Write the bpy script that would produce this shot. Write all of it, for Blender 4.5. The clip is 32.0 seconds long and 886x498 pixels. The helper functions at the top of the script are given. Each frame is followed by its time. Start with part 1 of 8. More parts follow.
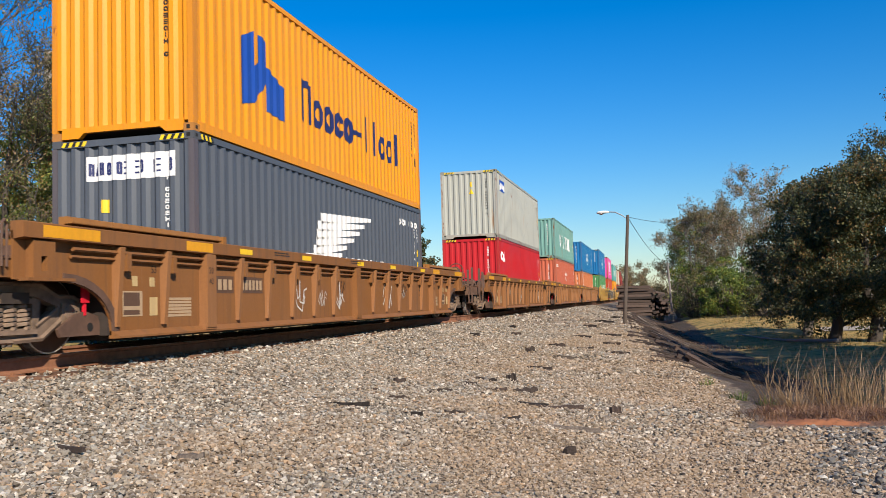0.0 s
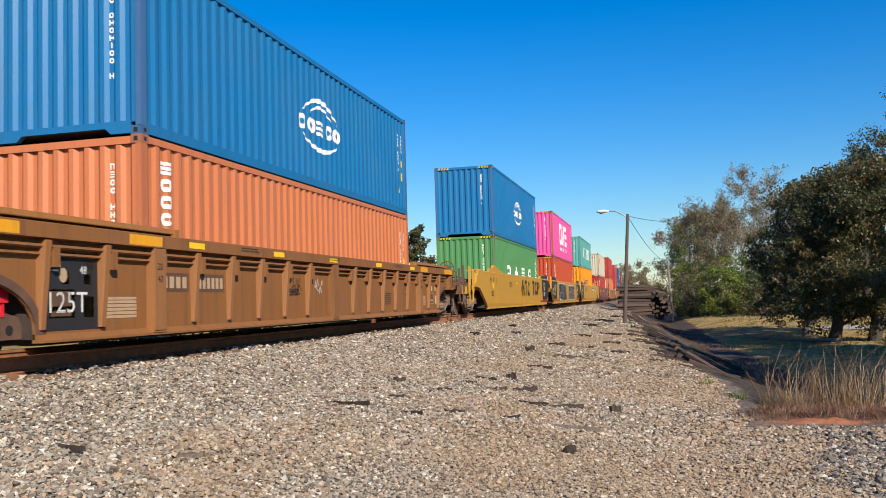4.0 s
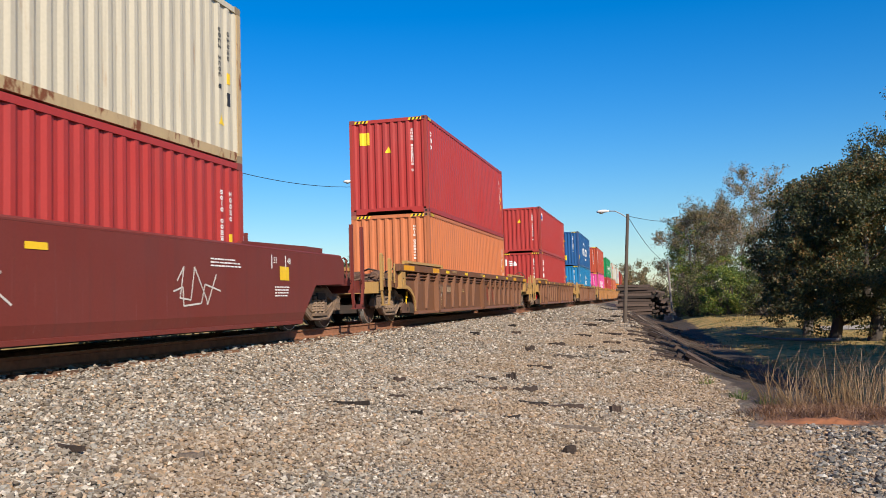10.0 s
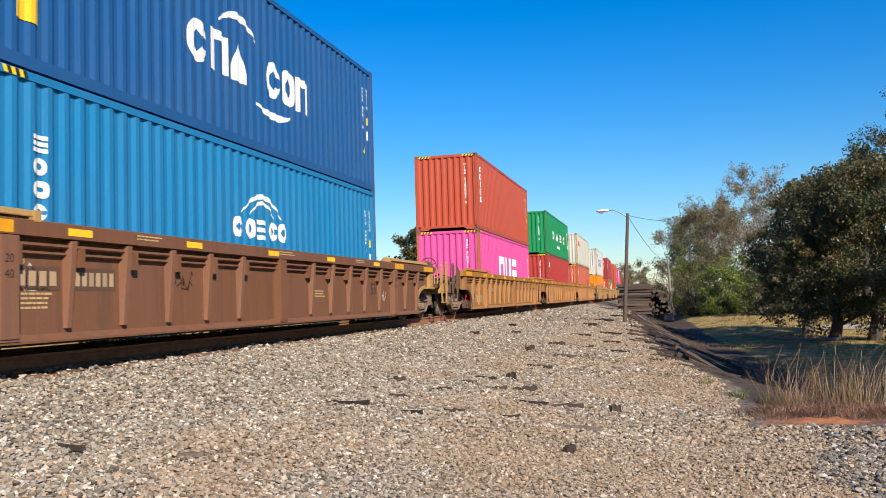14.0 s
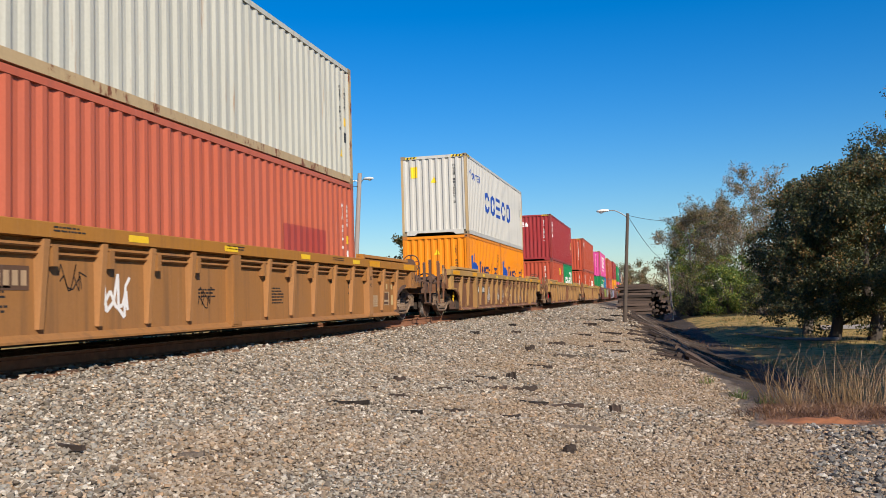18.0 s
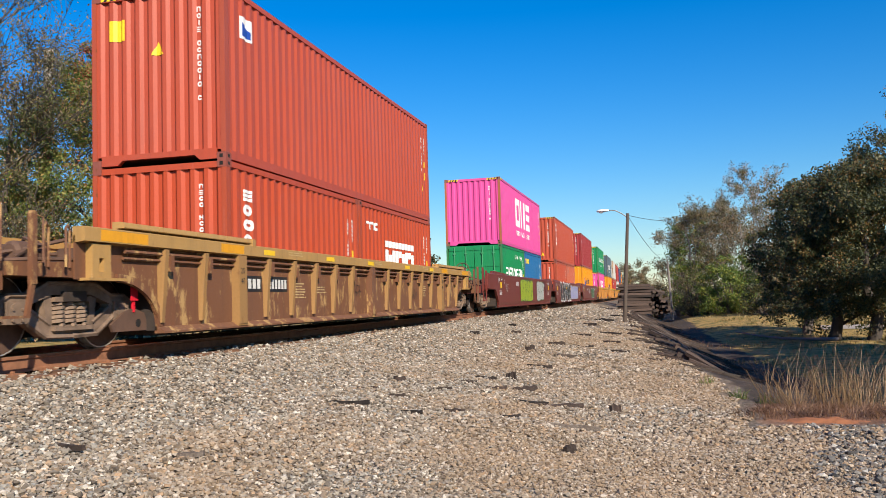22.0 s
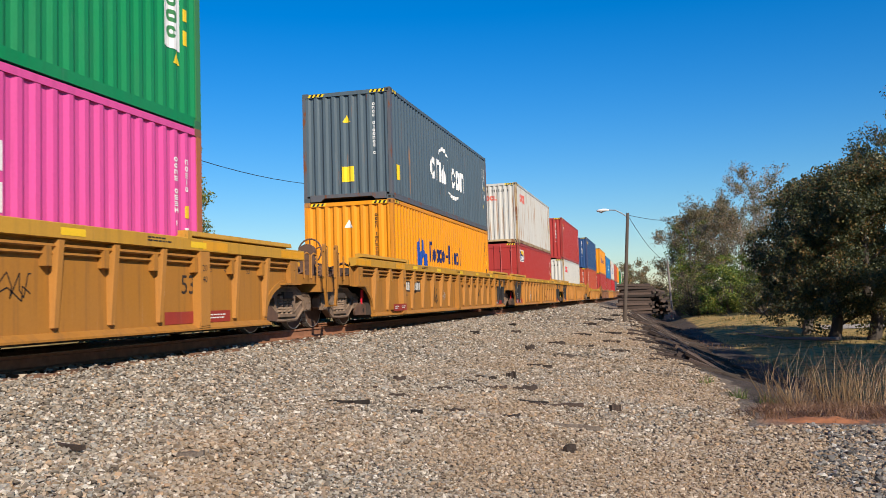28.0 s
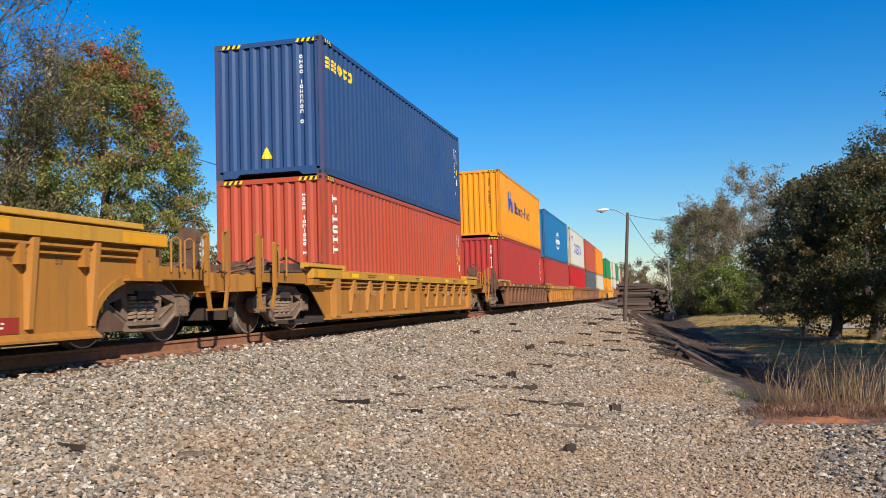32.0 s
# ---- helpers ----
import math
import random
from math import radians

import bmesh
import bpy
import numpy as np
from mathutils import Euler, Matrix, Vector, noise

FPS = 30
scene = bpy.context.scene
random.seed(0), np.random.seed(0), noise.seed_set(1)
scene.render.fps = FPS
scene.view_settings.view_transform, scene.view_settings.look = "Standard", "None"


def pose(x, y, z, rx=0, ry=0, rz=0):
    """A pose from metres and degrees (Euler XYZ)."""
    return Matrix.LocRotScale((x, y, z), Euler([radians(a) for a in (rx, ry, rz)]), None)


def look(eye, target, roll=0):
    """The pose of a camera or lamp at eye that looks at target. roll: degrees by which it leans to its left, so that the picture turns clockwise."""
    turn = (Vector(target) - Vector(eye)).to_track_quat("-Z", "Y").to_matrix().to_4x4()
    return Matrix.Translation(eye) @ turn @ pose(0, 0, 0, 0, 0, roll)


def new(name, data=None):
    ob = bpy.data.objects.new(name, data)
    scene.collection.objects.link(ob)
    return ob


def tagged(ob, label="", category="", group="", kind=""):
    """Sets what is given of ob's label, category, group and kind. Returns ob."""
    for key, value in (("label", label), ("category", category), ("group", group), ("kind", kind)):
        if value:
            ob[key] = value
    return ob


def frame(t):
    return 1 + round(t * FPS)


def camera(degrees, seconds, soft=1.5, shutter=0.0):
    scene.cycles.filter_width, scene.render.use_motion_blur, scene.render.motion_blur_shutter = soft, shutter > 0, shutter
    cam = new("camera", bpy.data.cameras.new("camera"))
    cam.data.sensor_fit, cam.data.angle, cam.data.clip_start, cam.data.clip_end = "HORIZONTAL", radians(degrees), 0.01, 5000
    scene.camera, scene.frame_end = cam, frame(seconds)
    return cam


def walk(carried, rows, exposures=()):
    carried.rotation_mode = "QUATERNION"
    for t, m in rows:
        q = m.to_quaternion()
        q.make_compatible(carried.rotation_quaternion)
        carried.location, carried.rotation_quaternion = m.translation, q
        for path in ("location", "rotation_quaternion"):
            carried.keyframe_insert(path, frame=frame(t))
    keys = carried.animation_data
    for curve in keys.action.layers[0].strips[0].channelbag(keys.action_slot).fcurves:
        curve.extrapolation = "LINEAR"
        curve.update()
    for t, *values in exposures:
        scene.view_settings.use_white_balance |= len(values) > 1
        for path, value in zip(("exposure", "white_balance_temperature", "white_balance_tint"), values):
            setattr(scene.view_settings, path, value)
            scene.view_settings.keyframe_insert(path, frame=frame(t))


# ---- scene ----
# ---------------- camera ----------------
cam = camera(54.56, 32.0, soft=0.5, shutter=0.05)
EYE = (0.0, 0.0, 0.476)
YAW, TILT, LEAN = -14.362, 3.464, -1.718


def aim(tilt):
    return pose(*EYE) @ pose(0, 0, 0, 0, 0, -YAW) @ pose(0, 0, 0, 90 + tilt, 0, 0) @ pose(0, 0, 0, 0, 0, LEAN)


walk(cam, [(0.0, aim(TILT + 0.10)), (2.4, aim(TILT + 0.095)), (3.2, aim(TILT + 0.042)), (10.0, aim(TILT + 0.036)), (11.5, aim(TILT + 0.004)),
           (16.0, aim(TILT)), (24.0, aim(TILT - 0.012)), (28.0, aim(TILT - 0.03)), (32.0, aim(TILT - 0.05))],
     exposures=[(0.0, 0.57), (3.0, 0.60), (6.0, 0.60), (7.5, 0.57), (9.0, 0.45), (10.0, 0.54), (11.0, 0.71), (14.0, 0.71), (17.0, 0.54), (18.0, 0.43), (20.0, 0.44), (21.0, 0.71), (23.0, 0.57), (24.0, 0.60), (25.0, 0.71),
                (28.0, 0.45), (29.0, 0.52), (30.5, 0.45), (32.0, 0.54)])

# ---------------- sky and sun ----------------
SUN_WAY = Vector((0.53, -0.665, 0.527)).normalized()
world = bpy.data.worlds.new("sky")
scene.world = world
world.use_nodes = True
wn = world.node_tree.nodes
sky = wn.new("ShaderNodeTexSky")
sky.sky_type = "NISHITA"
sky.sun_disc = False
sky.altitude = 0.0
sky.sun_elevation = math.asin(SUN_WAY.z)
sky.sun_rotation = math.atan2(SUN_WAY.x, SUN_WAY.y)
sky.air_density, sky.dust_density, sky.ozone_density = 1.4, 0.0, 10.0
vivid = wn.new("ShaderNodeHueSaturation")
vivid.inputs["Saturation"].default_value = 1.27
vivid.inputs["Hue"].default_value = 0.507
world.node_tree.links.new(sky.outputs[0], vivid.inputs["Color"])
world.node_tree.links.new(vivid.outputs[0], wn["Background"].inputs[0])
wn["Background"].inputs[1].default_value = 0.089
sun = new("sun", bpy.data.lights.new("sun", "SUN"))
sun.data.energy, sun.data.angle, sun.data.color = 5.0, radians(0.53), (1.0, 0.88, 0.72)
sun.matrix_world = look((30, -40, 60), Vector((30, -40, 60)) - SUN_WAY)
scene.view_settings.exposure = 0.54

# ---------------- track and ground ----------------
TRACK_X = -7.847
SPEED = 16.29
BEND, BEND_FROM = 0.000195, 30.0


def track_x(y):
    return TRACK_X - 0.5 * BEND * max(0.0, y - BEND_FROM) ** 2


def track_turn(y):
    return math.degrees(BEND * max(0.0, y - BEND_FROM))


def smooth(a, b, v):
    v = min(1.0, max(0.0, (v - a) / (b - a)))
    return v * v * (3 - 2 * v)


def bank_x(y):
    """Where the gravel strip breaks off into the ditch."""
    if y < 13:
        return 1.06 + (13 - y) * 1.6
    if y < 22:
        return 1.06 - (y - 13) * 0.155
    return -0.33 - (min(y, 75) - 22) * 0.055


def ground_z(x, y):
    d = x - track_x(y)
    if d < -1.35:
        z = -0.22 - 0.5 * smooth(2.6, 7.5, -d)
    elif d < 1.35:
        z = -0.22
    else:
        z = -0.22 - 0.42 * smooth(1.3, 3.6, d) - 0.40 * smooth(2.6, 8.5, d)
    e = x - bank_x(y)
    if e > 0 and d > 2:
        deep = 0.12 + 1.02 * smooth(13.0, 19.5, y)
        z -= deep * smooth(0.0, 3.4, e)
        z += (0.15 + 0.10 * smooth(14, 40, y)) * smooth(4.2, 9.0, e) + 0.75 * smooth(46, 70, y) * smooth(1.5, 6.0, e)
    if d > 1.6:
        z += 0.05 * noise.noise(Vector((x * 0.9, y * 0.9, 0))) + 0.09 * noise.noise(Vector((x * 0.25, y * 0.25, 3.0)))
        hx, hy = (x + 1.6) / 0.75, (y - 8.7) / 0.55
        z += 0.14 * math.exp(-hx * hx - hy * hy)
    return z


# ---------------- materials ----------------
def nodes_of(name):
    m = bpy.data.materials.new(name)
    m.use_nodes = True
    return m, m.node_tree.nodes, m.node_tree.links, m.node_tree.nodes["Principled BSDF"]


def noise_node(n, l, coords, scale, detail=4.0, rough=0.6, stretch=None):
    if stretch:
        mp = n.new("ShaderNodeMapping")
        mp.inputs["Scale"].default_value = stretch
        l.new(coords, mp.inputs[0])
        coords = mp.outputs[0]
    t = n.new("ShaderNodeTexNoise")
    t.inputs["Scale"].default_value, t.inputs["Detail"].default_value, t.inputs["Roughness"].default_value = scale, detail, rough
    l.new(coords, t.inputs["Vector"])
    return t.outputs["Fac"]


def ramp(n, l, fac, stops):
    r = n.new("ShaderNodeValToRGB")
    while len(r.color_ramp.elements) < len(stops):
        r.color_ramp.elements.new(0.5)
    for e, (p, c) in zip(r.color_ramp.elements, stops):
        e.position, e.color = p, (*c, 1) if len(c) == 3 else c
    l.new(fac, r.inputs[0])
    return r.outputs[0]


def mixed(n, l, fac, a, b, mode="MIX"):
    m = n.new("ShaderNodeMix")
    m.data_type, m.blend_type = "RGBA", mode
    for sock, v in ((m.inputs[0], fac), (m.inputs[6], a), (m.inputs[7], b)):
        if isinstance(v, (int, float)):
            sock.default_value = v
        elif isinstance(v, tuple):
            sock.default_value = (*v, 1)
        else:
            l.new(v, sock)
    return m.outputs[2]


def shifted(n, l):
    """Object coordinates, moved by a random amount from object to object."""
    c, o, a = n.new("ShaderNodeTexCoord"), n.new("ShaderNodeObjectInfo"), n.new("ShaderNodeVectorMath")
    s = n.new("ShaderNodeMath")
    s.operation = "MULTIPLY"
    s.inputs[1].default_value = 37.0
    l.new(o.outputs["Random"], s.inputs[0])
    l.new(c.outputs["Object"], a.inputs[0])
    l.new(s.outputs[0], a.inputs[1])
    return a.outputs[0], o.outputs["Random"]


def bump(n, l, height, strength, dist, bsdf):
    b = n.new("ShaderNodeBump")
    b.inputs["Strength"].default_value, b.inputs["Distance"].default_value = strength, dist
    l.new(height, b.inputs["Height"])
    l.new(b.outputs[0], bsdf.inputs["Normal"])


PAINTS = {}


def paint(rgb, rust=0.2, grime=0.35, gloss=0.45, rust_rgb=(0.16, 0.055, 0.022), soft_edge=0.05, most=1.0, drips=0.0):
    """Weathered paint on steel: faded in clouds, grimy in streaks that run down, rust in blotches."""
    key = (rgb, rust, grime, gloss, rust_rgb, soft_edge, most, drips)
    if key in PAINTS:
        return PAINTS[key]
    m, n, l, p = nodes_of("weathered_paint")
    co, rnd = shifted(n, l)
    cloud = noise_node(n, l, co, 0.7, 3)
    col = mixed(n, l, ramp(n, l, cloud, [(0.35, (0, 0, 0)), (0.7, (0.5, 0.5, 0.5))]), rgb, tuple(min(1, c * 0.88 + 0.022) for c in rgb))
    streak = noise_node(n, l, co, 1.0, 5, 0.65, (7.0, 7.0, 0.35))
    dirt = ramp(n, l, streak, [(0.50, (0, 0, 0)), (0.74, (grime, grime, grime))])
    col = mixed(n, l, dirt, col, tuple(c * 0.42 + 0.022 for c in rgb))
    fine = noise_node(n, l, co, 26.0, 3)
    col = mixed(n, l, ramp(n, l, fine, [(0.4, (0, 0, 0)), (0.75, (0.22, 0.22, 0.22))]), col, tuple(c * 0.6 for c in rgb))
    if rust > 0:
        spots = noise_node(n, l, co, 2.4, 8, 0.72, (1.6, 1.6, 0.7))
        lo = 0.76 - 0.28 * rust
        rm = ramp(n, l, spots, [(lo, (0, 0, 0)), (lo + soft_edge, (most, most, most))])
        col = mixed(n, l, rm, col, rust_rgb)
    scuff = noise_node(n, l, co, 1.0, 4, 0.6, (34.0, 34.0, 0.8))
    col = mixed(n, l, ramp(n, l, scuff, [(0.66, (0, 0, 0)), (0.72, (0.4, 0.4, 0.4))]), col, tuple(c * 0.8 + 0.11 for c in rgb))
    if drips > 0:
        run = noise_node(n, l, co, 1.0, 6, 0.62, (6.5, 6.5, 0.55))
        rd = ramp(n, l, run, [(0.66 - 0.12 * drips, (0, 0, 0)), (0.78 - 0.12 * drips, (0.85, 0.85, 0.85))])
        col = mixed(n, l, rd, col, (0.30, 0.145, 0.05))
    l.new(col, p.inputs["Base Color"])
    p.inputs["Roughness"].default_value = gloss
    p.inputs["Specular IOR Level"].default_value = 0.28
    bump(n, l, fine, 0.08, 0.01, p)
    PAINTS[key] = m
    return m


def plain(name, rgb, rough=0.6, metal=0.0, scale=8.0, vary=0.35, strength=0.15):
    m, n, l, p = nodes_of(name)
    co, rnd = shifted(n, l)
    a = noise_node(n, l, co, scale, 5)
    b = noise_node(n, l, co, scale * 0.13, 2)
    col = mixed(n, l, ramp(n, l, a, [(0.3, (0, 0, 0)), (0.75, (1, 1, 1))]), tuple(c * (1 - vary) for c in rgb), tuple(min(1, c * (1 + vary * 0.6)) for c in rgb))
    col = mixed(n, l, ramp(n, l, b, [(0.35, (0, 0, 0)), (0.7, (0.5, 0.5, 0.5))]), col, tuple(c * 0.7 for c in rgb))
    l.new(col, p.inputs["Base Color"])
    p.inputs["Roughness"].default_value, p.inputs["Metallic"].default_value = rough, metal
    bump(n, l, a, strength, 0.02, p)
    return m


WHITE = paint((0.74, 0.74, 0.72), 0.1, 0.25)
BLACK = paint((0.018, 0.018, 0.02), 0.1, 0.2)
NAVY = paint((0.012, 0.02, 0.10), 0.05, 0.2)
ROYAL = paint((0.01, 0.06, 0.32), 0.05, 0.2)
YELLOW = paint((0.78, 0.50, 0.02), 0.05, 0.2)
SCARLET = paint((0.60, 0.012, 0.03), 0.05, 0.2)
MARKS = paint((0.62, 0.62, 0.58), 0.15, 0.4)
# grimy steel, coloured darker to stand in for shade under the cars
STEEL_DARK = plain("dark_running_gear", (0.04, 0.028, 0.022), 0.8)
STEEL_DUSTY = plain("dusty_cast_steel", (0.20, 0.135, 0.092), 0.85, 0.0, 5.0, 0.5)
STEEL_BROWN = plain("rusty_brown_steel", (0.115, 0.062, 0.04), 0.8, 0.0, 6.0, 0.4)
TREAD = plain("worn_wheel_tread", (0.66, 0.63, 0.60), 0.3, 0.6, 12, 0.2)
RAIL_SIDE = plain("rusty_rail", (0.27, 0.118, 0.06), 0.85)
RAIL_TOP = plain("polished_rail_head", (0.45, 0.43, 0.42), 0.25, 1.0, 12, 0.2)
RUBBER = plain("black_hose", (0.015, 0.015, 0.015), 0.6)


def wood(name, light, dark):
    m, n, l, p = nodes_of(name)
    co, rnd = shifted(n, l)
    g = noise_node(n, l, co, 3.0, 6, 0.7, (14.0, 1.2, 14.0))
    col = mixed(n, l, ramp(n, l, g, [(0.3, (0, 0, 0)), (0.7, (1, 1, 1))]), dark, light)
    col = mixed(n, l, rnd, col, tuple(c * 0.55 for c in dark))
    l.new(col, p.inputs["Base Color"])
    p.inputs["Roughness"].default_value = 0.9
    bump(n, l, g, 0.5, 0.02, p)
    return m


TIE_WOOD = wood("creosoted_timber", (0.24, 0.125, 0.072), (0.10, 0.052, 0.032))
STACK_WOOD = wood("old_dark_tie_timber", (0.15, 0.10, 0.078), (0.04, 0.028, 0.023))
OLD_WOOD = wood("weathered_timber", (0.23, 0.19, 0.155), (0.075, 0.055, 0.043))
POLE_WOOD = wood("grey_pole_timber", (0.27, 0.22, 0.18), (0.12, 0.09, 0.07))


def stone_material():
    m, n, l, p = nodes_of("crushed_stone")
    g = n.new("ShaderNodeNewGeometry")
    co = n.new("ShaderNodeTexCoord").outputs["Object"]
    col = ramp(n, l, g.outputs["Random Per Island"], [(0.0, (0.075, 0.062, 0.05)), (0.14, (0.135, 0.115, 0.093)), (0.34, (0.27, 0.245, 0.208)), (0.48, (0.22, 0.165, 0.11)), (0.62, (0.34, 0.315, 0.273)),
                                                      (0.74, (0.235, 0.238, 0.228)), (0.84, (0.33, 0.225, 0.14)), (0.93, (0.46, 0.425, 0.37)), (1.0, (0.58, 0.545, 0.49))])
    sep = n.new("ShaderNodeSeparateXYZ")
    l.new(co, sep.inputs[0])
    lie = n.new("ShaderNodeMath")
    lie.operation = "MULTIPLY_ADD"
    l.new(sep.outputs[0], lie.inputs[0])
    lie.inputs[1].default_value = 0.055
    l.new(noise_node(n, l, co, 0.5, 3), lie.inputs[2])
    # the older strip gravel is tan, the ballast near the track grey
    col = mixed(n, l, ramp(n, l, lie.outputs[0], [(0.25, (0, 0, 0)), (0.52, (0.42, 0.42, 0.42))]), col, (0.30, 0.20, 0.115))
    col = mixed(n, l, 1.0, col, (0.95, 0.925, 0.885), "MULTIPLY")
    col = mixed(n, l, 0.35, col, noise_node(n, l, co, 60.0, 3), "OVERLAY")
    l.new(col, p.inputs["Base Color"])
    p.inputs["Roughness"].default_value = 0.9
    return m


STONE = stone_material()


def ground_material():
    m, n, l, p = nodes_of("gravel_and_earth")
    co = n.new("ShaderNodeTexCoord").outputs["Object"]
    sep = n.new("ShaderNodeSeparateXYZ")
    l.new(co, sep.inputs[0])
    vo = n.new("ShaderNodeTexVoronoi")
    vo.inputs["Scale"].default_value = 24.0
    l.new(co, vo.inputs["Vector"])
    sepc = n.new("ShaderNodeSeparateColor")
    l.new(vo.outputs["Color"], sepc.inputs[0])
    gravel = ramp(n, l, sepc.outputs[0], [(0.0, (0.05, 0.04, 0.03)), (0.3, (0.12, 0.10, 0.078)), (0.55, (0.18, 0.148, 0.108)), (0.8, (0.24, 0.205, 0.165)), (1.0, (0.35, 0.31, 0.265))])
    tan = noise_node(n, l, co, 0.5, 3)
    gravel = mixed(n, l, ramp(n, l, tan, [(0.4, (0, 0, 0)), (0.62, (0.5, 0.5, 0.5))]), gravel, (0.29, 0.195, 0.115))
    # darker towards the cell rims: painted shade of the gaps between stones
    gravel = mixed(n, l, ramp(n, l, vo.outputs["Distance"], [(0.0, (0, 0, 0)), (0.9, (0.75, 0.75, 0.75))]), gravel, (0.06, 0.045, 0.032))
    wob = noise_node(n, l, co, 0.35, 4)
    patchy = noise_node(n, l, co, 1.6, 5)
    grass = ramp(n, l, patchy, [(0.28, (0.06, 0.075, 0.018)), (0.40, (0.15, 0.125, 0.03)), (0.52, (0.32, 0.21, 0.062)), (0.85, (0.40, 0.25, 0.095))])
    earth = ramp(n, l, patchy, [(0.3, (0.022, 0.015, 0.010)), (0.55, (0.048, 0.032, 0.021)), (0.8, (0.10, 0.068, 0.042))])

    def attr(name):
        a = n.new("ShaderNodeAttribute")
        a.attribute_name = name
        return a.outputs["Fac"]
    def edge(name, soft):
        s = n.new("ShaderNodeMath")
        s.operation = "ADD"
        l.new(attr(name), s.inputs[0])
        k = n.new("ShaderNodeMath")
        k.operation = "MULTIPLY_ADD"
        l.new(patchy, k.inputs[0])
        k.inputs[1].default_value, k.inputs[2].default_value = soft, -soft / 2
        l.new(k.outputs[0], s.inputs[1])
        return ramp(n, l, s.outputs[0], [(0.42, (0, 0, 0)), (0.58, (1, 1, 1))])
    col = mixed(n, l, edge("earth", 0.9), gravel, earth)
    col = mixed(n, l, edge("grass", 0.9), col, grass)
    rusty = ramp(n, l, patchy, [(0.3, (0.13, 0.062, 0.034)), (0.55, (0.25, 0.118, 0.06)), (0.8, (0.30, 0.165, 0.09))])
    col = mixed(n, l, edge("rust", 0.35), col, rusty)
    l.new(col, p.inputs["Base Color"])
    p.inputs["Roughness"].default_value = 0.95
    bump(n, l, vo.outputs["Distance"], 0.6, 0.03, p)
    return m


GROUND = ground_material()


def leaf_material(name, stops, through_light=0.3):
    m, n, l, p = nodes_of(name)
    g = n.new("ShaderNodeNewGeometry")
    co = n.new("ShaderNodeTexCoord").outputs["Object"]
    a = n.new("ShaderNodeMath")
    a.operation = "MULTIPLY_ADD"
    l.new(noise_node(n, l, co, 0.45, 3), a.inputs[0])
    a.inputs[1].default_value = 1.0
    b = n.new("ShaderNodeMath")
    b.operation = "MULTIPLY_ADD"
    l.new(g.outputs["Random Per Island"], b.inputs[0])
    b.inputs[1].default_value, b.inputs[2].default_value = 0.7, -0.35
    l.new(b.outputs[0], a.inputs[2])
    col = ramp(n, l, a.outputs[0], stops)
    l.new(col, p.inputs["Base Color"])
    p.inputs["Roughness"].default_value = 0.55
    tr = n.new("ShaderNodeBsdfTranslucent")
    l.new(col, tr.inputs[0])
    mx = n.new("ShaderNodeMixShader")
    mx.inputs[0].default_value = through_light
    l.new(p.outputs[0], mx.inputs[1])
    l.new(tr.outputs[0], mx.inputs[2])
    l.new(mx.outputs[0], n["Material Output"].inputs[0])
    return m


BARK = wood("grey_bark", (0.20, 0.165, 0.13), (0.07, 0.055, 0.045))
LEAF_DARK = leaf_material("dark_green_leaves", [(0.2, (0.034, 0.048, 0.024)), (0.5, (0.065, 0.082, 0.034)), (0.68, (0.12, 0.115, 0.036)), (0.85, (0.22, 0.12, 0.04))], 0.36)
LEAF_RED = leaf_material("red_autumn_leaves", [(0.2, (0.12, 0.04, 0.025)), (0.5, (0.30, 0.06, 0.045)), (0.8, (0.42, 0.13, 0.06))])
LEAF_GREEN = leaf_material("green_vine_leaves", [(0.25, (0.05, 0.09, 0.014)), (0.5, (0.12, 0.19, 0.028)), (0.75, (0.24, 0.26, 0.04)), (0.9, (0.30, 0.24, 0.05))])
LEAF_DRAB = leaf_material("olive_brown_leaves", [(0.25, (0.07, 0.075, 0.03)), (0.5, (0.15, 0.132, 0.055)), (0.75, (0.26, 0.185, 0.10)), (0.9, (0.28, 0.14, 0.06))])
LEAF_AUTUMN = leaf_material("green_and_red_autumn_leaves", [(0.15, (0.07, 0.105, 0.025)), (0.45, (0.15, 0.20, 0.042)), (0.64, (0.26, 0.255, 0.06)), (0.80, (0.33, 0.20, 0.065)), (0.93, (0.40, 0.09, 0.055))])
STRAW = leaf_material("dry_straw", [(0.2, (0.12, 0.07, 0.038)), (0.5, (0.24, 0.15, 0.078)), (0.8, (0.36, 0.245, 0.13))], 0.2)
DEAD = leaf_material("dead_brown_weeds", [(0.2, (0.07, 0.038, 0.024)), (0.5, (0.15, 0.08, 0.045)), (0.8, (0.24, 0.135, 0.075))], 0.15)


# ---------------- mesh helpers ----------------
def box(bm, x0, x1, y0, y1, z0, z1):
    v = [bm.verts.new((x, y, z)) for x in (x0, x1) for y in (y0, y1) for z in (z0, z1)]
    for f in ((0, 1, 3, 2), (4, 6, 7, 5), (0, 4, 5, 1), (2, 3, 7, 6), (0, 2, 6, 4), (1, 5, 7, 3)):
        bm.faces.new([v[i] for i in f])
    return v


def slab(bm, outline, x0, x1):
    """A plate whose outline lies in y and z, from x0 to x1."""
    a = [bm.verts.new((x0, y, z)) for y, z in outline]
    b = [bm.verts.new((x1, y, z)) for y, z in outline]
    bm.faces.new(a)
    bm.faces.new(list(reversed(b)))
    k = len(a)
    for i in range(k):
        bm.faces.new((a[i], b[i], b[(i + 1) % k], a[(i + 1) % k]))


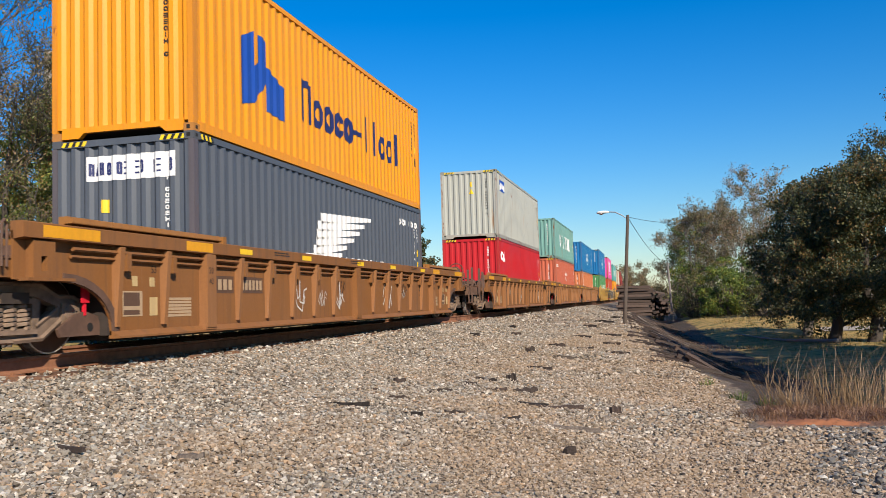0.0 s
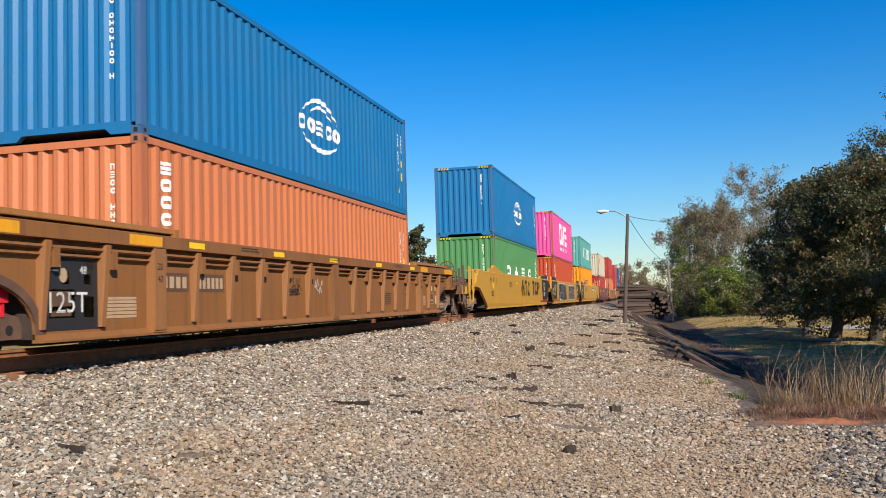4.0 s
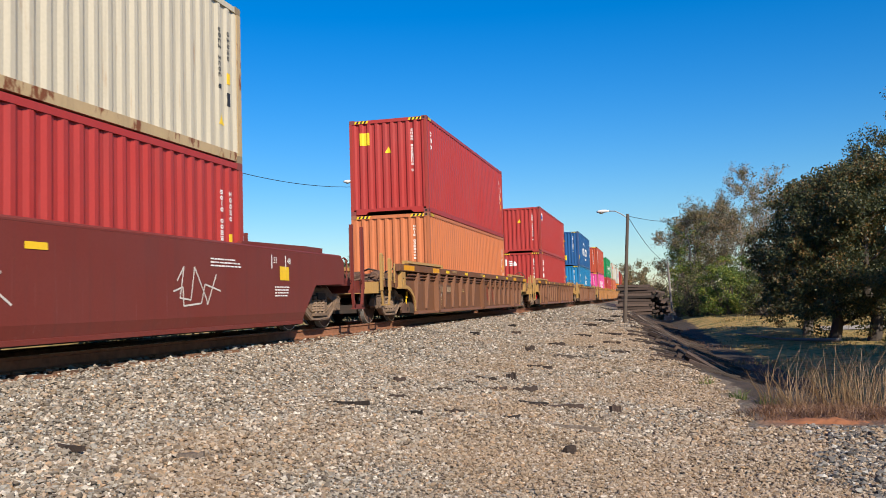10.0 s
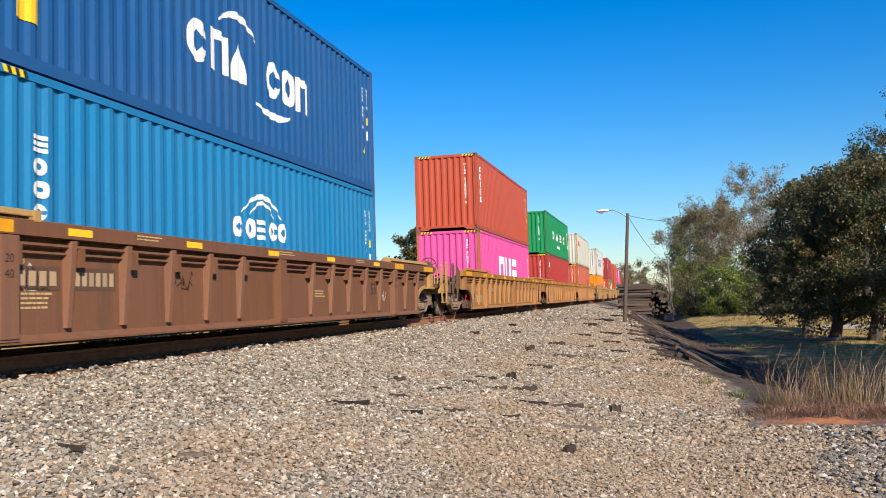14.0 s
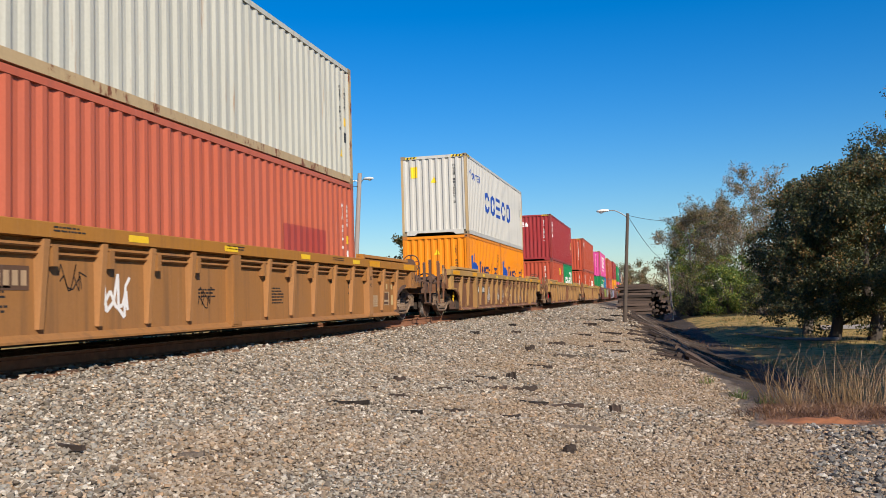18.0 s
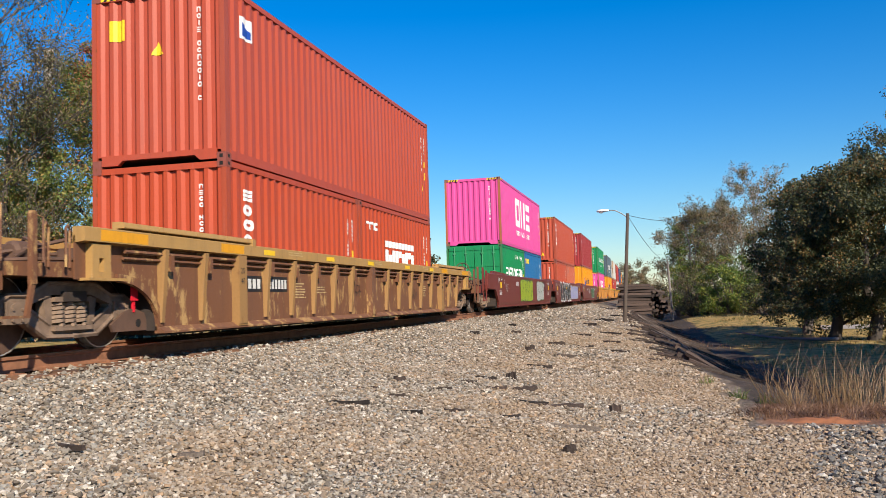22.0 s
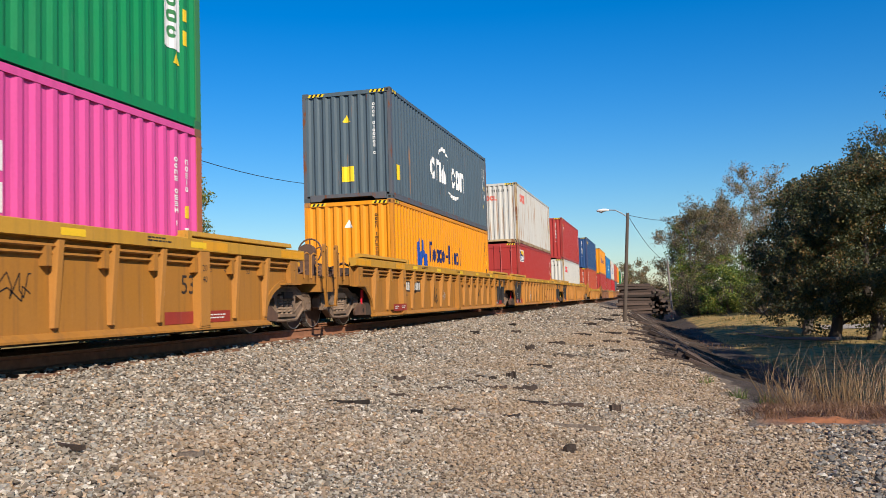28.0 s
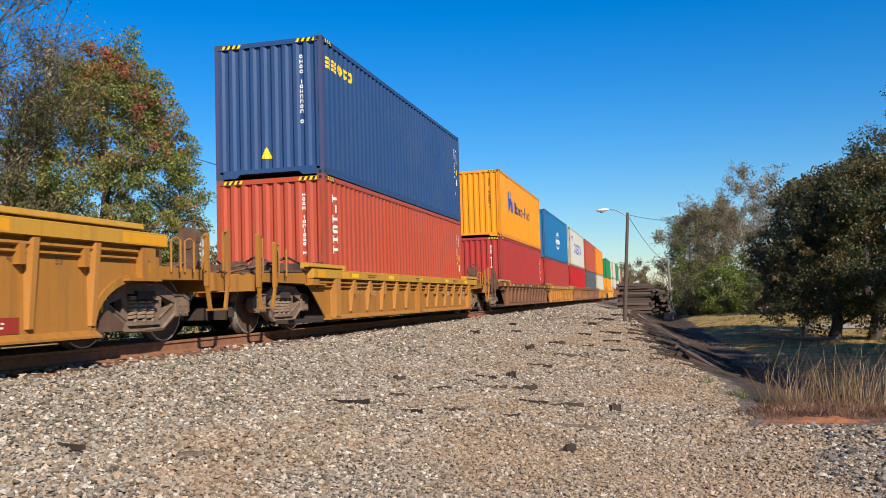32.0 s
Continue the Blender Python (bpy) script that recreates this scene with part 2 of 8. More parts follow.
def extrude_y(bm, outline, y0, y1):
    """A bar whose outline lies in x and z, from y0 to y1."""
    a = [bm.verts.new((x, y0, z)) for x, z in outline]
    b = [bm.verts.new((x, y1, z)) for x, z in outline]
    bm.faces.new(a)
    bm.faces.new(list(reversed(b)))
    k = len(a)
    for i in range(k):
        bm.faces.new((a[i], b[i], b[(i + 1) % k], a[(i + 1) % k]))


def tube(bm, points, radii, sides=6):
    """A tapered pipe along points."""
    rings = []
    for i, p in enumerate(points):
        p = Vector(p)
        d = (Vector(points[min(i + 1, len(points) - 1)]) - Vector(points[max(i - 1, 0)])).normalized()
        u = d.orthogonal().normalized() if not rings else (lastu - d * lastu.dot(d)).normalized()
        lastu = u
        w = d.cross(u)
        r = radii[i] if isinstance(radii, (list, tuple)) else radii
        rings.append([bm.verts.new(p + r * (math.cos(2 * math.pi * k / sides) * u + math.sin(2 * math.pi * k / sides) * w)) for k in range(sides)])
    for a, b in zip(rings, rings[1:]):
        for k in range(sides):
            bm.faces.new((a[k], a[(k + 1) % sides], b[(k + 1) % sides], b[k]))
    bm.faces.new(list(reversed(rings[0])))
    bm.faces.new(rings[-1])


def disc_x(bm, x0, x1, cy, cz, r, sides=20):
    """A round plate with its axle along x."""
    tube(bm, [(x0, cy, cz), (x1, cy, cz)], r, sides)


def mesh_of(name, bm, smooth_faces=False):
    me = bpy.data.meshes.new(name)
    bmesh.ops.recalc_face_normals(bm, faces=bm.faces)
    bm.to_mesh(me)
    bm.free()
    if smooth_faces:
        me.polygons.foreach_set("use_smooth", [True] * len(me.polygons))
    me.materials.append(None)
    return me


TINY = {"number_column", "type_mark", "plate_sign", "small_print", "brake_rigging", "wheel_tread", "casting_hole", "graffiti_tag", "graffiti_line", "number_row", "small_word", "panel_sign", "warning_stripe",
        "upright_word", "tie_plate", "spring_nest", "brake_valve", "branchwork", "brushwood", "crown", "foliage"}


def place(name, me, material, parent=None, label="", m=None):
    """A mesh as an object of its own, with its own material."""
    ob = new(name, me)
    ob.parent = parent
    if not me.materials:
        me.materials.append(None)
    ob.material_slots[0].link = "OBJECT"
    ob.material_slots[0].material = material
    if m is not None:
        ob.matrix_basis = m
    if label:
        ob["label"] = label
    if name in TINY:
        ob["kind"] = "stuff"
    return ob


def part(name, bm, material, parent=None, label="", m=None, smooth_faces=False):
    return place(name, mesh_of(name, bm, smooth_faces), material, parent, label, m)


def thing(name, label, category, group="", kind="", m=None):
    ob = tagged(new(name), label, category, group, kind)
    ob.empty_display_size = 0.2
    if m is not None:
        ob.matrix_basis = m
    return ob


def raw_mesh(name, verts, faces):
    me = bpy.data.meshes.new(name)
    me.from_pydata(verts, [], faces)
    me.materials.append(None)
    return me


TEXTS = {}


def text_mesh(words, size):
    """Lettering as a flat mesh in the y-z plane that faces +x, reading along +y."""
    if (words, size) not in TEXTS:
        cu = bpy.data.curves.new("lettering", "FONT")
        cu.body, cu.size, cu.extrude, cu.resolution_u = words, size, 0.0, 3
        ob = bpy.data.objects.new("lettering", cu)
        me = bpy.data.meshes.new_from_object(ob)
        me.transform(Matrix(((0, 0, 1, 0), (1, 0, 0, 0), (0, 1, 0, 0), (0, 0, 0, 1))))
        bpy.data.objects.remove(ob)
        bpy.data.curves.remove(cu)
        me.materials.clear()
        me.materials.append(None)
        TEXTS[(words, size)] = me
    return TEXTS[(words, size)]


FAT = {}


def fat_letter(ch, swell):
    """One swollen letter, in a cell one unit wide and high, as a flat mesh that faces +x; swell widens its strokes."""
    if (ch, swell) not in FAT:
        box_of = None
        for off in (0.05, swell):
            cu = bpy.data.curves.new("lettering", "FONT")
            cu.body, cu.size, cu.offset, cu.resolution_u = ch, 1.0, off, 4
            ob = bpy.data.objects.new("lettering", cu)
            me = bpy.data.meshes.new_from_object(ob)
            bpy.data.objects.remove(ob)
            bpy.data.curves.remove(cu)
            co = np.array([v.co[:] for v in me.vertices])
            if box_of is None:
                box_of = (co[:, 0].min(), co[:, 0].max(), co[:, 1].min(), co[:, 1].max())
        a, b, c, d = box_of
        me.transform(Matrix.Diagonal((1 / (b - a), 1 / (d - c), 1, 1)) @ Matrix.Translation((-a, -c, 0)))
        me.transform(Matrix(((0, 0, 1, 0), (1, 0, 0, 0), (0, 1, 0, 0), (0, 0, 0, 1))))
        me.materials.clear()
        me.materials.append(None)
        FAT[(ch, swell)] = me
    return FAT[(ch, swell)]


RIDES = []


def rides(ob, y_at_start, z=0.0):
    """Notes that ob goes along with the train."""
    RIDES.append((ob, y_at_start, z))
    y = y_at_start
    ob.matrix_basis = pose(track_x(y), y, z, 0, 0, track_turn(y))
    return ob
# ---------------- ground sheet ----------------
def steps(*spans):
    out = []
    for a, b, s in spans:
        k = max(1, round((b - a) / s))
        out += [a + (b - a) * i / k for i in range(k)]
    return out + [spans[-1][1]]


gx = steps((-1500, -300, 300), (-300, -60, 40), (-60, -14, 4), (-14, -9.5, 0.5), (-9.5, -5.5, 0.2), (-5.5, 4, 0.25), (4, 16, 0.6), (16, 60, 4), (60, 300, 40), (300, 1500, 300))
gy = steps((-600, -60, 90), (-60, 2, 5), (2, 24, 0.25), (24, 60, 0.6), (60, 130, 2), (130, 300, 10), (300, 2000, 170))
gverts = [(x, y, ground_z(x, y)) for y in gy for x in gx]
nx = len(gx)
gfaces = [(j * nx + i, j * nx + i + 1, (j + 1) * nx + i + 1, (j + 1) * nx + i) for j in range(len(gy) - 1) for i in range(nx - 1)]
gme = raw_mesh("ground", gverts, gfaces)
gme.polygons.foreach_set("use_smooth", [True] * len(gme.polygons))
earth_at, grass_at = [], []
for x, y, z in gverts:
    d, e = x - track_x(y), x - bank_x(y)
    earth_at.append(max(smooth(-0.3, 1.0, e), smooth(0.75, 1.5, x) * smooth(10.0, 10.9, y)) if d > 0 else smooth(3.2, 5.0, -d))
    g = smooth(3.6, 5.5, e) * smooth(12, 19, y) + smooth(20, 40, e) if d > 0 else smooth(9.0, 16.0, -d)
    grass_at.append(min(1.0, g + (smooth(110, 150, y) if e > 0 else 0)))
gme.attributes.new("rust", "FLOAT", "POINT").data.foreach_set("value", [max(1.0 - smooth(1.35, 1.75, abs(x - track_x(y))), 0.56 * smooth(0.75, 1.1, x) * smooth(9.8, 10.4, y) * (1.0 - smooth(12.6, 13.6, y))) for x, y, z in gverts])
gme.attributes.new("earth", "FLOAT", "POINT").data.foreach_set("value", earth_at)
gme.attributes.new("grass", "FLOAT", "POINT").data.foreach_set("value", grass_at)
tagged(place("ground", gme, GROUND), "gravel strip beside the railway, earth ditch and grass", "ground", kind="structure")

# ---------------- rails and ties ----------------
track = thing("railway_track", "straight railway track with rusty rails on dark timber ties", "track", kind="structure")
RAIL = [(-0.07, -0.18), (0.07, -0.18), (0.07, -0.165), (0.012, -0.145), (0.012, -0.045), (0.036, -0.035), (0.036, -0.004), (0.028, 0.0), (-0.028, 0.0), (-0.036, -0.004),
        (-0.036, -0.035), (-0.012, -0.045), (-0.012, -0.145), (-0.07, -0.165)]
for side in (-0.755, 0.755):
    for name, outline, mat in (("rail", RAIL, RAIL_SIDE), ("rail_head", [(-0.026, 0.0005), (0.026, 0.0005), (0.026, 0.003), (-0.026, 0.003)], RAIL_TOP)):
        bm = bmesh.new()
        ys = steps((-40, 30, 10), (30, 300, 6))
        rows = [[bm.verts.new((track_x(y) + side + ox, y, oz)) for ox, oz in outline] for y in ys]
        k = len(outline)
        for a, b in zip(rows, rows[1:]):
            for i in range(k):
                bm.faces.new((a[i], a[(i + 1) % k], b[(i + 1) % k], b[i]))
        part(name, bm, mat, track)
bm = bmesh.new()
box(bm, -1.30, 1.30, -0.115, 0.115, -0.36, -0.185)
bmesh.ops.bevel(bm, geom=bm.edges[:], offset=0.012, segments=1)
tie_mesh = mesh_of("tie", bm)
bm = bmesh.new()
for s in (-0.755, 0.755):
    box(bm, s - 0.18, s + 0.18, -0.09, 0.09, -0.187, -0.172)
    for dx in (-0.12, 0.12):
        box(bm, s + dx - 0.02, s + dx + 0.02, -0.05, -0.02, -0.175, -0.145)
plate_mesh = mesh_of("tie_plate", bm)
rt = random.Random(5)
for i in range(270):
    y = -6 + i * 0.56
    m = pose(track_x(y) + rt.uniform(-0.05, 0.05), y + rt.uniform(-0.03, 0.03), rt.uniform(-0.012, 0.004), 0, 0, track_turn(y) + rt.uniform(-1.2, 1.2))
    place("tie", tie_mesh, TIE_WOOD, track, m=m)
    if y < 60:
        place("tie_plate", plate_mesh, RAIL_SIDE, track, m=m)

# ---------------- containers ----------------
SIDE_WAVE = (0.278, 0.072, 0.068, 0.031)
END_WAVE = (0.244, 0.072, 0.052, 0.046)


def wave(a, b, spec):
    """Breaks of a corrugated wall between a and b: place along it and depth below its outer plane."""
    period, flat, slope, depth = spec
    k = round((b - a) / period)
    period = (b - a) / k
    inner = period - flat - 2 * slope
    pts = [(a, 0.0)]
    for i in range(k):
        o = a + i * period + flat / 2
        pts += [(o, 0.0), (o + slope, depth), (o + slope + inner, depth), (o + 2 * slope + inner, 0.0)]
    return pts + [(b, 0.0)]


def depth_at(pts, u):
    for (u0, d0), (u1, d1) in zip(pts, pts[1:]):
        if u0 <= u <= u1:
            return d0 + (d1 - d0) * (u - u0) / max(1e-9, u1 - u0)
    return 0.0


CASE = {}


def case_meshes(length, height):
    """The meshes of one size of container, made once."""
    if (length, height) in CASE:
        return CASE[(length, height)]
    W, L, H = 1.219, length, height
    M = {}
    side = wave(0.12, L - 0.12, SIDE_WAVE)
    end = wave(-W + 0.12, W - 0.12, END_WAVE)
    for sign, name in ((1, "near"), (-1, "far")):
        bm = bmesh.new()
        lo = [bm.verts.new((sign * (W - 0.014 - d), u, 0.16)) for u, d in side]
        hi = [bm.verts.new((sign * (W - 0.014 - d), u, H - 0.10)) for u, d in side]
        for i in range(len(lo) - 1):
            bm.faces.new((lo[i], lo[i + 1], hi[i + 1], hi[i]))
        M["side_" + name] = mesh_of("side_wall", bm)
        bm = bmesh.new()
        box(bm, sign * (W - 0.075), sign * (W - 0.006), 0.17, L - 0.17, H - 0.105, H - 0.012)
        M["top_" + name] = mesh_of("top_rail", bm)
        bm = bmesh.new()
        box(bm, sign * (W - 0.06), sign * (W - 0.006), 0.17, L - 0.17, 0.02, 0.165)
        box(bm, sign * (W - 0.10), sign * (W - 0.06), 0.17, L - 0.17, 0.02, 0.045)
        M["bottom_" + name] = mesh_of("bottom_rail", bm)
    for y, name in ((0.0, "front"), (L, "rear")):
        s = 1 if y == 0 else -1
        bm = bmesh.new()
        wide = [(-W + 0.07, 0.0)] + end + [(W - 0.07, 0.0)]
        lo = [bm.verts.new((u, y + s * (0.018 + d), 0.17)) for u, d in wide]
        hi = [bm.verts.new((u, y + s * (0.018 + d), H - 0.11)) for u, d in wide]
        for i in range(len(lo) - 1):
            bm.faces.new((lo[i], lo[i + 1], hi[i + 1], hi[i]))
        M["end_" + name] = mesh_of("end_wall", bm)
        bm = bmesh.new()
        ya, yb = sorted((y + s * 0.008, y + s * 0.09))
        box(bm, -W + 0.17, W - 0.17, ya, yb, H - 0.12, H - 0.02)
        M["header_" + name] = mesh_of("end_header", bm)
        bm = bmesh.new()
        # the sill with the two notches that face down between the corner fittings
        extr = [(-W + 0.17, 0.02), (-0.75, 0.02), (-0.66, 0.10), (0.66, 0.10), (0.75, 0.02), (W - 0.17, 0.02), (W - 0.17, 0.19), (-W + 0.17, 0.19)]
        a = [bm.verts.new((x, ya, z)) for x, z in extr]
        b = [bm.verts.new((x, yb, z)) for x, z in extr]
        bm.faces.new(a)
        bm.faces.new(list(reversed(b)))
        for i in range(len(extr)):
            bm.faces.new((a[i], b[i], b[(i + 1) % len(extr)], a[(i + 1) % len(extr)]))
        M["sill_" + name] = mesh_of("end_sill", bm)
        # a door end: two leaves in four panels, with seals and locking bars
        bm = bmesh.new()
        ya, yb = sorted((y + s * 0.03, y + s * 0.06))
        for x0, x1 in ((-W + 0.11, -0.012), (0.012, W - 0.11)):
            box(bm, x0, x1, ya, yb, 0.18, H - 0.12)
            yo = sorted((y + s * 0.03, y + s * 0.008))
            for z0, z1 in ((0.18, 0.27), (0.9, 0.98), (1.65, 1.73), (H - 0.22, H - 0.12)):
                box(bm, x0, x1, yo[0], yo[1], z0, z1)
        M["doors_" + name] = mesh_of("door_leaves", bm)
        bm = bmesh.new()
        tube(bm, [(0, y - s * 0.012, 0.10), (0, y - s * 0.012, H - 0.06)], 0.019, 8)
        for z in (0.22, 0.75, 1.45, H - 0.35):
            box(bm, -0.05, 0.05, min(y + s * 0.02, y - s * 0.03), max(y + s * 0.02, y - s * 0.03), z - 0.03, z + 0.03)
        M["bar_" + name] = mesh_of("locking_bar", bm)
    bm = bmesh.new()
    box(bm, -0.085, 0.0, 0.0, 0.13, 0.12, H - 0.12)
    M["post"] = mesh_of("corner_post", bm)
    bm = bmesh.new()
    box(bm, -0.162, 0.0, 0.0, 0.178, 0.0, 0.118)
    bmesh.ops.bevel(bm, geom=bm.edges[:], offset=0.012, segments=1)
    # the openings of the casting: near-black plates, slightly proud, for the shade inside
    M["casting"] = mesh_of("corner_casting", bm)
    bm = bmesh.new()
    box(bm, 0.0005, 0.003, 0.06, 0.118, 0.035, 0.085)
    box(bm, -0.115, -0.055, -0.003, -0.0005, 0.03, 0.09)
    M["socket"] = mesh_of("casting_hole", bm)
    bm = bmesh.new()
    box(bm, -W + 0.05, W - 0.05, 0.05, L - 0.05, H - 0.045, H - 0.02)
    M["roof"] = mesh_of("roof", bm)
    bm = bmesh.new()
    box(bm, -W + 0.07, W - 0.07, 0.07, L - 0.07, 0.10, 0.15)
    M["floor"] = mesh_of("floor", bm)
    M["side_pts"], M["end_pts"] = side, end
    CASE[(length, height)] = M
    return M


# the dark inside of holes, painted on plates without depth
HOLE = plain("painted_hole_shade", (0.008, 0.007, 0.006), 0.9)


def container(name, rgb, height, y0, z, length=12.192, label="", rust=0.2, grime=0.35, post_rgb=None, doors=False, marks=()):
    M = case_meshes(length, height)
    c = rides(thing(name, label, "shipping container", "containers stacked on the train"), y0, z)
    c["case"] = (length, height)
    body, H, L, W = paint(rgb, 0.12 if post_rgb and rust > 0.35 else rust, grime, drips=0.9 if rust > 0.55 else 0.3 if rust > 0.35 else 0.0), height, length, 1.219
    edge = paint(post_rgb or tuple(v * 0.78 + 0.18 * w for v, w in zip(rgb, (0.20, 0.075, 0.035))), min(1.0, rust + 0.3), 0.4)
    for s in ("near", "far"):
        place("side_wall", M["side_" + s], body, c)
        place("top_rail", M["top_" + s], body, c)
        place("bottom_rail", M["bottom_" + s], edge if rust > 0.35 else body, c)
    for s in ("front", "rear"):
        if doors == s:
            place("door_leaves", M["doors_" + s], body, c)
            for x in (-0.86, -0.36, 0.36, 0.86):
                place("locking_bar", M["bar_" + s], paint(tuple(min(1, v * 1.15 + 0.05) for v in rgb), 0.2, 0.3), c, m=pose(x, 0, 0))
        else:
            place("end_wall", M["end_" + s], body, c)
        place("end_header", M["header_" + s], body, c)
        place("end_sill", M["sill_" + s], edge if rust > 0.35 else body, c)
    place("roof", M["roof"], body, c)
    place("floor", M["floor"], STEEL_DARK, c)
    for sx in (1, -1):
        for y, sy in ((0, 1), (L, -1)):
            place("corner_post", M["post"], edge, c, m=pose(sx * W, y, 0) @ Matrix.Diagonal((sx, sy, 1, 1)))
            for zz in (0.0, H - 0.118):
                cast = place("corner_casting", M["casting"], paint(tuple(v * 0.5 + 0.03 for v in (post_rgb or rgb)), 0.55, 0.4, 0.7), c, m=pose(sx * W, y, zz) @ Matrix.Diagonal((sx, sy, 1, 1)))
                if sx == 1 and y == 0:
                    place("casting_hole", M["socket"], HOLE, cast)
    return c


def on_wall(c, name, columns, material, face="side", label=""):
    """Paint on a corrugated wall. columns: (u0, u1, bottom0, top0, bottom1, top1); u runs along the side from its front end,
    or across the front end from the middle; the paint follows the ribs."""
    if name in ("word_mark", "yellow_sticker") and columns:
        # each painted sign is a part of its own
        groups = []
        for col in sorted(columns):
            if groups and col[0] < max(q[1] for q in groups[-1]) + 0.001:
                groups[-1].append(col)
            else:
                groups.append([col])
        c["coats"] = c.get("coats", 0) + 1
        for k, g in enumerate(groups):
            on_wall(c, "painted_sign" if name == "word_mark" else "sticker", g, material, face, label if k == 0 else "")
            c["coats"] -= 1
        return None
    M = case_meshes(*c["case"])
    pts = M["side_pts"] if face == "side" else M["end_pts"]
    brk = [u for u, d in pts]
    verts, faces = [], []
    c["coats"] = c.get("coats", 0) + 1
    lift = 0.003 + 0.0005 * c["coats"]
    for u0, u1, b0, t0, b1, t1 in columns:
        if u1 <= u0:
            continue
        us = [u0] + [u for u in brk if u0 + 1e-4 < u < u1 - 1e-4] + [u1]
        base = len(verts)
        for u in us:
            f = (u - u0) / (u1 - u0)
            d = depth_at(pts, u)
            for zz in (b0 + (b1 - b0) * f, t0 + (t1 - t0) * f):
                verts.append((1.219 - 0.014 - d + lift, u, zz) if face == "side" else (u, 0.018 + d - lift, zz))
        for i in range(len(us) - 1):
            q = (base + 2 * i, base + 2 * i + 2, base + 2 * i + 3, base + 2 * i + 1)
            faces.append(q)
    return place(name, raw_mesh(name, verts, faces), material, c, label)


def rect(u0, u1, z0, z1):
    return (u0, u1, z0, z1, z0, z1)


# ---------------- well cars ----------------
GEAR = {}


def mirror_y(bm, about):
    """Copies all there is to the other end of the car."""
    geo = bmesh.ops.duplicate(bm, geom=bm.verts[:] + bm.edges[:] + bm.faces[:])["geom"]
    vs = [g for g in geo if isinstance(g, bmesh.types.BMVert)]
    for v in vs:
        v.co.y = 2 * about - v.co.y


def gear_meshes():
    """Truck parts, made once. The truck's middle is the origin, the rail head z = 0."""
    if GEAR:
        return GEAR
    bm = bmesh.new()
    for sx in (-1, 1):
        x = sx * 0.755
        disc_x(bm, x - 0.065, x + 0.05, 0, 0.46, 0.445, 28)
        disc_x(bm, x - 0.065 * sx - 0.015, x - 0.065 * sx + 0.015, 0, 0.46, 0.475, 28)
        disc_x(bm, x - 0.09, x + 0.09, 0, 0.46, 0.13, 14)
    disc_x(bm, -0.7, 0.7, 0, 0.46, 0.08, 12)
    disc_x(bm, -1.05, 1.05, 0, 0.46, 0.075, 12)
    GEAR["wheelset"] = mesh_of("wheelset", bm, False)
    GEAR["wheelset"].transform(Matrix.Translation((0, 0, -0.46)))
    bm = bmesh.new()
    for sx in (-1, 1):
        x = sx * 0.757
        ring = 28
        vo = [[bm.verts.new((x + w, 0.46 * math.sin(2 * math.pi * i / ring) * 0.972, 0.46 + 0.972 * 0.46 * math.cos(2 * math.pi * i / ring))) for i in range(ring)] for w in (-0.05, 0.052)]
        vi = [[bm.verts.new((x + w, 0.432 * math.sin(2 * math.pi * i / ring), 0.46 + 0.432 * math.cos(2 * math.pi * i / ring))) for i in range(ring)] for w in (-0.05, 0.052)]
        for i in range(ring):
            j = (i + 1) % ring
            bm.faces.new((vo[0][i], vo[0][j], vo[1][j], vo[1][i]))
            for k in (0, 1):
                bm.faces.new((vo[k][i], vo[k][j], vi[k][j], vi[k][i]))
    GEAR["tread"] = mesh_of("tread", bm, False)
    # cast side frame: a bowed girder with a window for the springs
    bm = bmesh.new()
    # a cast truss: pedestals, top chord, columns, sloping tension members and the spring seat, with open triangles between
    strips = [[(-1.18, 0.42), (-1.18, 0.60), (-1.0, 0.68), (-0.72, 0.66), (-0.70, 0.52), (-0.78, 0.40), (-1.02, 0.36)],
              [(-0.76, 0.55), (-0.74, 0.68), (-0.42, 0.82), (0.42, 0.82), (0.74, 0.68), (0.76, 0.55), (0.34, 0.68), (-0.34, 0.68)],
              [(-0.80, 0.40), (-0.72, 0.53), (-0.36, 0.33), (-0.44, 0.19)],
              [(-0.46, 0.64), (-0.33, 0.67), (-0.33, 0.30), (-0.42, 0.34)],
              [(-0.46, 0.19), (-0.42, 0.33), (0.42, 0.33), (0.46, 0.19)]]
    for k, st in enumerate(strips):
        slab(bm, st, 0.93, 1.05 if k != 1 else 1.07)
        if k in (0, 2, 3):
            slab(bm, [(-y, z) for y, z in reversed(st)], 0.93, 1.05)
    # flanges that stand proud along the edges
    for s in (-1, 1):
        tube(bm, [(1.05, s * 1.16, 0.60), (1.05, s * 1.0, 0.675), (1.06, s * 0.73, 0.675), (1.07, s * 0.42, 0.81), (1.07, 0, 0.815)], 0.028, 5)
        tube(bm, [(1.05, s * 0.80, 0.41), (1.06, s * 0.45, 0.205), (1.06, 0, 0.195)], 0.032, 5)
        tube(bm, [(1.05, s * 0.72, 0.53), (1.05, s * 0.38, 0.345)], 0.022, 5)
        for z in (0.40, 0.52):
            disc_x(bm, 1.09, 1.115, s * 0.92 + 0.07, z, 0.018, 6)
            disc_x(bm, 1.09, 1.115, s * 0.92 - 0.07, z, 0.018, 6)
    box(bm, 1.0, 1.11, -0.34, 0.34, 0.265, 0.315)
    box(bm, 1.0, 1.10, -0.33, 0.33, 0.60, 0.655)
    for y in (-0.92, 0.92):
        disc_x(bm, 1.04, 1.10, y, 0.48, 0.115, 12)
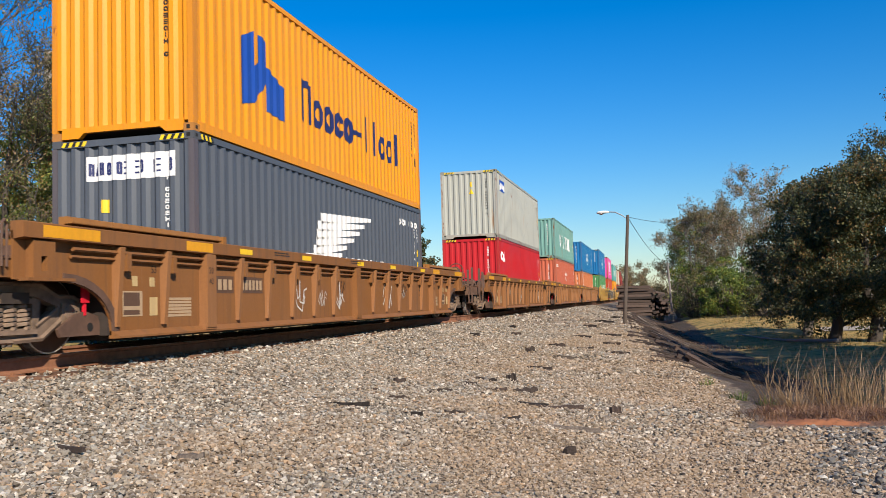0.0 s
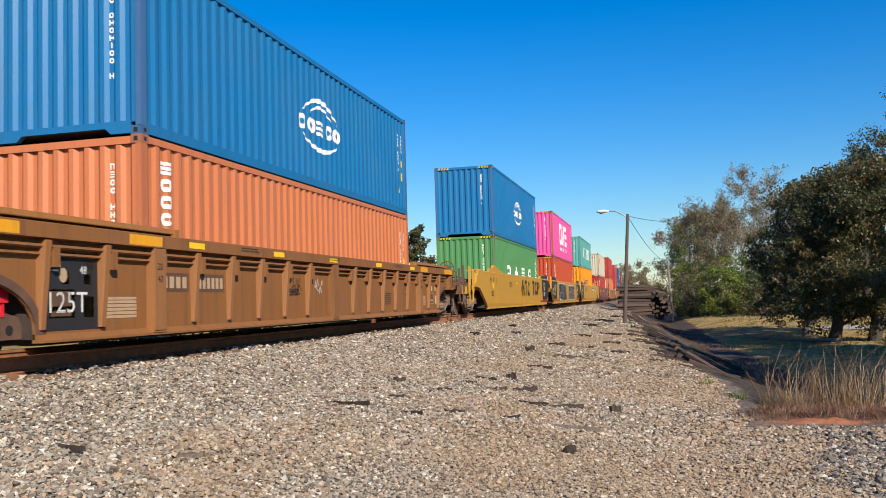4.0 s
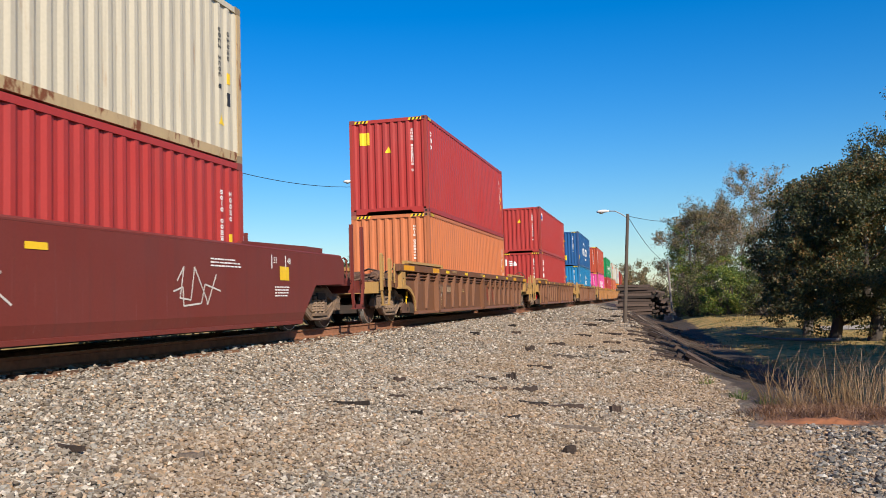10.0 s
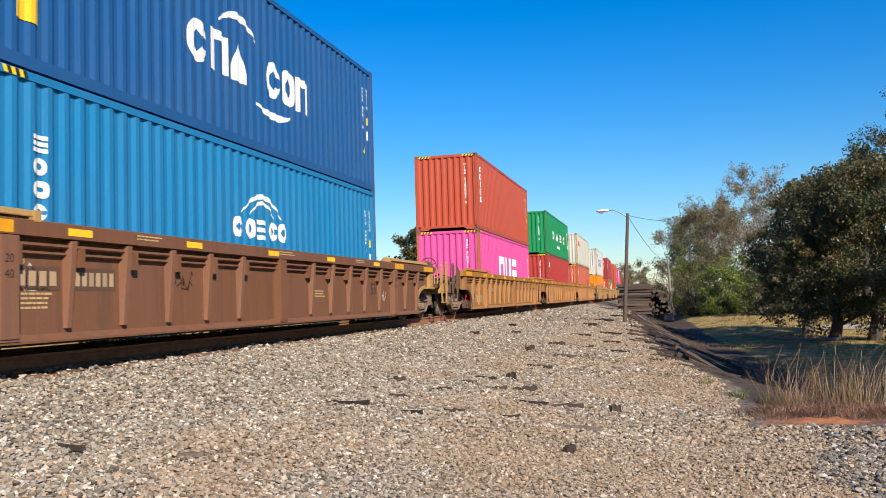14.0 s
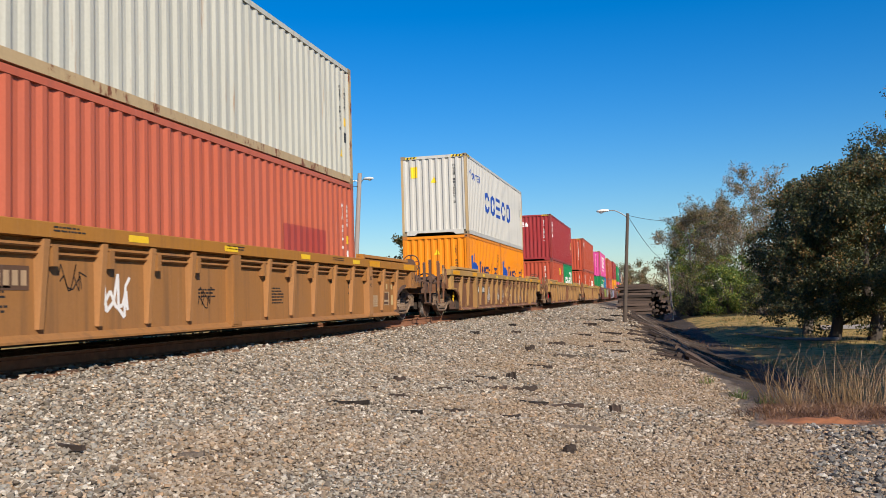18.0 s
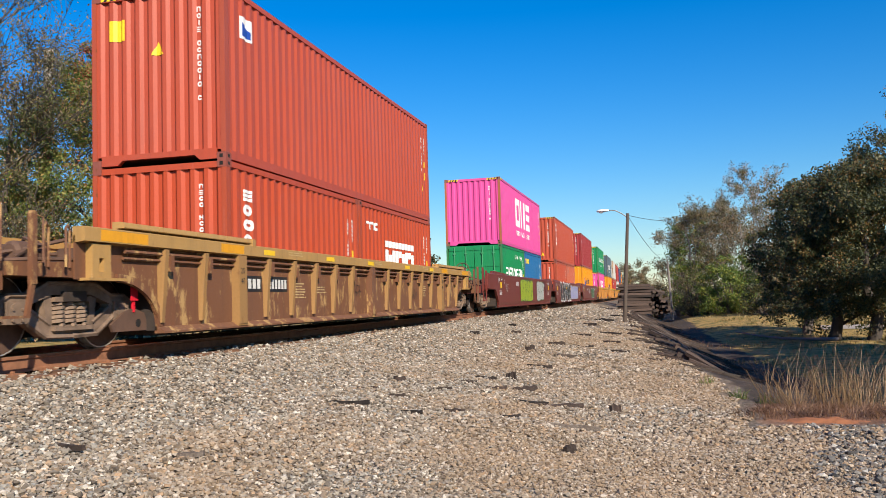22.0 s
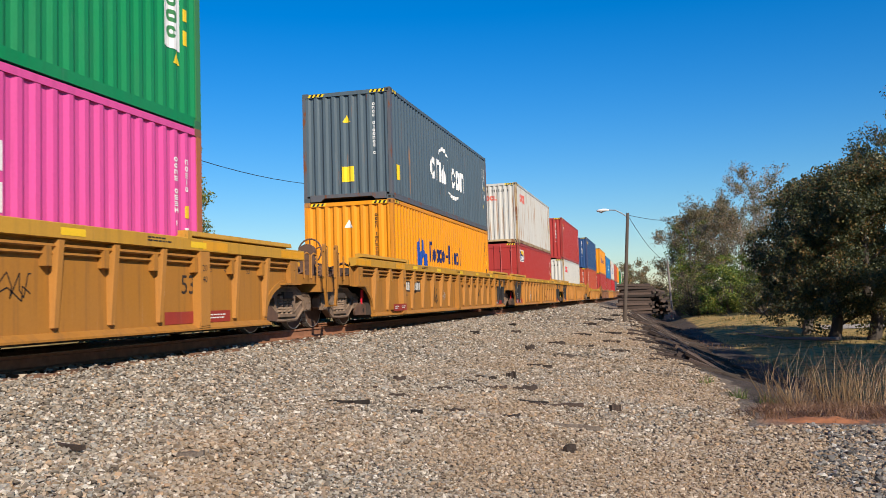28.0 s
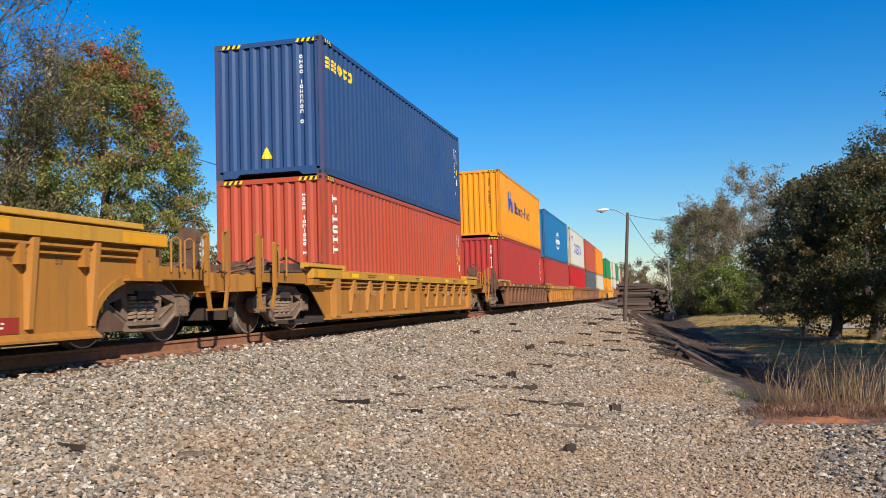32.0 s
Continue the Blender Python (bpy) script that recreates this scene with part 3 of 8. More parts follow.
        box(bm, 0.90, 1.09, y - 0.15, y + 0.15, 0.36, 0.60)
    GEAR["frame"] = mesh_of("side_frame", bm)
    bm = bmesh.new()
    for y in (-0.2, 0.0, 0.2):
        turns = 5
        pts = [(0.995 + 0.078 * math.cos(2 * math.pi * k / 8), y + 0.092 * math.sin(2 * math.pi * k / 8), 0.33 + 0.25 * k / (8 * turns)) for k in range(8 * turns + 1)]
        tube(bm, pts, 0.024, 5)
    GEAR["spring"] = mesh_of("spring_nest", bm)
    bm = bmesh.new()
    box(bm, -1.12, 1.12, -0.20, 0.20, 0.60, 0.72)
    box(bm, -0.90, 0.90, -0.24, 0.24, 0.28, 0.60)
    tube(bm, [(0, 0, 0.7), (0, 0, 0.84)], 0.2, 12)
    tube(bm, [(-0.6, 0.42, 0.36), (0.6, 0.42, 0.36)], 0.05, 6)
    tube(bm, [(-0.6, -0.42, 0.36), (0.6, -0.42, 0.36)], 0.05, 6)
    GEAR["bolster"] = mesh_of("truck", bm)
    bm = bmesh.new()
    for s in (-1, 1):
        box(bm, -0.68, 0.68, s * 0.50 - 0.07, s * 0.50 + 0.07, 0.26, 0.50)
        box(bm, -0.66, 0.66, s * 1.38 - 0.05, s * 1.38 + 0.05, 0.26, 0.46)
        for y in (-1.40, -0.42, 0.42, 1.40):
            box(bm, s * 0.72, s * 0.80, y - 0.035, y + 0.035, 0.30, 0.56)
    GEAR["brake"] = mesh_of("brake_rigging", bm)
    return GEAR


SPRING_STEEL = plain("dusty_spring_steel", (0.26, 0.18, 0.125), 0.8, 0.0, 9.0, 0.3)
SPINS = []


def truck(car, y, dust, y_at_start):
    G = gear_meshes()
    t = place("truck", G["bolster"], STEEL_DARK, car, "cast steel truck with two axles", pose(0, y, 0))
    for sx in (1, -1):
        f = place("side_frame", G["frame"], dust, t, m=Matrix.Diagonal((sx, 1, 1, 1)))
        place("spring_nest", G["spring"], SPRING_STEEL, t, m=Matrix.Diagonal((sx, 1, 1, 1)))
    place("brake_rigging", G["brake"], STEEL_DARK, t)
    for dy in (-0.89, 0.89):
        w = place("wheelset", G["wheelset"], STEEL_BROWN, t, "rusty wheels with bright treads", pose(0, dy, 0.46))
        SPINS.append((w, dy, y_at_start + y + dy))
    for dy in (-0.89, 0.89):
        place("wheel_tread", G["tread"], TREAD, t, m=pose(0, dy, 0))


CAR = {}
YC = 6.096


def arch(y_low, y_high, z_low, z_high, k=6):
    """Points of a quarter-round wheel opening, from its foot to its crown."""
    return [(y_low + (y_high - y_low) * (1 - math.cos(a * math.pi / 2 / k)), z_low + (z_high - z_low) * math.sin(a * math.pi / 2 / k)) for a in range(k + 1)]


def both_ends(front, E):
    """An outline for the whole side from that of the front half, which runs from the bottom's middle to the top's middle."""
    return front + [(E - y, z) for y, z in reversed(front)]


RIBS = [-2.05, -1.02, 0.05, 1.05, 2.08, 3.08, 4.08, 5.08]


def ribbed_meshes(kind="ribbed", extra=0.0, golden=False):
    """extra: by how much the rear end stands farther from the container than the front end."""
    E = 2 * YC + extra
    if (kind, extra, golden) in CAR:
        return CAR[(kind, extra, golden)]
    M = {}
    sh, zt = (0.0, 1.46) if kind == "ribbed" else (1.25, 1.15)
    e0 = (-3.48 if golden else -3.75) + sh * (1.0 if kind == "ribbed" else 1.85)
    front = [(-2.12 + sh, 0.20)] + arch(-2.12 + sh, -3.0 + sh, 0.25, 0.83) + [(e0 if e0 < -3.01 + sh else -3.02 + sh, 0.85), (e0 if e0 < -3.01 + sh else -3.02 + sh, zt - 0.1)] if kind == "ribbed" else [
        (-0.35, 0.20), (-1.18, 0.86), (-1.18, zt - 0.1)]
    for s, name in ((1, "near"), (-1, "far")):
        bm = bmesh.new()
        slab(bm, both_ends(front, E), s * 1.300, s * 1.325)
        M["plate_" + name] = mesh_of("side_plate", bm)
        bm = bmesh.new()
        extrude_y(bm, [(s * 1.29, zt - 0.19), (s * 1.455, zt - 0.17), (s * 1.455, zt - 0.01), (s * 1.44, zt), (s * 1.29, zt)], e0, E - e0)
        M["chord_" + name] = mesh_of("top_chord", bm)
        bm = bmesh.new()
        extrude_y(bm, [(s * 1.29, 0.16), (s * 1.44, 0.16), (s * 1.44, 0.185), (s * 1.345, 0.25), (s * 1.29, 0.25)], front[0][0], E - front[0][0])
        M["sill_" + name] = mesh_of("bottom_sill", bm)
        for k, (a, b) in enumerate(((-2.98, 0.45), (E - 0.45, E + 2.98))):
            bm = bmesh.new()
            if kind == "short":
                a, b = (a + 1.6, b) if k == 0 else (a, b - 1.6)
            cuts = [a + (b - a) * f for f in (0.0, 0.22, 0.5, 0.76, 1.0)]
            for y1, y2 in zip(cuts, cuts[1:]):
                extrude_y(bm, [(s * 1.26, 1.462), (s * 1.33, 1.462), (s * 1.33, 1.49), (s * 1.435, 1.49), (s * 1.44, 1.50), (s * 1.425, 1.56), (s * 1.37, 1.572), (s * 1.26, 1.572)], y1 + 0.006, y2 - 0.006)
            y0 = b if k == 0 else a
            box(bm, min(s * 1.36, s * 1.46), max(s * 1.36, s * 1.46), y0 - 0.05, y0 + 0.05, 1.44, 1.56)
            box(bm, min(s * 1.3, s * 1.43), max(s * 1.3, s * 1.43), y0 - 0.09, y0 + 0.09, 1.462, 1.50)
            M[f"cap_{name}_{k}"] = mesh_of("end_chord_cap", bm)
            if kind == "short":
                M[f"cap_{name}_{k}"].transform(Matrix.Translation((0, 0, zt - 1.46)))
            bm = bmesh.new()
            # a sculpted post with a slot, a shelf under the end panel and the rim of the wheel opening
            ya, yb = ((-3.25, -2.95) if golden else (-3.57, -3.23)) if kind == "ribbed" else (-1.16, -0.85)
            f = lambda y: y if k == 0 else E - y
            xa, xb = min(s * 1.327, s * 1.425), max(s * 1.327, s * 1.425)
            for y1, y2, z1, z2 in ((ya, ya + 0.12, 0.87, zt - 0.19), (yb - 0.13, yb, 0.87, zt - 0.19), (ya + 0.12, yb - 0.13, 0.87, 0.94), (ya + 0.12, yb - 0.13, 1.10 if kind == "ribbed" else 0.93, zt - 0.19)):
                if z2 > z1:
                    box(bm, xa, xb, min(f(y1), f(y2)), max(f(y1), f(y2)), z1, z2)
            box(bm, min(s * 1.30, s * 1.45), max(s * 1.30, s * 1.45), min(f(ya - 0.1), f(yb + 0.3)), max(f(ya - 0.1), f(yb + 0.3)), 0.835, 0.868)
            M[f"endpost_{name}_{k}"] = mesh_of("end_post", bm)
            if kind == "ribbed":
                bm = bmesh.new()
                arc = [a * math.pi / 16 for a in range(9)]
                rim = [(-3.0 + 0.885 * math.cos(a), 0.25 + 0.585 * math.sin(a)) for a in arc] + [(-3.0 + 0.985 * math.cos(a), 0.25 + 0.68 * math.sin(a)) for a in reversed(arc)]
                for q in range(8):
                    slab(bm, [(f(y), z) for y, z in (rim[q], rim[q + 1], rim[16 - q], rim[17 - q])], s * 1.3255, s * 1.352)
                M[f"rim_{name}_{k}"] = mesh_of("wheel_opening_rim", bm)
        if kind == "ribbed" and s == 1:
            for k in (0, 1):
                f = lambda y: y if k == 0 else E - y
                bm = bmesh.new()
                slab(bm, [(f(y), z) for y, z in ((-2.10, 0.21), (-2.86, 0.21), (-2.90, 0.30), (-2.62, 0.46), (-2.42, 0.50), (-2.20, 0.44))], 1.15, 1.19)
                M[f"bracket_{k}"] = mesh_of("jacking_bracket", bm)
                bm = bmesh.new()
                # a near-black disc painted as the shaded hole of the bracket
                disc_x(bm, 1.191, 1.194, f(-2.34), 0.31, 0.055, 12)
                M[f"bracket_hole_{k}"] = mesh_of("casting_hole", bm)
                bm = bmesh.new()
                box(bm, 1.20, 1.215, *sorted((f(-2.52), f(-2.38))), 0.60, 0.77)
                box(bm, 1.17, 1.20, *sorted((f(-2.46), f(-2.42))), 0.45, 0.66)
                M[f"flag_{k}"] = mesh_of("bright_plate", bm)
        bm = bmesh.new()
        py = -2.9 if kind == "ribbed" else -0.8
        tube(bm, [(s * 1.385, py, zt - 0.255), (s * 1.385, E - py, zt - 0.255)], 0.028, 6)
        tube(bm, [(s * 1.36, py, zt - 0.34), (s * 1.36, E - py, zt - 0.34)], 0.022, 6)
        M["pipe_" + name] = mesh_of("side_pipe", bm)
    bm = bmesh.new()
    a = [(-0.035, 0.30), (0.035, 0.30), (0.045, zt - 0.19), (-0.045, zt - 0.19)]
    verts_o = [bm.verts.new((x, y, z)) for (y, z), x in zip(a, (1.375, 1.375, 1.452, 1.452))]
    verts_i = [bm.verts.new((1.324, y * 1.35, z)) for y, z in a]
    bm.faces.new(verts_o)
    for i in range(4):
        bm.faces.new((verts_o[i], verts_o[(i + 1) % 4], verts_i[(i + 1) % 4], verts_i[i]))
    M["rib"] = mesh_of("side_rib", bm)
    bm = bmesh.new()
    box(bm, 1.325, 1.462, -0.125, 0.125, 0.22, zt - 0.18)
    box(bm, 1.327, 1.45, -0.15, 0.15, 0.19, 0.27)
    M["wide"] = mesh_of("wide_rib", bm)
    bm = bmesh.new()
    slab(bm, [(-0.045, zt - 0.48), (0.045, zt - 0.48), (0.045, zt - 0.26), (-0.045, zt - 0.26)], 1.326, 1.42)
    M["gusset"] = mesh_of("gusset", bm)
    CAR[(kind, extra, golden)] = M
    return M


SMOOTH_ENDS = {
    ("mustard", False): [(-2.05, 0.20), (-2.35, 0.42), (-2.95, 0.98), (-3.10, 1.06), (-3.10, 1.40), (-2.95, 1.52)],
    ("mustard", True): [(-2.45, 0.20), (-2.77, 0.36), (-3.95, 0.93), (-4.58, 0.97), (-4.62, 1.10), (-4.22, 1.46), (-4.05, 1.52)],
    ("maroon", False): [(-1.95, 0.20), (-2.02, 0.36), (-2.55, 0.86), (-3.05, 0.90), (-3.05, 1.38), (-2.95, 1.44)],
    ("maroon", True): [(-1.95, 0.20), (-2.02, 0.36), (-2.55, 0.86), (-4.05, 0.90), (-4.05, 1.36), (-3.90, 1.44)],
}


def smooth_meshes(look_of, front, rear):
    key = (look_of, front, rear)
    if key in CAR:
        return CAR[key]
    M = {}
    fr, re = SMOOTH_ENDS[(look_of, front)], SMOOTH_ENDS[(look_of, rear)]
    o = fr + [(2 * YC - y, z) for y, z in reversed(re)]
    zt = fr[-1][1]
    ya, yb = fr[-1][0], 2 * YC - re[-1][0]
    for s, name in ((1, "near"), (-1, "far")):
        bm = bmesh.new()
        a = [bm.verts.new((s * (1.40 if z > 0.3 else 1.36), y, z)) for y, z in o]
        b = [bm.verts.new((s * 1.31, y, z)) for y, z in o]
        bm.faces.new(a)
        bm.faces.new(list(reversed(b)))
        for i in range(len(o)):
            bm.faces.new((a[i], b[i], b[(i + 1) % len(o)], a[(i + 1) % len(o)]))
        M["plate_" + name] = mesh_of("side_plate", bm)
        bm = bmesh.new()
        extrude_y(bm, [(s * 1.27, zt + 0.002), (s * 1.402, zt + 0.002), (s * 1.402, zt + 0.025), (s * 1.36, zt + 0.055), (s * 1.27, zt + 0.055)], ya, yb)
        M["chord_" + name] = mesh_of("top_chord", bm)
        bm = bmesh.new()
        extrude_y(bm, [(s * 1.27, 0.15), (s * 1.385, 0.15), (s * 1.385, 0.205), (s * 1.30, 0.23), (s * 1.27, 0.23)], fr[0][0] + 0.02, 2 * YC - re[0][0] - 0.02)
        M["sill_" + name] = mesh_of("bottom_sill", bm)
        for k, full in ((0, front), (1, rear)):
            bm = bmesh.new()
            if look_of == "mustard":
                q = [(-2.8, zt + 0.057), (0.3, zt + 0.057), (0.1, zt + 0.17), (-1.65, zt + 0.27), (-2.65, zt + 0.27)] if not full else [(-1.9, zt + 0.057), (0.9, zt + 0.057), (0.7, zt + 0.12), (-0.4, zt + 0.24), (-0.6, zt + 0.34), (-1.0, zt + 0.34), (-1.15, zt + 0.22), (-1.9, zt + 0.17)]
            else:
                q = [(-3.0, zt + 0.057), (0.35, zt + 0.057), (0.3, zt + 0.10), (-2.2, zt + 0.15), (-3.0, zt + 0.15)]
            q = q if k == 0 else [(2 * YC - y, z) for y, z in q]
            slab(bm, q, s * 1.27, s * 1.36)
            M[f"cap_{name}_{k}"] = mesh_of("end_fairing", bm)
    # dark end panels, four millimetres proud
    for k in (0, 1):
        bm = bmesh.new()
        q = [(-2.8, zt + 0.058), (-0.18, zt + 0.058), (-0.30, zt + 0.190), (-1.65, zt + 0.268), (-2.65, zt + 0.268)]
        slab(bm, q if k == 0 else [(2 * YC - y, z) for y, z in q], 1.360, 1.364)
        M[f"dark_fairing_{k}"] = mesh_of("dark_fairing", bm)
        bm = bmesh.new()
        f = [(-2.30, 0.43), (-2.90, 0.99), (-3.06, 1.07), (-3.06, 1.39), (-2.93, 1.50), (-0.15, 1.50), (-0.55, 0.43)]
        q = f if k == 0 else [(2 * YC - y, z) for y, z in f]
        slab(bm, q, 1.400, 1.404)
        M[f"dark_{k}"] = mesh_of("dark_end_panel", bm)
        bm = bmesh.new()
        q = [(-2.2, 0.33), (-2.28, 0.40), (0.4, 0.40), (0.4, 0.33)]
        q = q if k == 0 else [(2 * YC - y, z) for y, z in q]
        slab(bm, q, 1.396, 1.4045)
        M[f"red_{k}"] = mesh_of("red_stripe", bm)
    CAR[key] = M
    return M


def shared_meshes():
    if "shared" in CAR:
        return CAR["shared"]
    M = {}
    bm = bmesh.new()
    for k in range(9):
        y = -1.9 + k * 2 * (YC + 1.9) / 8
        box(bm, -1.29, 1.29, y - 0.16, y + 0.16, 0.14, 0.21)
    for x in (-1.15, 1.15):
        box(bm, x - 0.14, x + 0.14, -2.0, 2 * YC + 2.0, 0.13, 0.205)
    M["floor"] = mesh_of("well_floor", bm)
    bm = bmesh.new()
    box(bm, -1.30, 1.30, -2.16, -2.10, 0.20, 1.30)
    M["bulkhead"] = mesh_of("well_bulkhead", bm)
    # end deck over the truck, with its centre sill
    bm = bmesh.new()
    slab(bm, [(-2.15, 0.86), (-2.15, 1.12), (-3.3, 1.06), (-4.9, 1.02), (-4.9, 0.88)], -1.28, 1.28)
    slab(bm, [(-2.15, 0.60), (-2.15, 0.90), (-5.35, 0.90), (-5.35, 0.66), (-3.0, 0.62)], -0.33, 0.33)
    M["deck"] = mesh_of("end_deck", bm)
    bm = bmesh.new()
    slab(bm, [(-2.15, 0.86), (-2.15, 1.14), (-3.75, 1.04), (-3.75, 0.90)], -1.28, 1.28)
    slab(bm, [(-2.15, 0.62), (-2.15, 0.90), (-3.78, 0.90), (-3.78, 0.70)], -0.30, 0.30)
    M["short_deck"] = mesh_of("end_deck", bm)
    bm = bmesh.new()
    box(bm, -1.34, 1.34, -5.22, -4.88, 0.72, 0.99)
    M["end_sill"] = mesh_of("end_beam", bm)
    bm = bmesh.new()
    box(bm, -0.11, 0.11, -5.95, -5.3, 0.74, 0.94)
    box(bm, -0.19, 0.19, -6.12, -5.86, 0.70, 0.98)
    M["coupler"] = mesh_of("coupler", bm)
    # corner ladder: two flat posts above the beam with grab irons, a stirrup of flat bar below it
    for k, (y, zt) in enumerate(((-5.16, 1.66), (-4.55, 1.56))):
        bm = bmesh.new()
        slab(bm, [(y - 0.036, 0.78), (y + 0.036, 0.78), (y + 0.036, zt - 0.03), (y + 0.02, zt), (y - 0.02, zt), (y - 0.036, zt - 0.03)], 1.39, 1.452)
        w = -4.855 + (y + 4.855) * 0.72
        slab(bm, [(y - 0.03, 0.80), (y + 0.03, 0.80), (w + 0.028, 0.44), (w - 0.028, 0.44)], 1.40, 1.44)
        M[f"ladder_post_{k}"] = mesh_of("ladder_post", bm)
        bm = bmesh.new()
        tube(bm, [(1.43, y + 0.03, 1.0), (1.43, y + 0.15, 1.02), (1.43, y + 0.15, zt - 0.06), (1.43, y + 0.03, zt - 0.04)], 0.012, 5)
        M[f"grab_iron_{k}"] = mesh_of("grab_iron", bm)
    bm = bmesh.new()
    box(bm, 1.37, 1.45, -5.10, -4.61, -0.014, 0.014)
    M["ladder_step"] = mesh_of("ladder_step", bm)
    bm = bmesh.new()
    for y in (-4.3, -3.95):
        pts = [(1.36, y, 0.98), (1.36, y, 1.42), (1.33, y + 0.07, 1.46), (1.30, y + 0.14, 1.42), (1.30, y + 0.14, 0.98)]
        tube(bm, pts, 0.016, 6)
    M["grab"] = mesh_of("grab_rail", bm)
    bm = bmesh.new()
    for y in (-5.16, -4.5):
        box(bm, 1.37, 1.44, y - 0.035, y + 0.035, 0.80, 2.18)
        slab(bm, [(y - 0.04, 0.80), (y + 0.04, 0.80), (-4.83 + (y + 4.83) * 0.72 + 0.04, 0.40), (-4.83 + (y + 4.83) * 0.72 - 0.04, 0.40)], 1.38, 1.43)
        pts = [(1.42, y + 0.07, 0.95), (1.42, y + 0.14, 1.0), (1.42, y + 0.14, 2.1), (1.42, y + 0.07, 2.15)]
        tube(bm, pts, 0.014, 5)
    box(bm, 1.34, 1.46, -5.10, -4.56, 0.37, 0.40)
    box(bm, 1.38, 1.43, -5.10, -4.56, 0.40, 0.47)
    M["tall_ladder"] = mesh_of("tall_ladder_post", bm)
    # hand brake: housing, wheel with spokes
    bm = bmesh.new()
    cx, cy, cz = -0.88, -5.10, 1.56
    ring = [(cx + 0.25 * math.cos(a * math.pi / 9), cy, cz + 0.25 * math.sin(a * math.pi / 9)) for a in range(19)]
    tube(bm, ring, 0.018, 6)
    tube(bm, [(cx, cy - 0.03, cz), (cx, cy + 0.12, cz)], 0.045, 8)
    for a in range(5):
        c, s = math.cos(a * math.pi * 0.4 + 0.3), math.sin(a * math.pi * 0.4 + 0.3)
        tube(bm, [(cx + 0.03 * c, cy, cz + 0.03 * s), (cx + 0.25 * c, cy, cz + 0.25 * s)], 0.014, 5)
    M["brake_wheel"] = mesh_of("brake_wheel", bm)
    bm = bmesh.new()
    tube(bm, [(cx + 0.02, cy + 0.02, cz - 0.03), (cx + 0.02, cy + 0.16, cz - 0.03)], 0.17, 14)
    box(bm, cx - 0.13, cx + 0.17, cy + 0.04, cy + 0.14, 1.0, cz - 0.05)
    bmesh.ops.bevel(bm, geom=bm.edges[:], offset=0.015, segments=1)
    tube(bm, [(cx, cy + 0.1, 1.2), (cx + 0.25, cy + 0.35, 1.05), (cx + 0.5, cy + 0.9, 1.08)], 0.02, 5)
    M["brake_box"] = mesh_of("brake_housing", bm)
    bm = bmesh.new()
    for x, y, w, h in ((0.2, -3.6, 0.30, 0.24), (-0.5, -3.2, 0.26, 0.22), (0.8, -3.0, 0.36, 0.20), (-0.85, -3.9, 0.3, 0.26)):
        box(bm, x - w / 2, x + w / 2, y - w / 2, y + w / 2, 1.0, 1.06 + h)
    bmesh.ops.bevel(bm, geom=bm.edges[:], offset=0.03, segments=2)
    for x, y, r, length in ((0.95, -4.1, 0.13, 0.5), (0.45, -4.4, 0.10, 0.3), (-0.3, -4.3, 0.14, 0.6)):
        tube(bm, [(x, y - length / 2, 1.15), (x, y - length / 2 + 0.04, 1.15), (x, y + length / 2 - 0.04, 1.15), (x, y + length / 2, 1.15)], [r * 0.7, r, r, r * 0.7], 10)
    for pts in ([(0.3, -3.4, 1.3), (0.6, -3.7, 1.36), (0.95, -3.9, 1.28), (1.15, -4.5, 1.08)], [(1.2, -3.0, 1.25), (1.22, -3.6, 1.34), (1.1, -4.2, 1.2), (0.6, -4.8, 1.05)],
                [(-0.3, -3.0, 1.2), (-0.1, -3.8, 1.33), (-0.2, -4.9, 1.05)], [(1.25, -2.9, 1.1), (1.25, -4.4, 1.06), (1.0, -4.95, 1.02)], [(0.7, -2.6, 1.16), (0.5, -4.0, 1.22), (0.2, -4.9, 1.0)]):
        tube(bm, pts, 0.024, 6)
    M["valves"] = mesh_of("brake_valve", bm)
    bm = bmesh.new()
    tube(bm, [(0.35, -5.4, 0.72), (0.42, -5.7, 0.42), (0.38, -6.0, 0.36), (0.3, -6.15, 0.5)], 0.026, 6)
    M["hose"] = mesh_of("air_hose", bm)
    bm = bmesh.new()
    tube(bm, [(1.30, -3.2, 1.60), (1.30, -4.3, 1.58), (1.34, -5.1, 1.50)], 0.04, 6)
    for y in (-3.45, -4.1):
        box(bm, 1.28, 1.33, y - 0.03, y + 0.03, 1.50, 1.62)
    box(bm, 0.9, 1.26, -4.0, -3.1, 1.56, 1.60)
    M["railing"] = mesh_of("top_railing", bm)
    CAR["shared"] = M
    return M


CARS, UPPER, LOWER = [], [], []
FLIP = pose(0, 2 * YC, 0, 0, 0, 180)


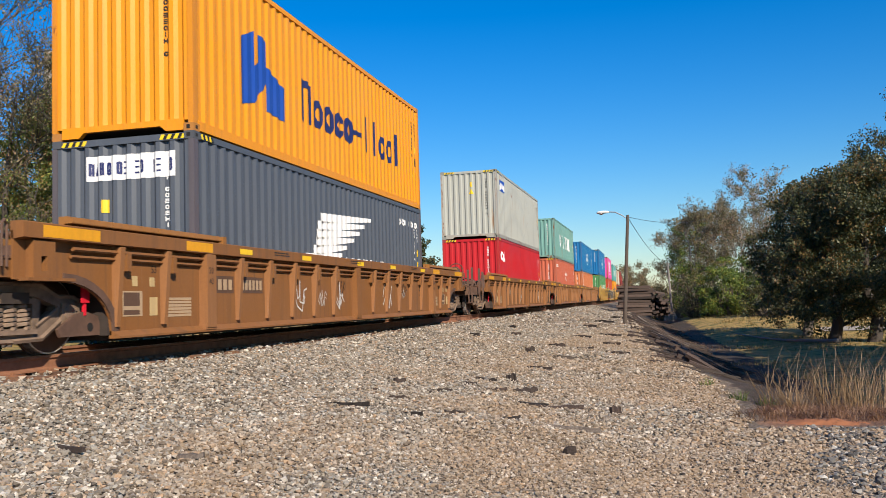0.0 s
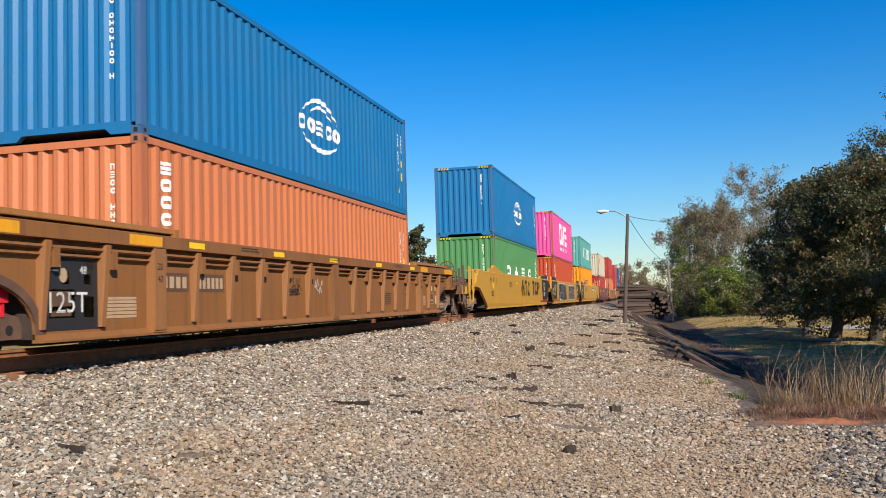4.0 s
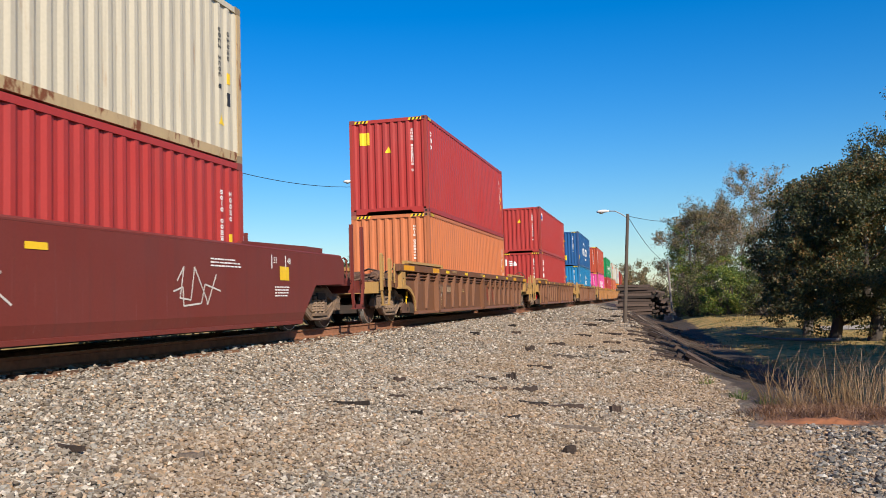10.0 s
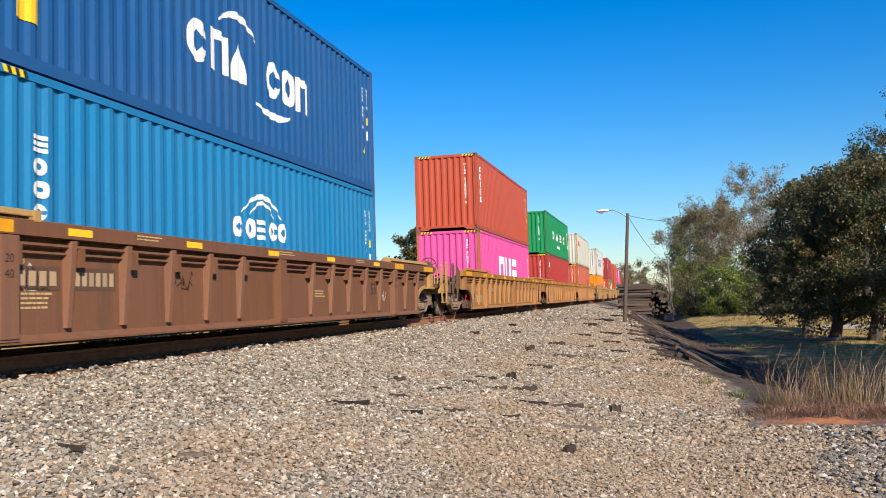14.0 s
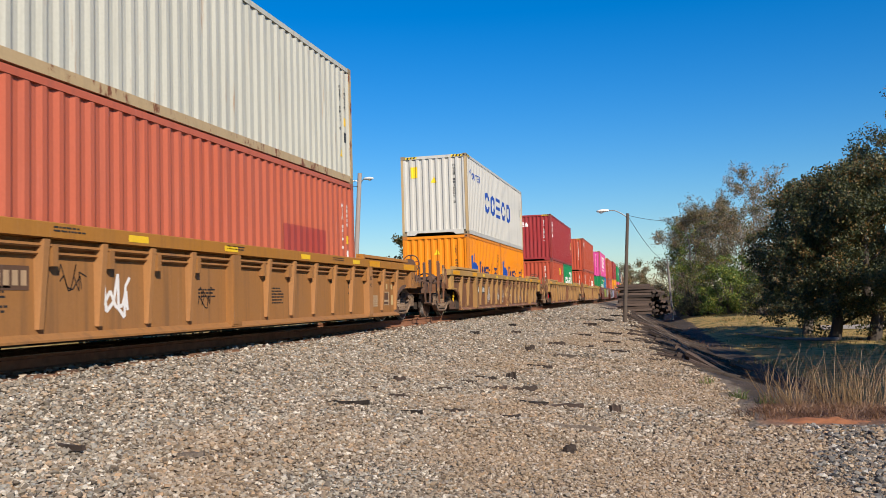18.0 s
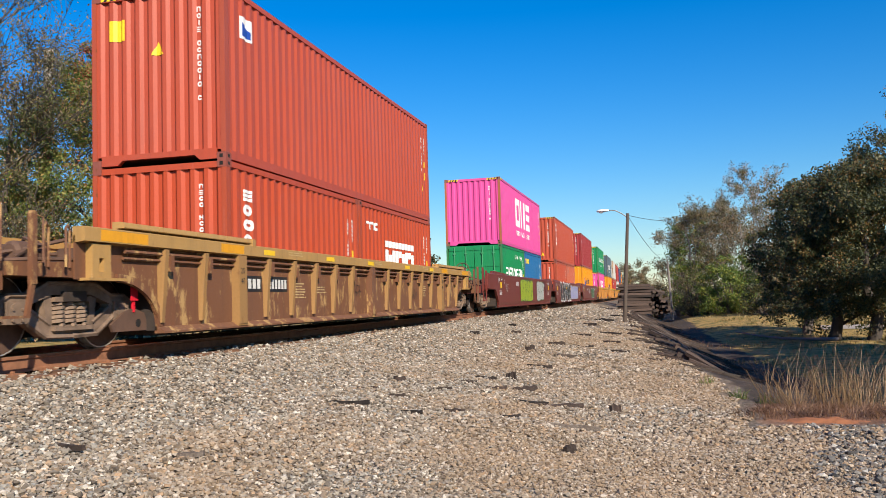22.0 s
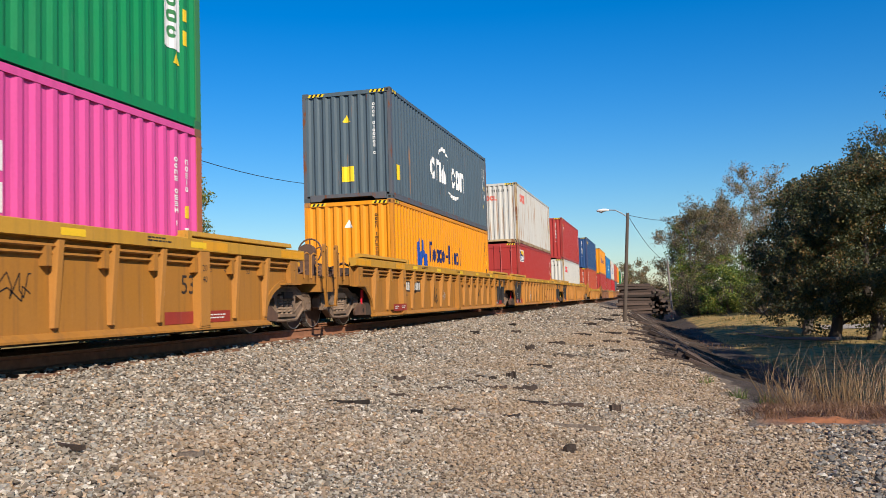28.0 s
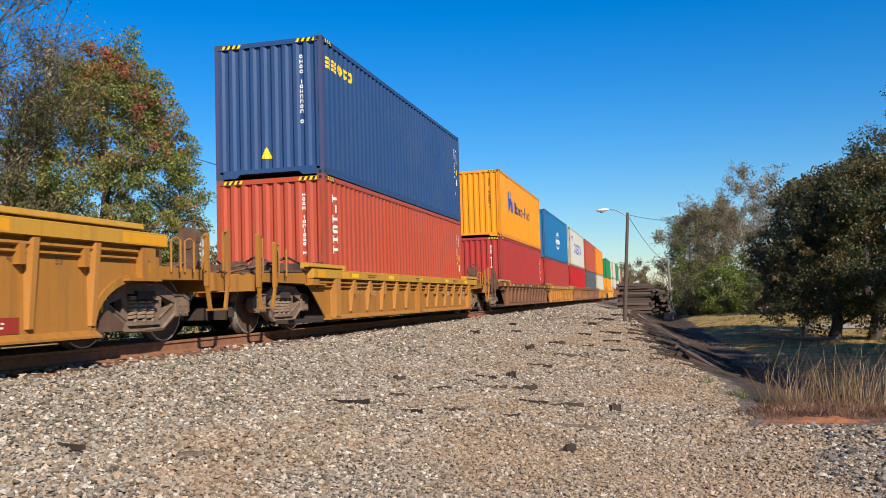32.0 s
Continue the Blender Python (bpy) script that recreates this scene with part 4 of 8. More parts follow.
def well_car(name, style, rgb, y0, front, rear, label, trim=None, dirt=(0.35, 0.45), tall=False, gap=7.5):
    """One unit. front, rear: True for a coupled end with its own truck, False for an end that shares a truck.
    The unit that has a sharing rear end carries the shared truck."""
    car = rides(thing(name, label, "well car", "well cars of the train"), y0)
    car["reach"] = y0
    worn = 14 <= len(CARS) <= 16
    creamy = 8 <= len(CARS) <= 10 or worn
    golden = rgb in (OCHRE, MUSTARD)
    pale = tuple(min(1.0, c * 1.12 + 0.01) for c in rgb)
    if style == "smooth":
        body = paint(rgb, *dirt)
    elif worn:
        body = paint(rgb, 0.8, 0.5, 0.55, (0.42, 0.265, 0.105), 0.08, 0.9)
    else:
        body = paint(rgb, 0.55, 0.75, 0.55, tuple(c * 0.72 for c in rgb) if golden else (0.26, 0.125, 0.045), 0.22, 0.4)
    trim_m = paint(trim, 0.5 if worn else 0.3, 0.5, 0.55, tuple(c * 0.8 for c in rgb), 0.12, 0.8) if trim else body
    chord_m = trim_m if worn or golden or rgb == TAN else body
    end_m = body if worn else trim_m if creamy else body if golden or style == "smooth" else STEEL_BROWN
    extra = (-0.3 if golden and rear and style == "ribbed" else 0.0) if style != "ribbed" or golden else 0.8 if creamy and not worn else 0.4
    E = 2 * YC + extra
    car["span"] = E
    S = shared_meshes()
    short = style == "short"
    M = ribbed_meshes(style, extra, golden) if style != "smooth" else smooth_meshes("mustard" if rgb == MUSTARD else "maroon", front, rear)
    ribs = [y for y in RIBS if not short or y > -0.5]
    inset = 1.75 if short else -0.62 if style == "smooth" and rgb == MUSTARD else 0.0
    for s in ("near", "far"):
        place("side_plate", M["plate_" + s], body, car)
        place("top_chord", M["chord_" + s], chord_m, car)
        place("bottom_sill", M["sill_" + s], body, car)
        for k in (0, 1):
            place("end_chord_cap" if style != "smooth" else "end_fairing", M[f"cap_{s}_{k}"], paint(tuple(0.6 * a + 0.4 * b for a, b in zip(rgb, trim)), 0.4, 0.5, 0.55, rgb, 0.12, 0.8) if rgb == BROWN_TAN else trim_m, car)
            if style != "smooth":
                place("end_post", M[f"endpost_{s}_{k}"], trim_m if creamy else body, car)
                if not short:
                    place("wheel_opening_rim", M[f"rim_{s}_{k}"], end_m, car)
        if style != "smooth":
            place("side_pipe", M["pipe_" + s], body, car)
    if style != "smooth":
        rib_m = paint(tuple(0.4 * a + 0.6 * b for a, b in zip(rgb, trim)), 0.6, 0.5, 0.55, rgb, 0.12, 0.8) if worn else paint(pale, 0.5, 0.4, 0.55, rgb, 0.2, 0.6)
        for y in ribs + [E - y for y in ribs]:
            wide = abs(abs(y - E / 2) - (E / 2 - 0.05)) < 0.01
            for sx in (1, -1):
                place("wide_rib" if wide else "side_rib", M["wide" if wide else "rib"], BLACK if rgb == OCHRE and (y < -0.9 and not front or y > E + 0.9 and not rear) else rib_m, car, m=pose(0, y, 0) @ Matrix.Diagonal((sx, 1, 1, 1)))
        place("wide_rib", M["wide"], body, car, m=pose(0, E / 2, 0))
        for i, y in enumerate(ribs + [E - y for y in ribs]):
            place("gusset", M["gusset"], body, car, m=pose(0, y + (0.17 if i < len(ribs) else -0.17), 0))
    elif rgb == MUSTARD:
        for k, on in ((0, front), (1, rear)):
            if not on:
                place("dark_end_panel", M[f"dark_{k}"], BLACK, car)
                place("dark_fairing", M[f"dark_fairing_{k}"], BLACK, car)
                place("red_stripe", M[f"red_{k}"], paint((0.45, 0.03, 0.02), 0.2, 0.3), car)
    if style == "ribbed":
        for k in (0, 1):
            b = place("jacking_bracket", M[f"bracket_{k}"], STEEL_BROWN, car)
            place("casting_hole", M[f"bracket_hole_{k}"], HOLE, b)
            place("bright_plate", M[f"flag_{k}"], SCARLET if len(CARS) % 3 != 2 or len(CARS) in (2, 11) else YELLOW, car, "small bright plate inside the wheel opening")
    place("well_floor", S["floor"], STEEL_DARK, car)
    for k, full in ((0, front), (1, rear)):
        shift = inset if short or full else 0.0
        m = pose(0, shift, 0) if k == 0 else pose(0, extra, 0) @ FLIP @ pose(0, shift, 0)
        # grime and the shade of the wheel opening in one dark colour
        place("well_bulkhead", S["bulkhead"], STEEL_DARK, car, "grimy bulkhead, coloured dark for the shade behind the wheel opening", m)
        place("end_deck", S["deck" if full else "short_deck"], body, car, m=m if full or not short else m @ pose(0, 1.0, 0))
        if full:
            place("end_beam", S["end_sill"], end_m, car, m=m)
            if not short:
                place("coupler", S["coupler"], STEEL_DUSTY, car, m=m)
            for sx in (1, -1):
                q = m @ Matrix.Diagonal((sx, 1, 1, 1))
                if tall and k == 1:
                    place("tall_ladder", S["tall_ladder"], end_m, car, m=q)
                else:
                    for e in (0, 1):
                        post = place("ladder_post", S[f"ladder_post_{e}"], end_m, car, m=q)
                        if (sx == 1) == (k == 0):
                            place("grab_iron", S[f"grab_iron_{e}"], end_m, post)
                    for z in (0.44,):
                        if (sx == 1) == (k == 0):
                            place("ladder_step", S["ladder_step"], end_m, car, m=q @ pose(0, 0, z))
                if (sx == 1) == (k == 0):
                    place("grab_rail", S["grab"], end_m, car, m=q)
            if k == 1 and style != "smooth":
                place("brake_housing", S["brake_box"], STEEL_BROWN, car, m=m)
                place("brake_wheel", S["brake_wheel"], STEEL_BROWN, car, m=m)
            place("brake_valve", S["valves"], STEEL_BROWN, car, m=m)
            place("air_hose", S["hose"], RUBBER, car, m=m)
            if style == "smooth" and rgb == MUSTARD:
                place("top_railing", S["railing"], body, car, m=pose(0, 0, 0) if k == 0 else FLIP @ Matrix.Diagonal((-1, 1, 1, 1)))
            truck(car, (-3.47 if rgb != MUSTARD or short else -3.7) + inset if k == 0 else E + (3.5 if rgb != MUSTARD or short else 3.72) - inset, STEEL_DUSTY, y0)
        elif k == 1:
            truck(car, 2 * YC + gap / 2, STEEL_DUSTY, y0)
            if tall:
                place("tall_ladder", S["tall_ladder"], trim_m, car, m=m @ pose(0, 1.75, 0))
    return car


# ---------------- the train ----------------
FLOOR = 0.235
STD, HIGH = 2.591, 2.896
BROWN, CREAM, OCHRE, MUSTARD = (0.160, 0.069, 0.034), (0.38, 0.225, 0.075), (0.345, 0.15, 0.024), (0.47, 0.25, 0.030)
BROWN_TAN, TAN = (0.215, 0.090, 0.027), (0.29, 0.134, 0.042)
MAROON = (0.150, 0.029, 0.022)
ORANGE, GOLD = (0.70, 0.225, 0.006), (0.70, 0.265, 0.008)
GREY, SILVER, CREAMW, WHITEC = (0.075, 0.088, 0.11), (0.36, 0.37, 0.33), (0.48, 0.44, 0.345), (0.50, 0.495, 0.46)
RED, BRICK, SALMON, PEACH, OXIDE, WINE, CRIMSON = (0.34, 0.034, 0.030), (0.39, 0.066, 0.032), (0.43, 0.105, 0.056), (0.48, 0.155, 0.062), (0.40, 0.060, 0.022), (0.28, 0.028, 0.030), (0.42, 0.012, 0.018)
STONEW, FADED, COBALT, SLATE = (0.46, 0.46, 0.40), (0.016, 0.125, 0.30), (0.012, 0.080, 0.23), (0.072, 0.105, 0.13)
TEAL, AQUA, BLUE, NAVYC, DEEP, GREEN, EMERALD, PINK = (0.15, 0.31, 0.27), (0.085, 0.31, 0.285), (0.007, 0.135, 0.33), (0.022, 0.062, 0.17), (0.010, 0.165, 0.36), (0.07, 0.22, 0.08), (0.005, 0.205, 0.068), (0.62, 0.075, 0.28)

DOORS = {(17, 0), (19, 0), (22, 0)}
# y of the container's front at the start, car style, car colour, trim, coupled front, coupled rear, upper and lower loads
TRAIN = [
    (11.25, "ribbed", BROWN_TAN, OCHRE, 1, 1, [(GOLD, HIGH, 40)], [(GREY, HIGH, 40)]),
    (35.32, "ribbed", BROWN_TAN, OCHRE, 1, 0, [(SILVER, HIGH, 40)], [(CRIMSON, HIGH, 40)]),
    (55.20, "ribbed", BROWN_TAN, OCHRE, 0, 0, [(TEAL, STD, 40)], [(SALMON, HIGH, 40)]),
    (75.10, "ribbed", BROWN_TAN, OCHRE, 0, 1, [(BLUE, STD, 40)], [(PEACH, STD, 40)]),
    (99.50, "smooth", MUSTARD, None, 1, 0, [(BLUE, HIGH, 40)], [(GREEN, HIGH, 40)]),
    (119.35, "smooth", MUSTARD, None, 0, 0, [(PINK, HIGH, 40)], [(OXIDE, HIGH, 40)]),
    (139.15, "smooth", MUSTARD, None, 0, 1, [(AQUA, STD, 40)], [(GOLD, HIGH, 40)]),
    (163.47, "smooth", MAROON, None, 1, 1, [(CREAMW, STD, 40)], [(RED, STD, 40)]),
    (187.25, "ribbed", BROWN, CREAM, 1, 1, [(RED, HIGH, 40)], [(PEACH, HIGH, 40)]),
    (211.45, "ribbed", BROWN, CREAM, 1, 1, [(RED, STD, 40)], [(RED, HIGH, 40)]),
    (235.32, "ribbed", BROWN, CREAM, 1, 1, [(COBALT, HIGH, 40)], [(DEEP, HIGH, 40)]),
    (259.45, "ribbed", TAN, OCHRE, 1, 0, [(BRICK, HIGH, 40)], [(PINK, HIGH, 40)]),
    (279.30, "ribbed", TAN, OCHRE, 0, 0, [(EMERALD, STD, 40)], [(RED, HIGH, 40)]),
    (299.00, "ribbed", TAN, OCHRE, 0, 1, [(STONEW, STD, 40)], [(SALMON, HIGH, 40)]),
    (322.80, "ribbed", BROWN, CREAM, 1, 1, [(WHITEC, HIGH, 40)], [(ORANGE, STD, 20), (ORANGE, STD, 20)]),
    (346.73, "ribbed", BROWN, CREAM, 1, 1, [(WINE, HIGH, 40)], [(BRICK, STD, 20), (EMERALD, STD, 20)]),
    (370.60, "ribbed", BROWN, CREAM, 1, 1, [(BRICK, HIGH, 40)], [(OXIDE, STD, 20), (OXIDE, STD, 20)]),
    (394.38, "smooth", MAROON, None, 1, 0, [(PINK, HIGH, 40)], [(EMERALD, STD, 20), (FADED, STD, 20)]),
    (413.98, "smooth", MAROON, None, 0, 0, [(BRICK, HIGH, 40)], [(BRICK, STD, 20), (SALMON, STD, 20)]),
    (433.57, "smooth", MAROON, None, 0, 1, [(WINE, HIGH, 40)], [(GOLD, HIGH, 40)]),
    (455.40, "ribbed", OCHRE, MUSTARD, 1, 1, [(EMERALD, HIGH, 40)], [(PINK, HIGH, 40)]),
    (476.98, "ribbed", OCHRE, MUSTARD, 1, 0, [(SLATE, HIGH, 40)], [(GOLD, HIGH, 40)]),
    (496.52, "ribbed", OCHRE, MUSTARD, 0, 0, [(WHITEC, HIGH, 40)], [(RED, HIGH, 40)]),
    (516.07, "ribbed", OCHRE, MUSTARD, 0, 1, [(RED, HIGH, 40)], [(WHITEC, HIGH, 40)]),
    (537.56, "short", OCHRE, MUSTARD, 1, 1, [(NAVYC, HIGH, 40)], [(BRICK, HIGH, 40)]),
    (557.25, "short", BROWN, CREAM, 1, 0, [(GOLD, HIGH, 40)], [(RED, HIGH, 40)]),
    (571.90, "short", OCHRE, CREAM, 0, 0, [(BLUE, HIGH, 40)], [(RED, STD, 40)]),
    (586.50, "short", BROWN_TAN, CREAM, 0, 0, [(WHITEC, HIGH, 40)], [(CRIMSON, STD, 40)]),
    (601.10, "short", BROWN, CREAM, 0, 0, [(BRICK, HIGH, 40)], [(GREY, STD, 40)]),
    (615.70, "short", OCHRE, MUSTARD, 0, 1, [(ORANGE, HIGH, 40)], [(WHITEC, STD, 40)]),
    (637.50, "short", MUSTARD, MUSTARD, 1, 1, [(EMERALD, STD, 40)], [(GOLD, STD, 40)]),
    (659.00, "ribbed", BROWN, CREAM, 1, 0, [(WHITEC, STD, 40)], [(WHITEC, HIGH, 40)]),
    (678.70, "ribbed", BROWN, CREAM, 0, 0, [(EMERALD, HIGH, 40)], [(WHITEC, HIGH, 40)]),
    (698.40, "ribbed", BROWN, CREAM, 0, 1, [(WHITEC, HIGH, 40)], [(RED, HIGH, 40)]),
    (722.40, "ribbed", BROWN, CREAM, 1, 1, [(RED, HIGH, 40)], [(RED, HIGH, 40)]),
]
for i, (y0, style, rgb, trim, f, r, up, low) in enumerate(TRAIN):
    CARS.append(well_car("well_car", style, rgb, y0, bool(f), bool(r), "well car", trim, tall=style == "smooth", gap=(TRAIN[i + 1][0] if i + 1 < len(TRAIN) else y0 + 24.0) - y0 - 12.192))
    z = FLOOR
    for loads, row in ((low, LOWER), (up, UPPER)):
        made, y = [], y0
        for c, h, feet in loads:
            length = 12.192 if feet == 40 else 6.058
            pale = c in (WHITEC, CREAMW, SILVER, STONEW)
            worn = (pale and i != 14) or i in (22,)
            made.append(container("shipping_container", c, h, y, z, length, "steel container", 0.6 if i == 22 and pale else 0.45 if worn else (0.40 if c in (TEAL, SLATE) else 0.3 if c == FADED else 0.24 if c in (GREY, PEACH) else 0.14), 0.7 if c in (TEAL, SLATE, FADED) else 0.45 if pale else 0.4,
                                  (0.42, 0.31, 0.17) if c in (WHITEC, CREAMW, STONEW) else (0.34, 0.11, 0.045) if c == PINK else None, "front" if (i, len(made)) in DOORS and row is LOWER else False))
            y += length + 0.076
        row.append(made)
        z += loads[0][1]


# ---------------- loose stone ----------------
def stones(name, spots, label, material, seed):
    """Crushed stones as one mesh: uneven eight-sided chips, turned at random. spots: x, y, size."""
    rng = np.random.default_rng(seed)
    k = len(spots)
    base = np.array([(1, 0, 0), (-1, 0, 0), (0, 1, 0), (0, -1, 0), (0, 0, 1), (0, 0, -1)], float) * 0.62
    pts = base[None] * rng.uniform(0.75, 1.1, (k, 6, 1)) + rng.uniform(-0.17, 0.17, (k, 6, 3))
    q = rng.normal(size=(k, 4))
    q /= np.linalg.norm(q, axis=1)[:, None]
    w, x, y, z = q.T
    rot = np.stack([1 - 2 * (y * y + z * z), 2 * (x * y - z * w), 2 * (x * z + y * w), 2 * (x * y + z * w), 1 - 2 * (x * x + z * z), 2 * (y * z - x * w),
                    2 * (x * z - y * w), 2 * (y * z + x * w), 1 - 2 * (x * x + y * y)], 1).reshape(k, 3, 3)
    pts = np.einsum("kij,kvj->kvi", rot, pts)
    pts *= np.array([1.15, 1.05, 0.8])
    pts = pts * spots[:, 2][:, None, None]
    zz = np.array([ground_z(a, b) for a, b in spots[:, :2]])
    lift = rng.uniform(-0.25, 0.62, k) * spots[:, 2]
    pts += np.stack([spots[:, 0], spots[:, 1], zz + lift], 1)[:, None, :]
    tri = np.array([(0, 2, 4), (2, 1, 4), (1, 3, 4), (3, 0, 4), (2, 0, 5), (1, 2, 5), (3, 1, 5), (0, 3, 5)])
    faces = (tri[None] + 6 * np.arange(k)[:, None, None]).reshape(-1)
    me = bpy.data.meshes.new(name)
    me.vertices.add(6 * k)
    me.vertices.foreach_set("co", pts.reshape(-1))
    me.loops.add(24 * k)
    me.loops.foreach_set("vertex_index", faces)
    me.polygons.add(8 * k)
    me.polygons.foreach_set("loop_start", np.arange(0, 24 * k, 3))
    me.update(calc_edges=True)
    me.polygons.foreach_set("use_smooth", [False] * (8 * k))
    me.materials.append(None)
    return tagged(place(name, me, material), label, "gravel", kind="stuff")


def strew(rng, x0, x1, y0, y1, per_m2, small, large, keep):
    k = int((x1 - x0) * (y1 - y0) * per_m2)
    x, y = rng.uniform(x0, x1, k), rng.uniform(y0, y1, k)
    s = small + (large - small) * rng.random(k) ** 2.2
    ok = np.array([keep(a, b) for a, b in zip(x, y)])
    return np.stack([x, y, s], 1)[ok]


def strip_keep(x, y):
    left = -0.93 * y - 0.4
    return x - TRACK_X > 1.42 + 0.16 * noise.noise(Vector((x * 2, y * 1.7, 9.0))) and x < bank_x(y) + 0.15 + 0.9 * max(0.0, noise.noise(Vector((x * 1.1, y * 0.9, 4.0)))) and x > left and x < 0.26 * y + 0.6 and not (y > 10.2 + 0.5 * noise.noise(Vector((x * 1.3, y, 2.0))) and x > 0.85 + 0.3 * noise.noise(Vector((x, y * 1.5, 7.0))))


rg = np.random.default_rng(11)
near = strew(rg, -6.6, 3.0, 3.6, 9.0, 2100, 0.019, 0.050, strip_keep)
near[:, 2] *= np.where(near[:, 0] > -2.0 + 0.5 * np.sin(near[:, 1] * 1.7), 0.78, 1.0)
fine = strew(rg, -2.4, 3.0, 3.6, 9.0, 1300, 0.014, 0.026, strip_keep)
mid = strew(rg, -6.6, 2.5, 9.0, 16.0, 1250, 0.022, 0.052, strip_keep)
far = strew(rg, -6.6, 1.5, 16.0, 34.0, 420, 0.032, 0.065, strip_keep)
stones("ballast_stones", np.concatenate([near, fine, mid, far]), "grey and tan crushed ballast stones strewn beside the track", STONE, 3)
farther = strew(rg, -10.0, -1.0, 34.0, 80.0, 40, 0.06, 0.12, lambda x, y: x - track_x(y) > 1.3 and x < bank_x(y) + 0.3)
stones("far_ballast_stones", farther, "ballast stones along the far track", STONE, 5)
between = strew(rg, -9.2, -6.5, 6.0, 40.0, 120, 0.035, 0.08, lambda x, y: abs(x - track_x(y)) < 1.4)
stones("track_ballast", between, "dusty ballast between the timber ties", STONE, 6)
GREY_STONE, hn, hl, hp = nodes_of("grey_granite_chips")
hcol = ramp(hn, hl, hn.new("ShaderNodeNewGeometry").outputs["Random Per Island"], [(0.0, (0.03, 0.028, 0.026)), (0.35, (0.095, 0.09, 0.084)), (0.6, (0.18, 0.17, 0.155)), (0.8, (0.13, 0.10, 0.075)), (0.92, (0.30, 0.285, 0.255)), (1.0, (0.50, 0.475, 0.435))])
hco = hn.new("ShaderNodeTexCoord").outputs["Object"]
hl.new(mixed(hn, hl, 0.4, hcol, noise_node(hn, hl, hco, 70.0, 3), "OVERLAY"), hp.inputs["Base Color"])
hp.inputs["Roughness"].default_value = 0.8
heap = strew(rg, 0.6, 4.6, 5.0, 11.0, 1000, 0.022, 0.056, lambda x, y: x > 0.95 + 0.10 * (y - 5.0) + 0.1 * math.sin(3 * y) + 0.16 * max(0, 7.5 - y) and y < 10.2 and x < 0.3 * y + 0.6)
stones("granite_heap", heap, "darker grey granite chips spread at the edge of the strip", GREY_STONE, 7)

# ---------------- trees and brush ----------------
def leaf_mesh(name, clumps, per, size, seed, droop=0.2, slim=0.55):
    """Many small leaf blades round clump centres (x, y, z, radius)."""
    rng = np.random.default_rng(seed)
    c = np.repeat(np.array(clumps, float), per, axis=0)
    k = len(c)
    d = rng.normal(size=(k, 3))
    d /= np.linalg.norm(d, axis=1)[:, None]
    pos = c[:, :3] + d * (c[:, 3] * rng.random(k) ** 0.42)[:, None] * np.array([1, 1, 0.8])
    a = rng.normal(size=(k, 3))
    a[:, 2] -= droop
    a /= np.linalg.norm(a, axis=1)[:, None]
    b = np.cross(a, rng.normal(size=(k, 3)))
    b /= np.linalg.norm(b, axis=1)[:, None]
    s = size * rng.uniform(0.6, 1.35, k)[:, None]
    quad = np.stack([pos - a * s * 0.5, pos + b * s * slim * 0.5, pos + a * s * 0.5, pos - b * s * slim * 0.5], 1)
    me = bpy.data.meshes.new(name)
    me.vertices.add(4 * k)
    me.vertices.foreach_set("co", quad.reshape(-1))
    me.loops.add(4 * k)
    me.loops.foreach_set("vertex_index", np.arange(4 * k))
    me.polygons.add(k)
    me.polygons.foreach_set("loop_start", np.arange(0, 4 * k, 4))
    me.update(calc_edges=True)
    me.materials.append(None)
    return me


def limbs(rnd, base, height, spread, levels, trunk_r, lean=(0, 0), first=0.28, count=9):
    """Branches of a tree as point chains with radii, and the places of their ends."""
    chains, ends = [], []

    def grow(p, way, length, r, level):
        pts, q, w = [p.copy()], p.copy(), way.normalized()
        k = 4
        for i in range(k):
            w = (w + Vector((rnd.uniform(-1, 1), rnd.uniform(-1, 1), rnd.uniform(-0.4, 0.8))) * 0.22).normalized()
            q = q + w * length / k
            pts.append(q.copy())
            if level < levels and i >= 1:
                for _ in range(2 if level == 1 else 1 + (rnd.random() < 0.5)):
                    side = (w + Vector((rnd.uniform(-1, 1), rnd.uniform(-1, 1), rnd.uniform(-0.3, 0.6))) * 1.0).normalized()
                    grow(q, side, length * rnd.uniform(0.42, 0.68), r * 0.5, level + 1)
        chains.append((pts, [r * (1 - 0.72 * i / k) for i in range(k + 1)]))
        ends.append((q, level))
        ends.append((pts[2], level))
    top = base + Vector((lean[0], lean[1], height))
    trunk = [base + (top - base) * f + Vector((rnd.uniform(-1, 1), rnd.uniform(-1, 1), 0)) * 0.03 * height * (0 < f < 1) for f in (0, 0.15, 0.35, 0.55, 0.75, 0.93)]
    chains.append((trunk, [trunk_r * f for f in (1.25, 1.0, 0.85, 0.62, 0.4, 0.15)]))
    for i in range(count):
        f = first + (0.92 - first) * i / (count - 1)
        j = min(4, int(f / 0.2))
        p = trunk[j].lerp(trunk[j + 1], 0.5)
        p.z = base.z + f * height
        a = i * 2.4 + rnd.uniform(-0.4, 0.4)
        wide = spread * (1.05 - 0.62 * abs(f - 0.45) ** 1.0 * 1.4)
        grow(p, Vector((math.cos(a), math.sin(a), 0.35 + 0.5 * f)), wide, trunk_r * 0.42 * (1.2 - f), 1)
    return chains, ends


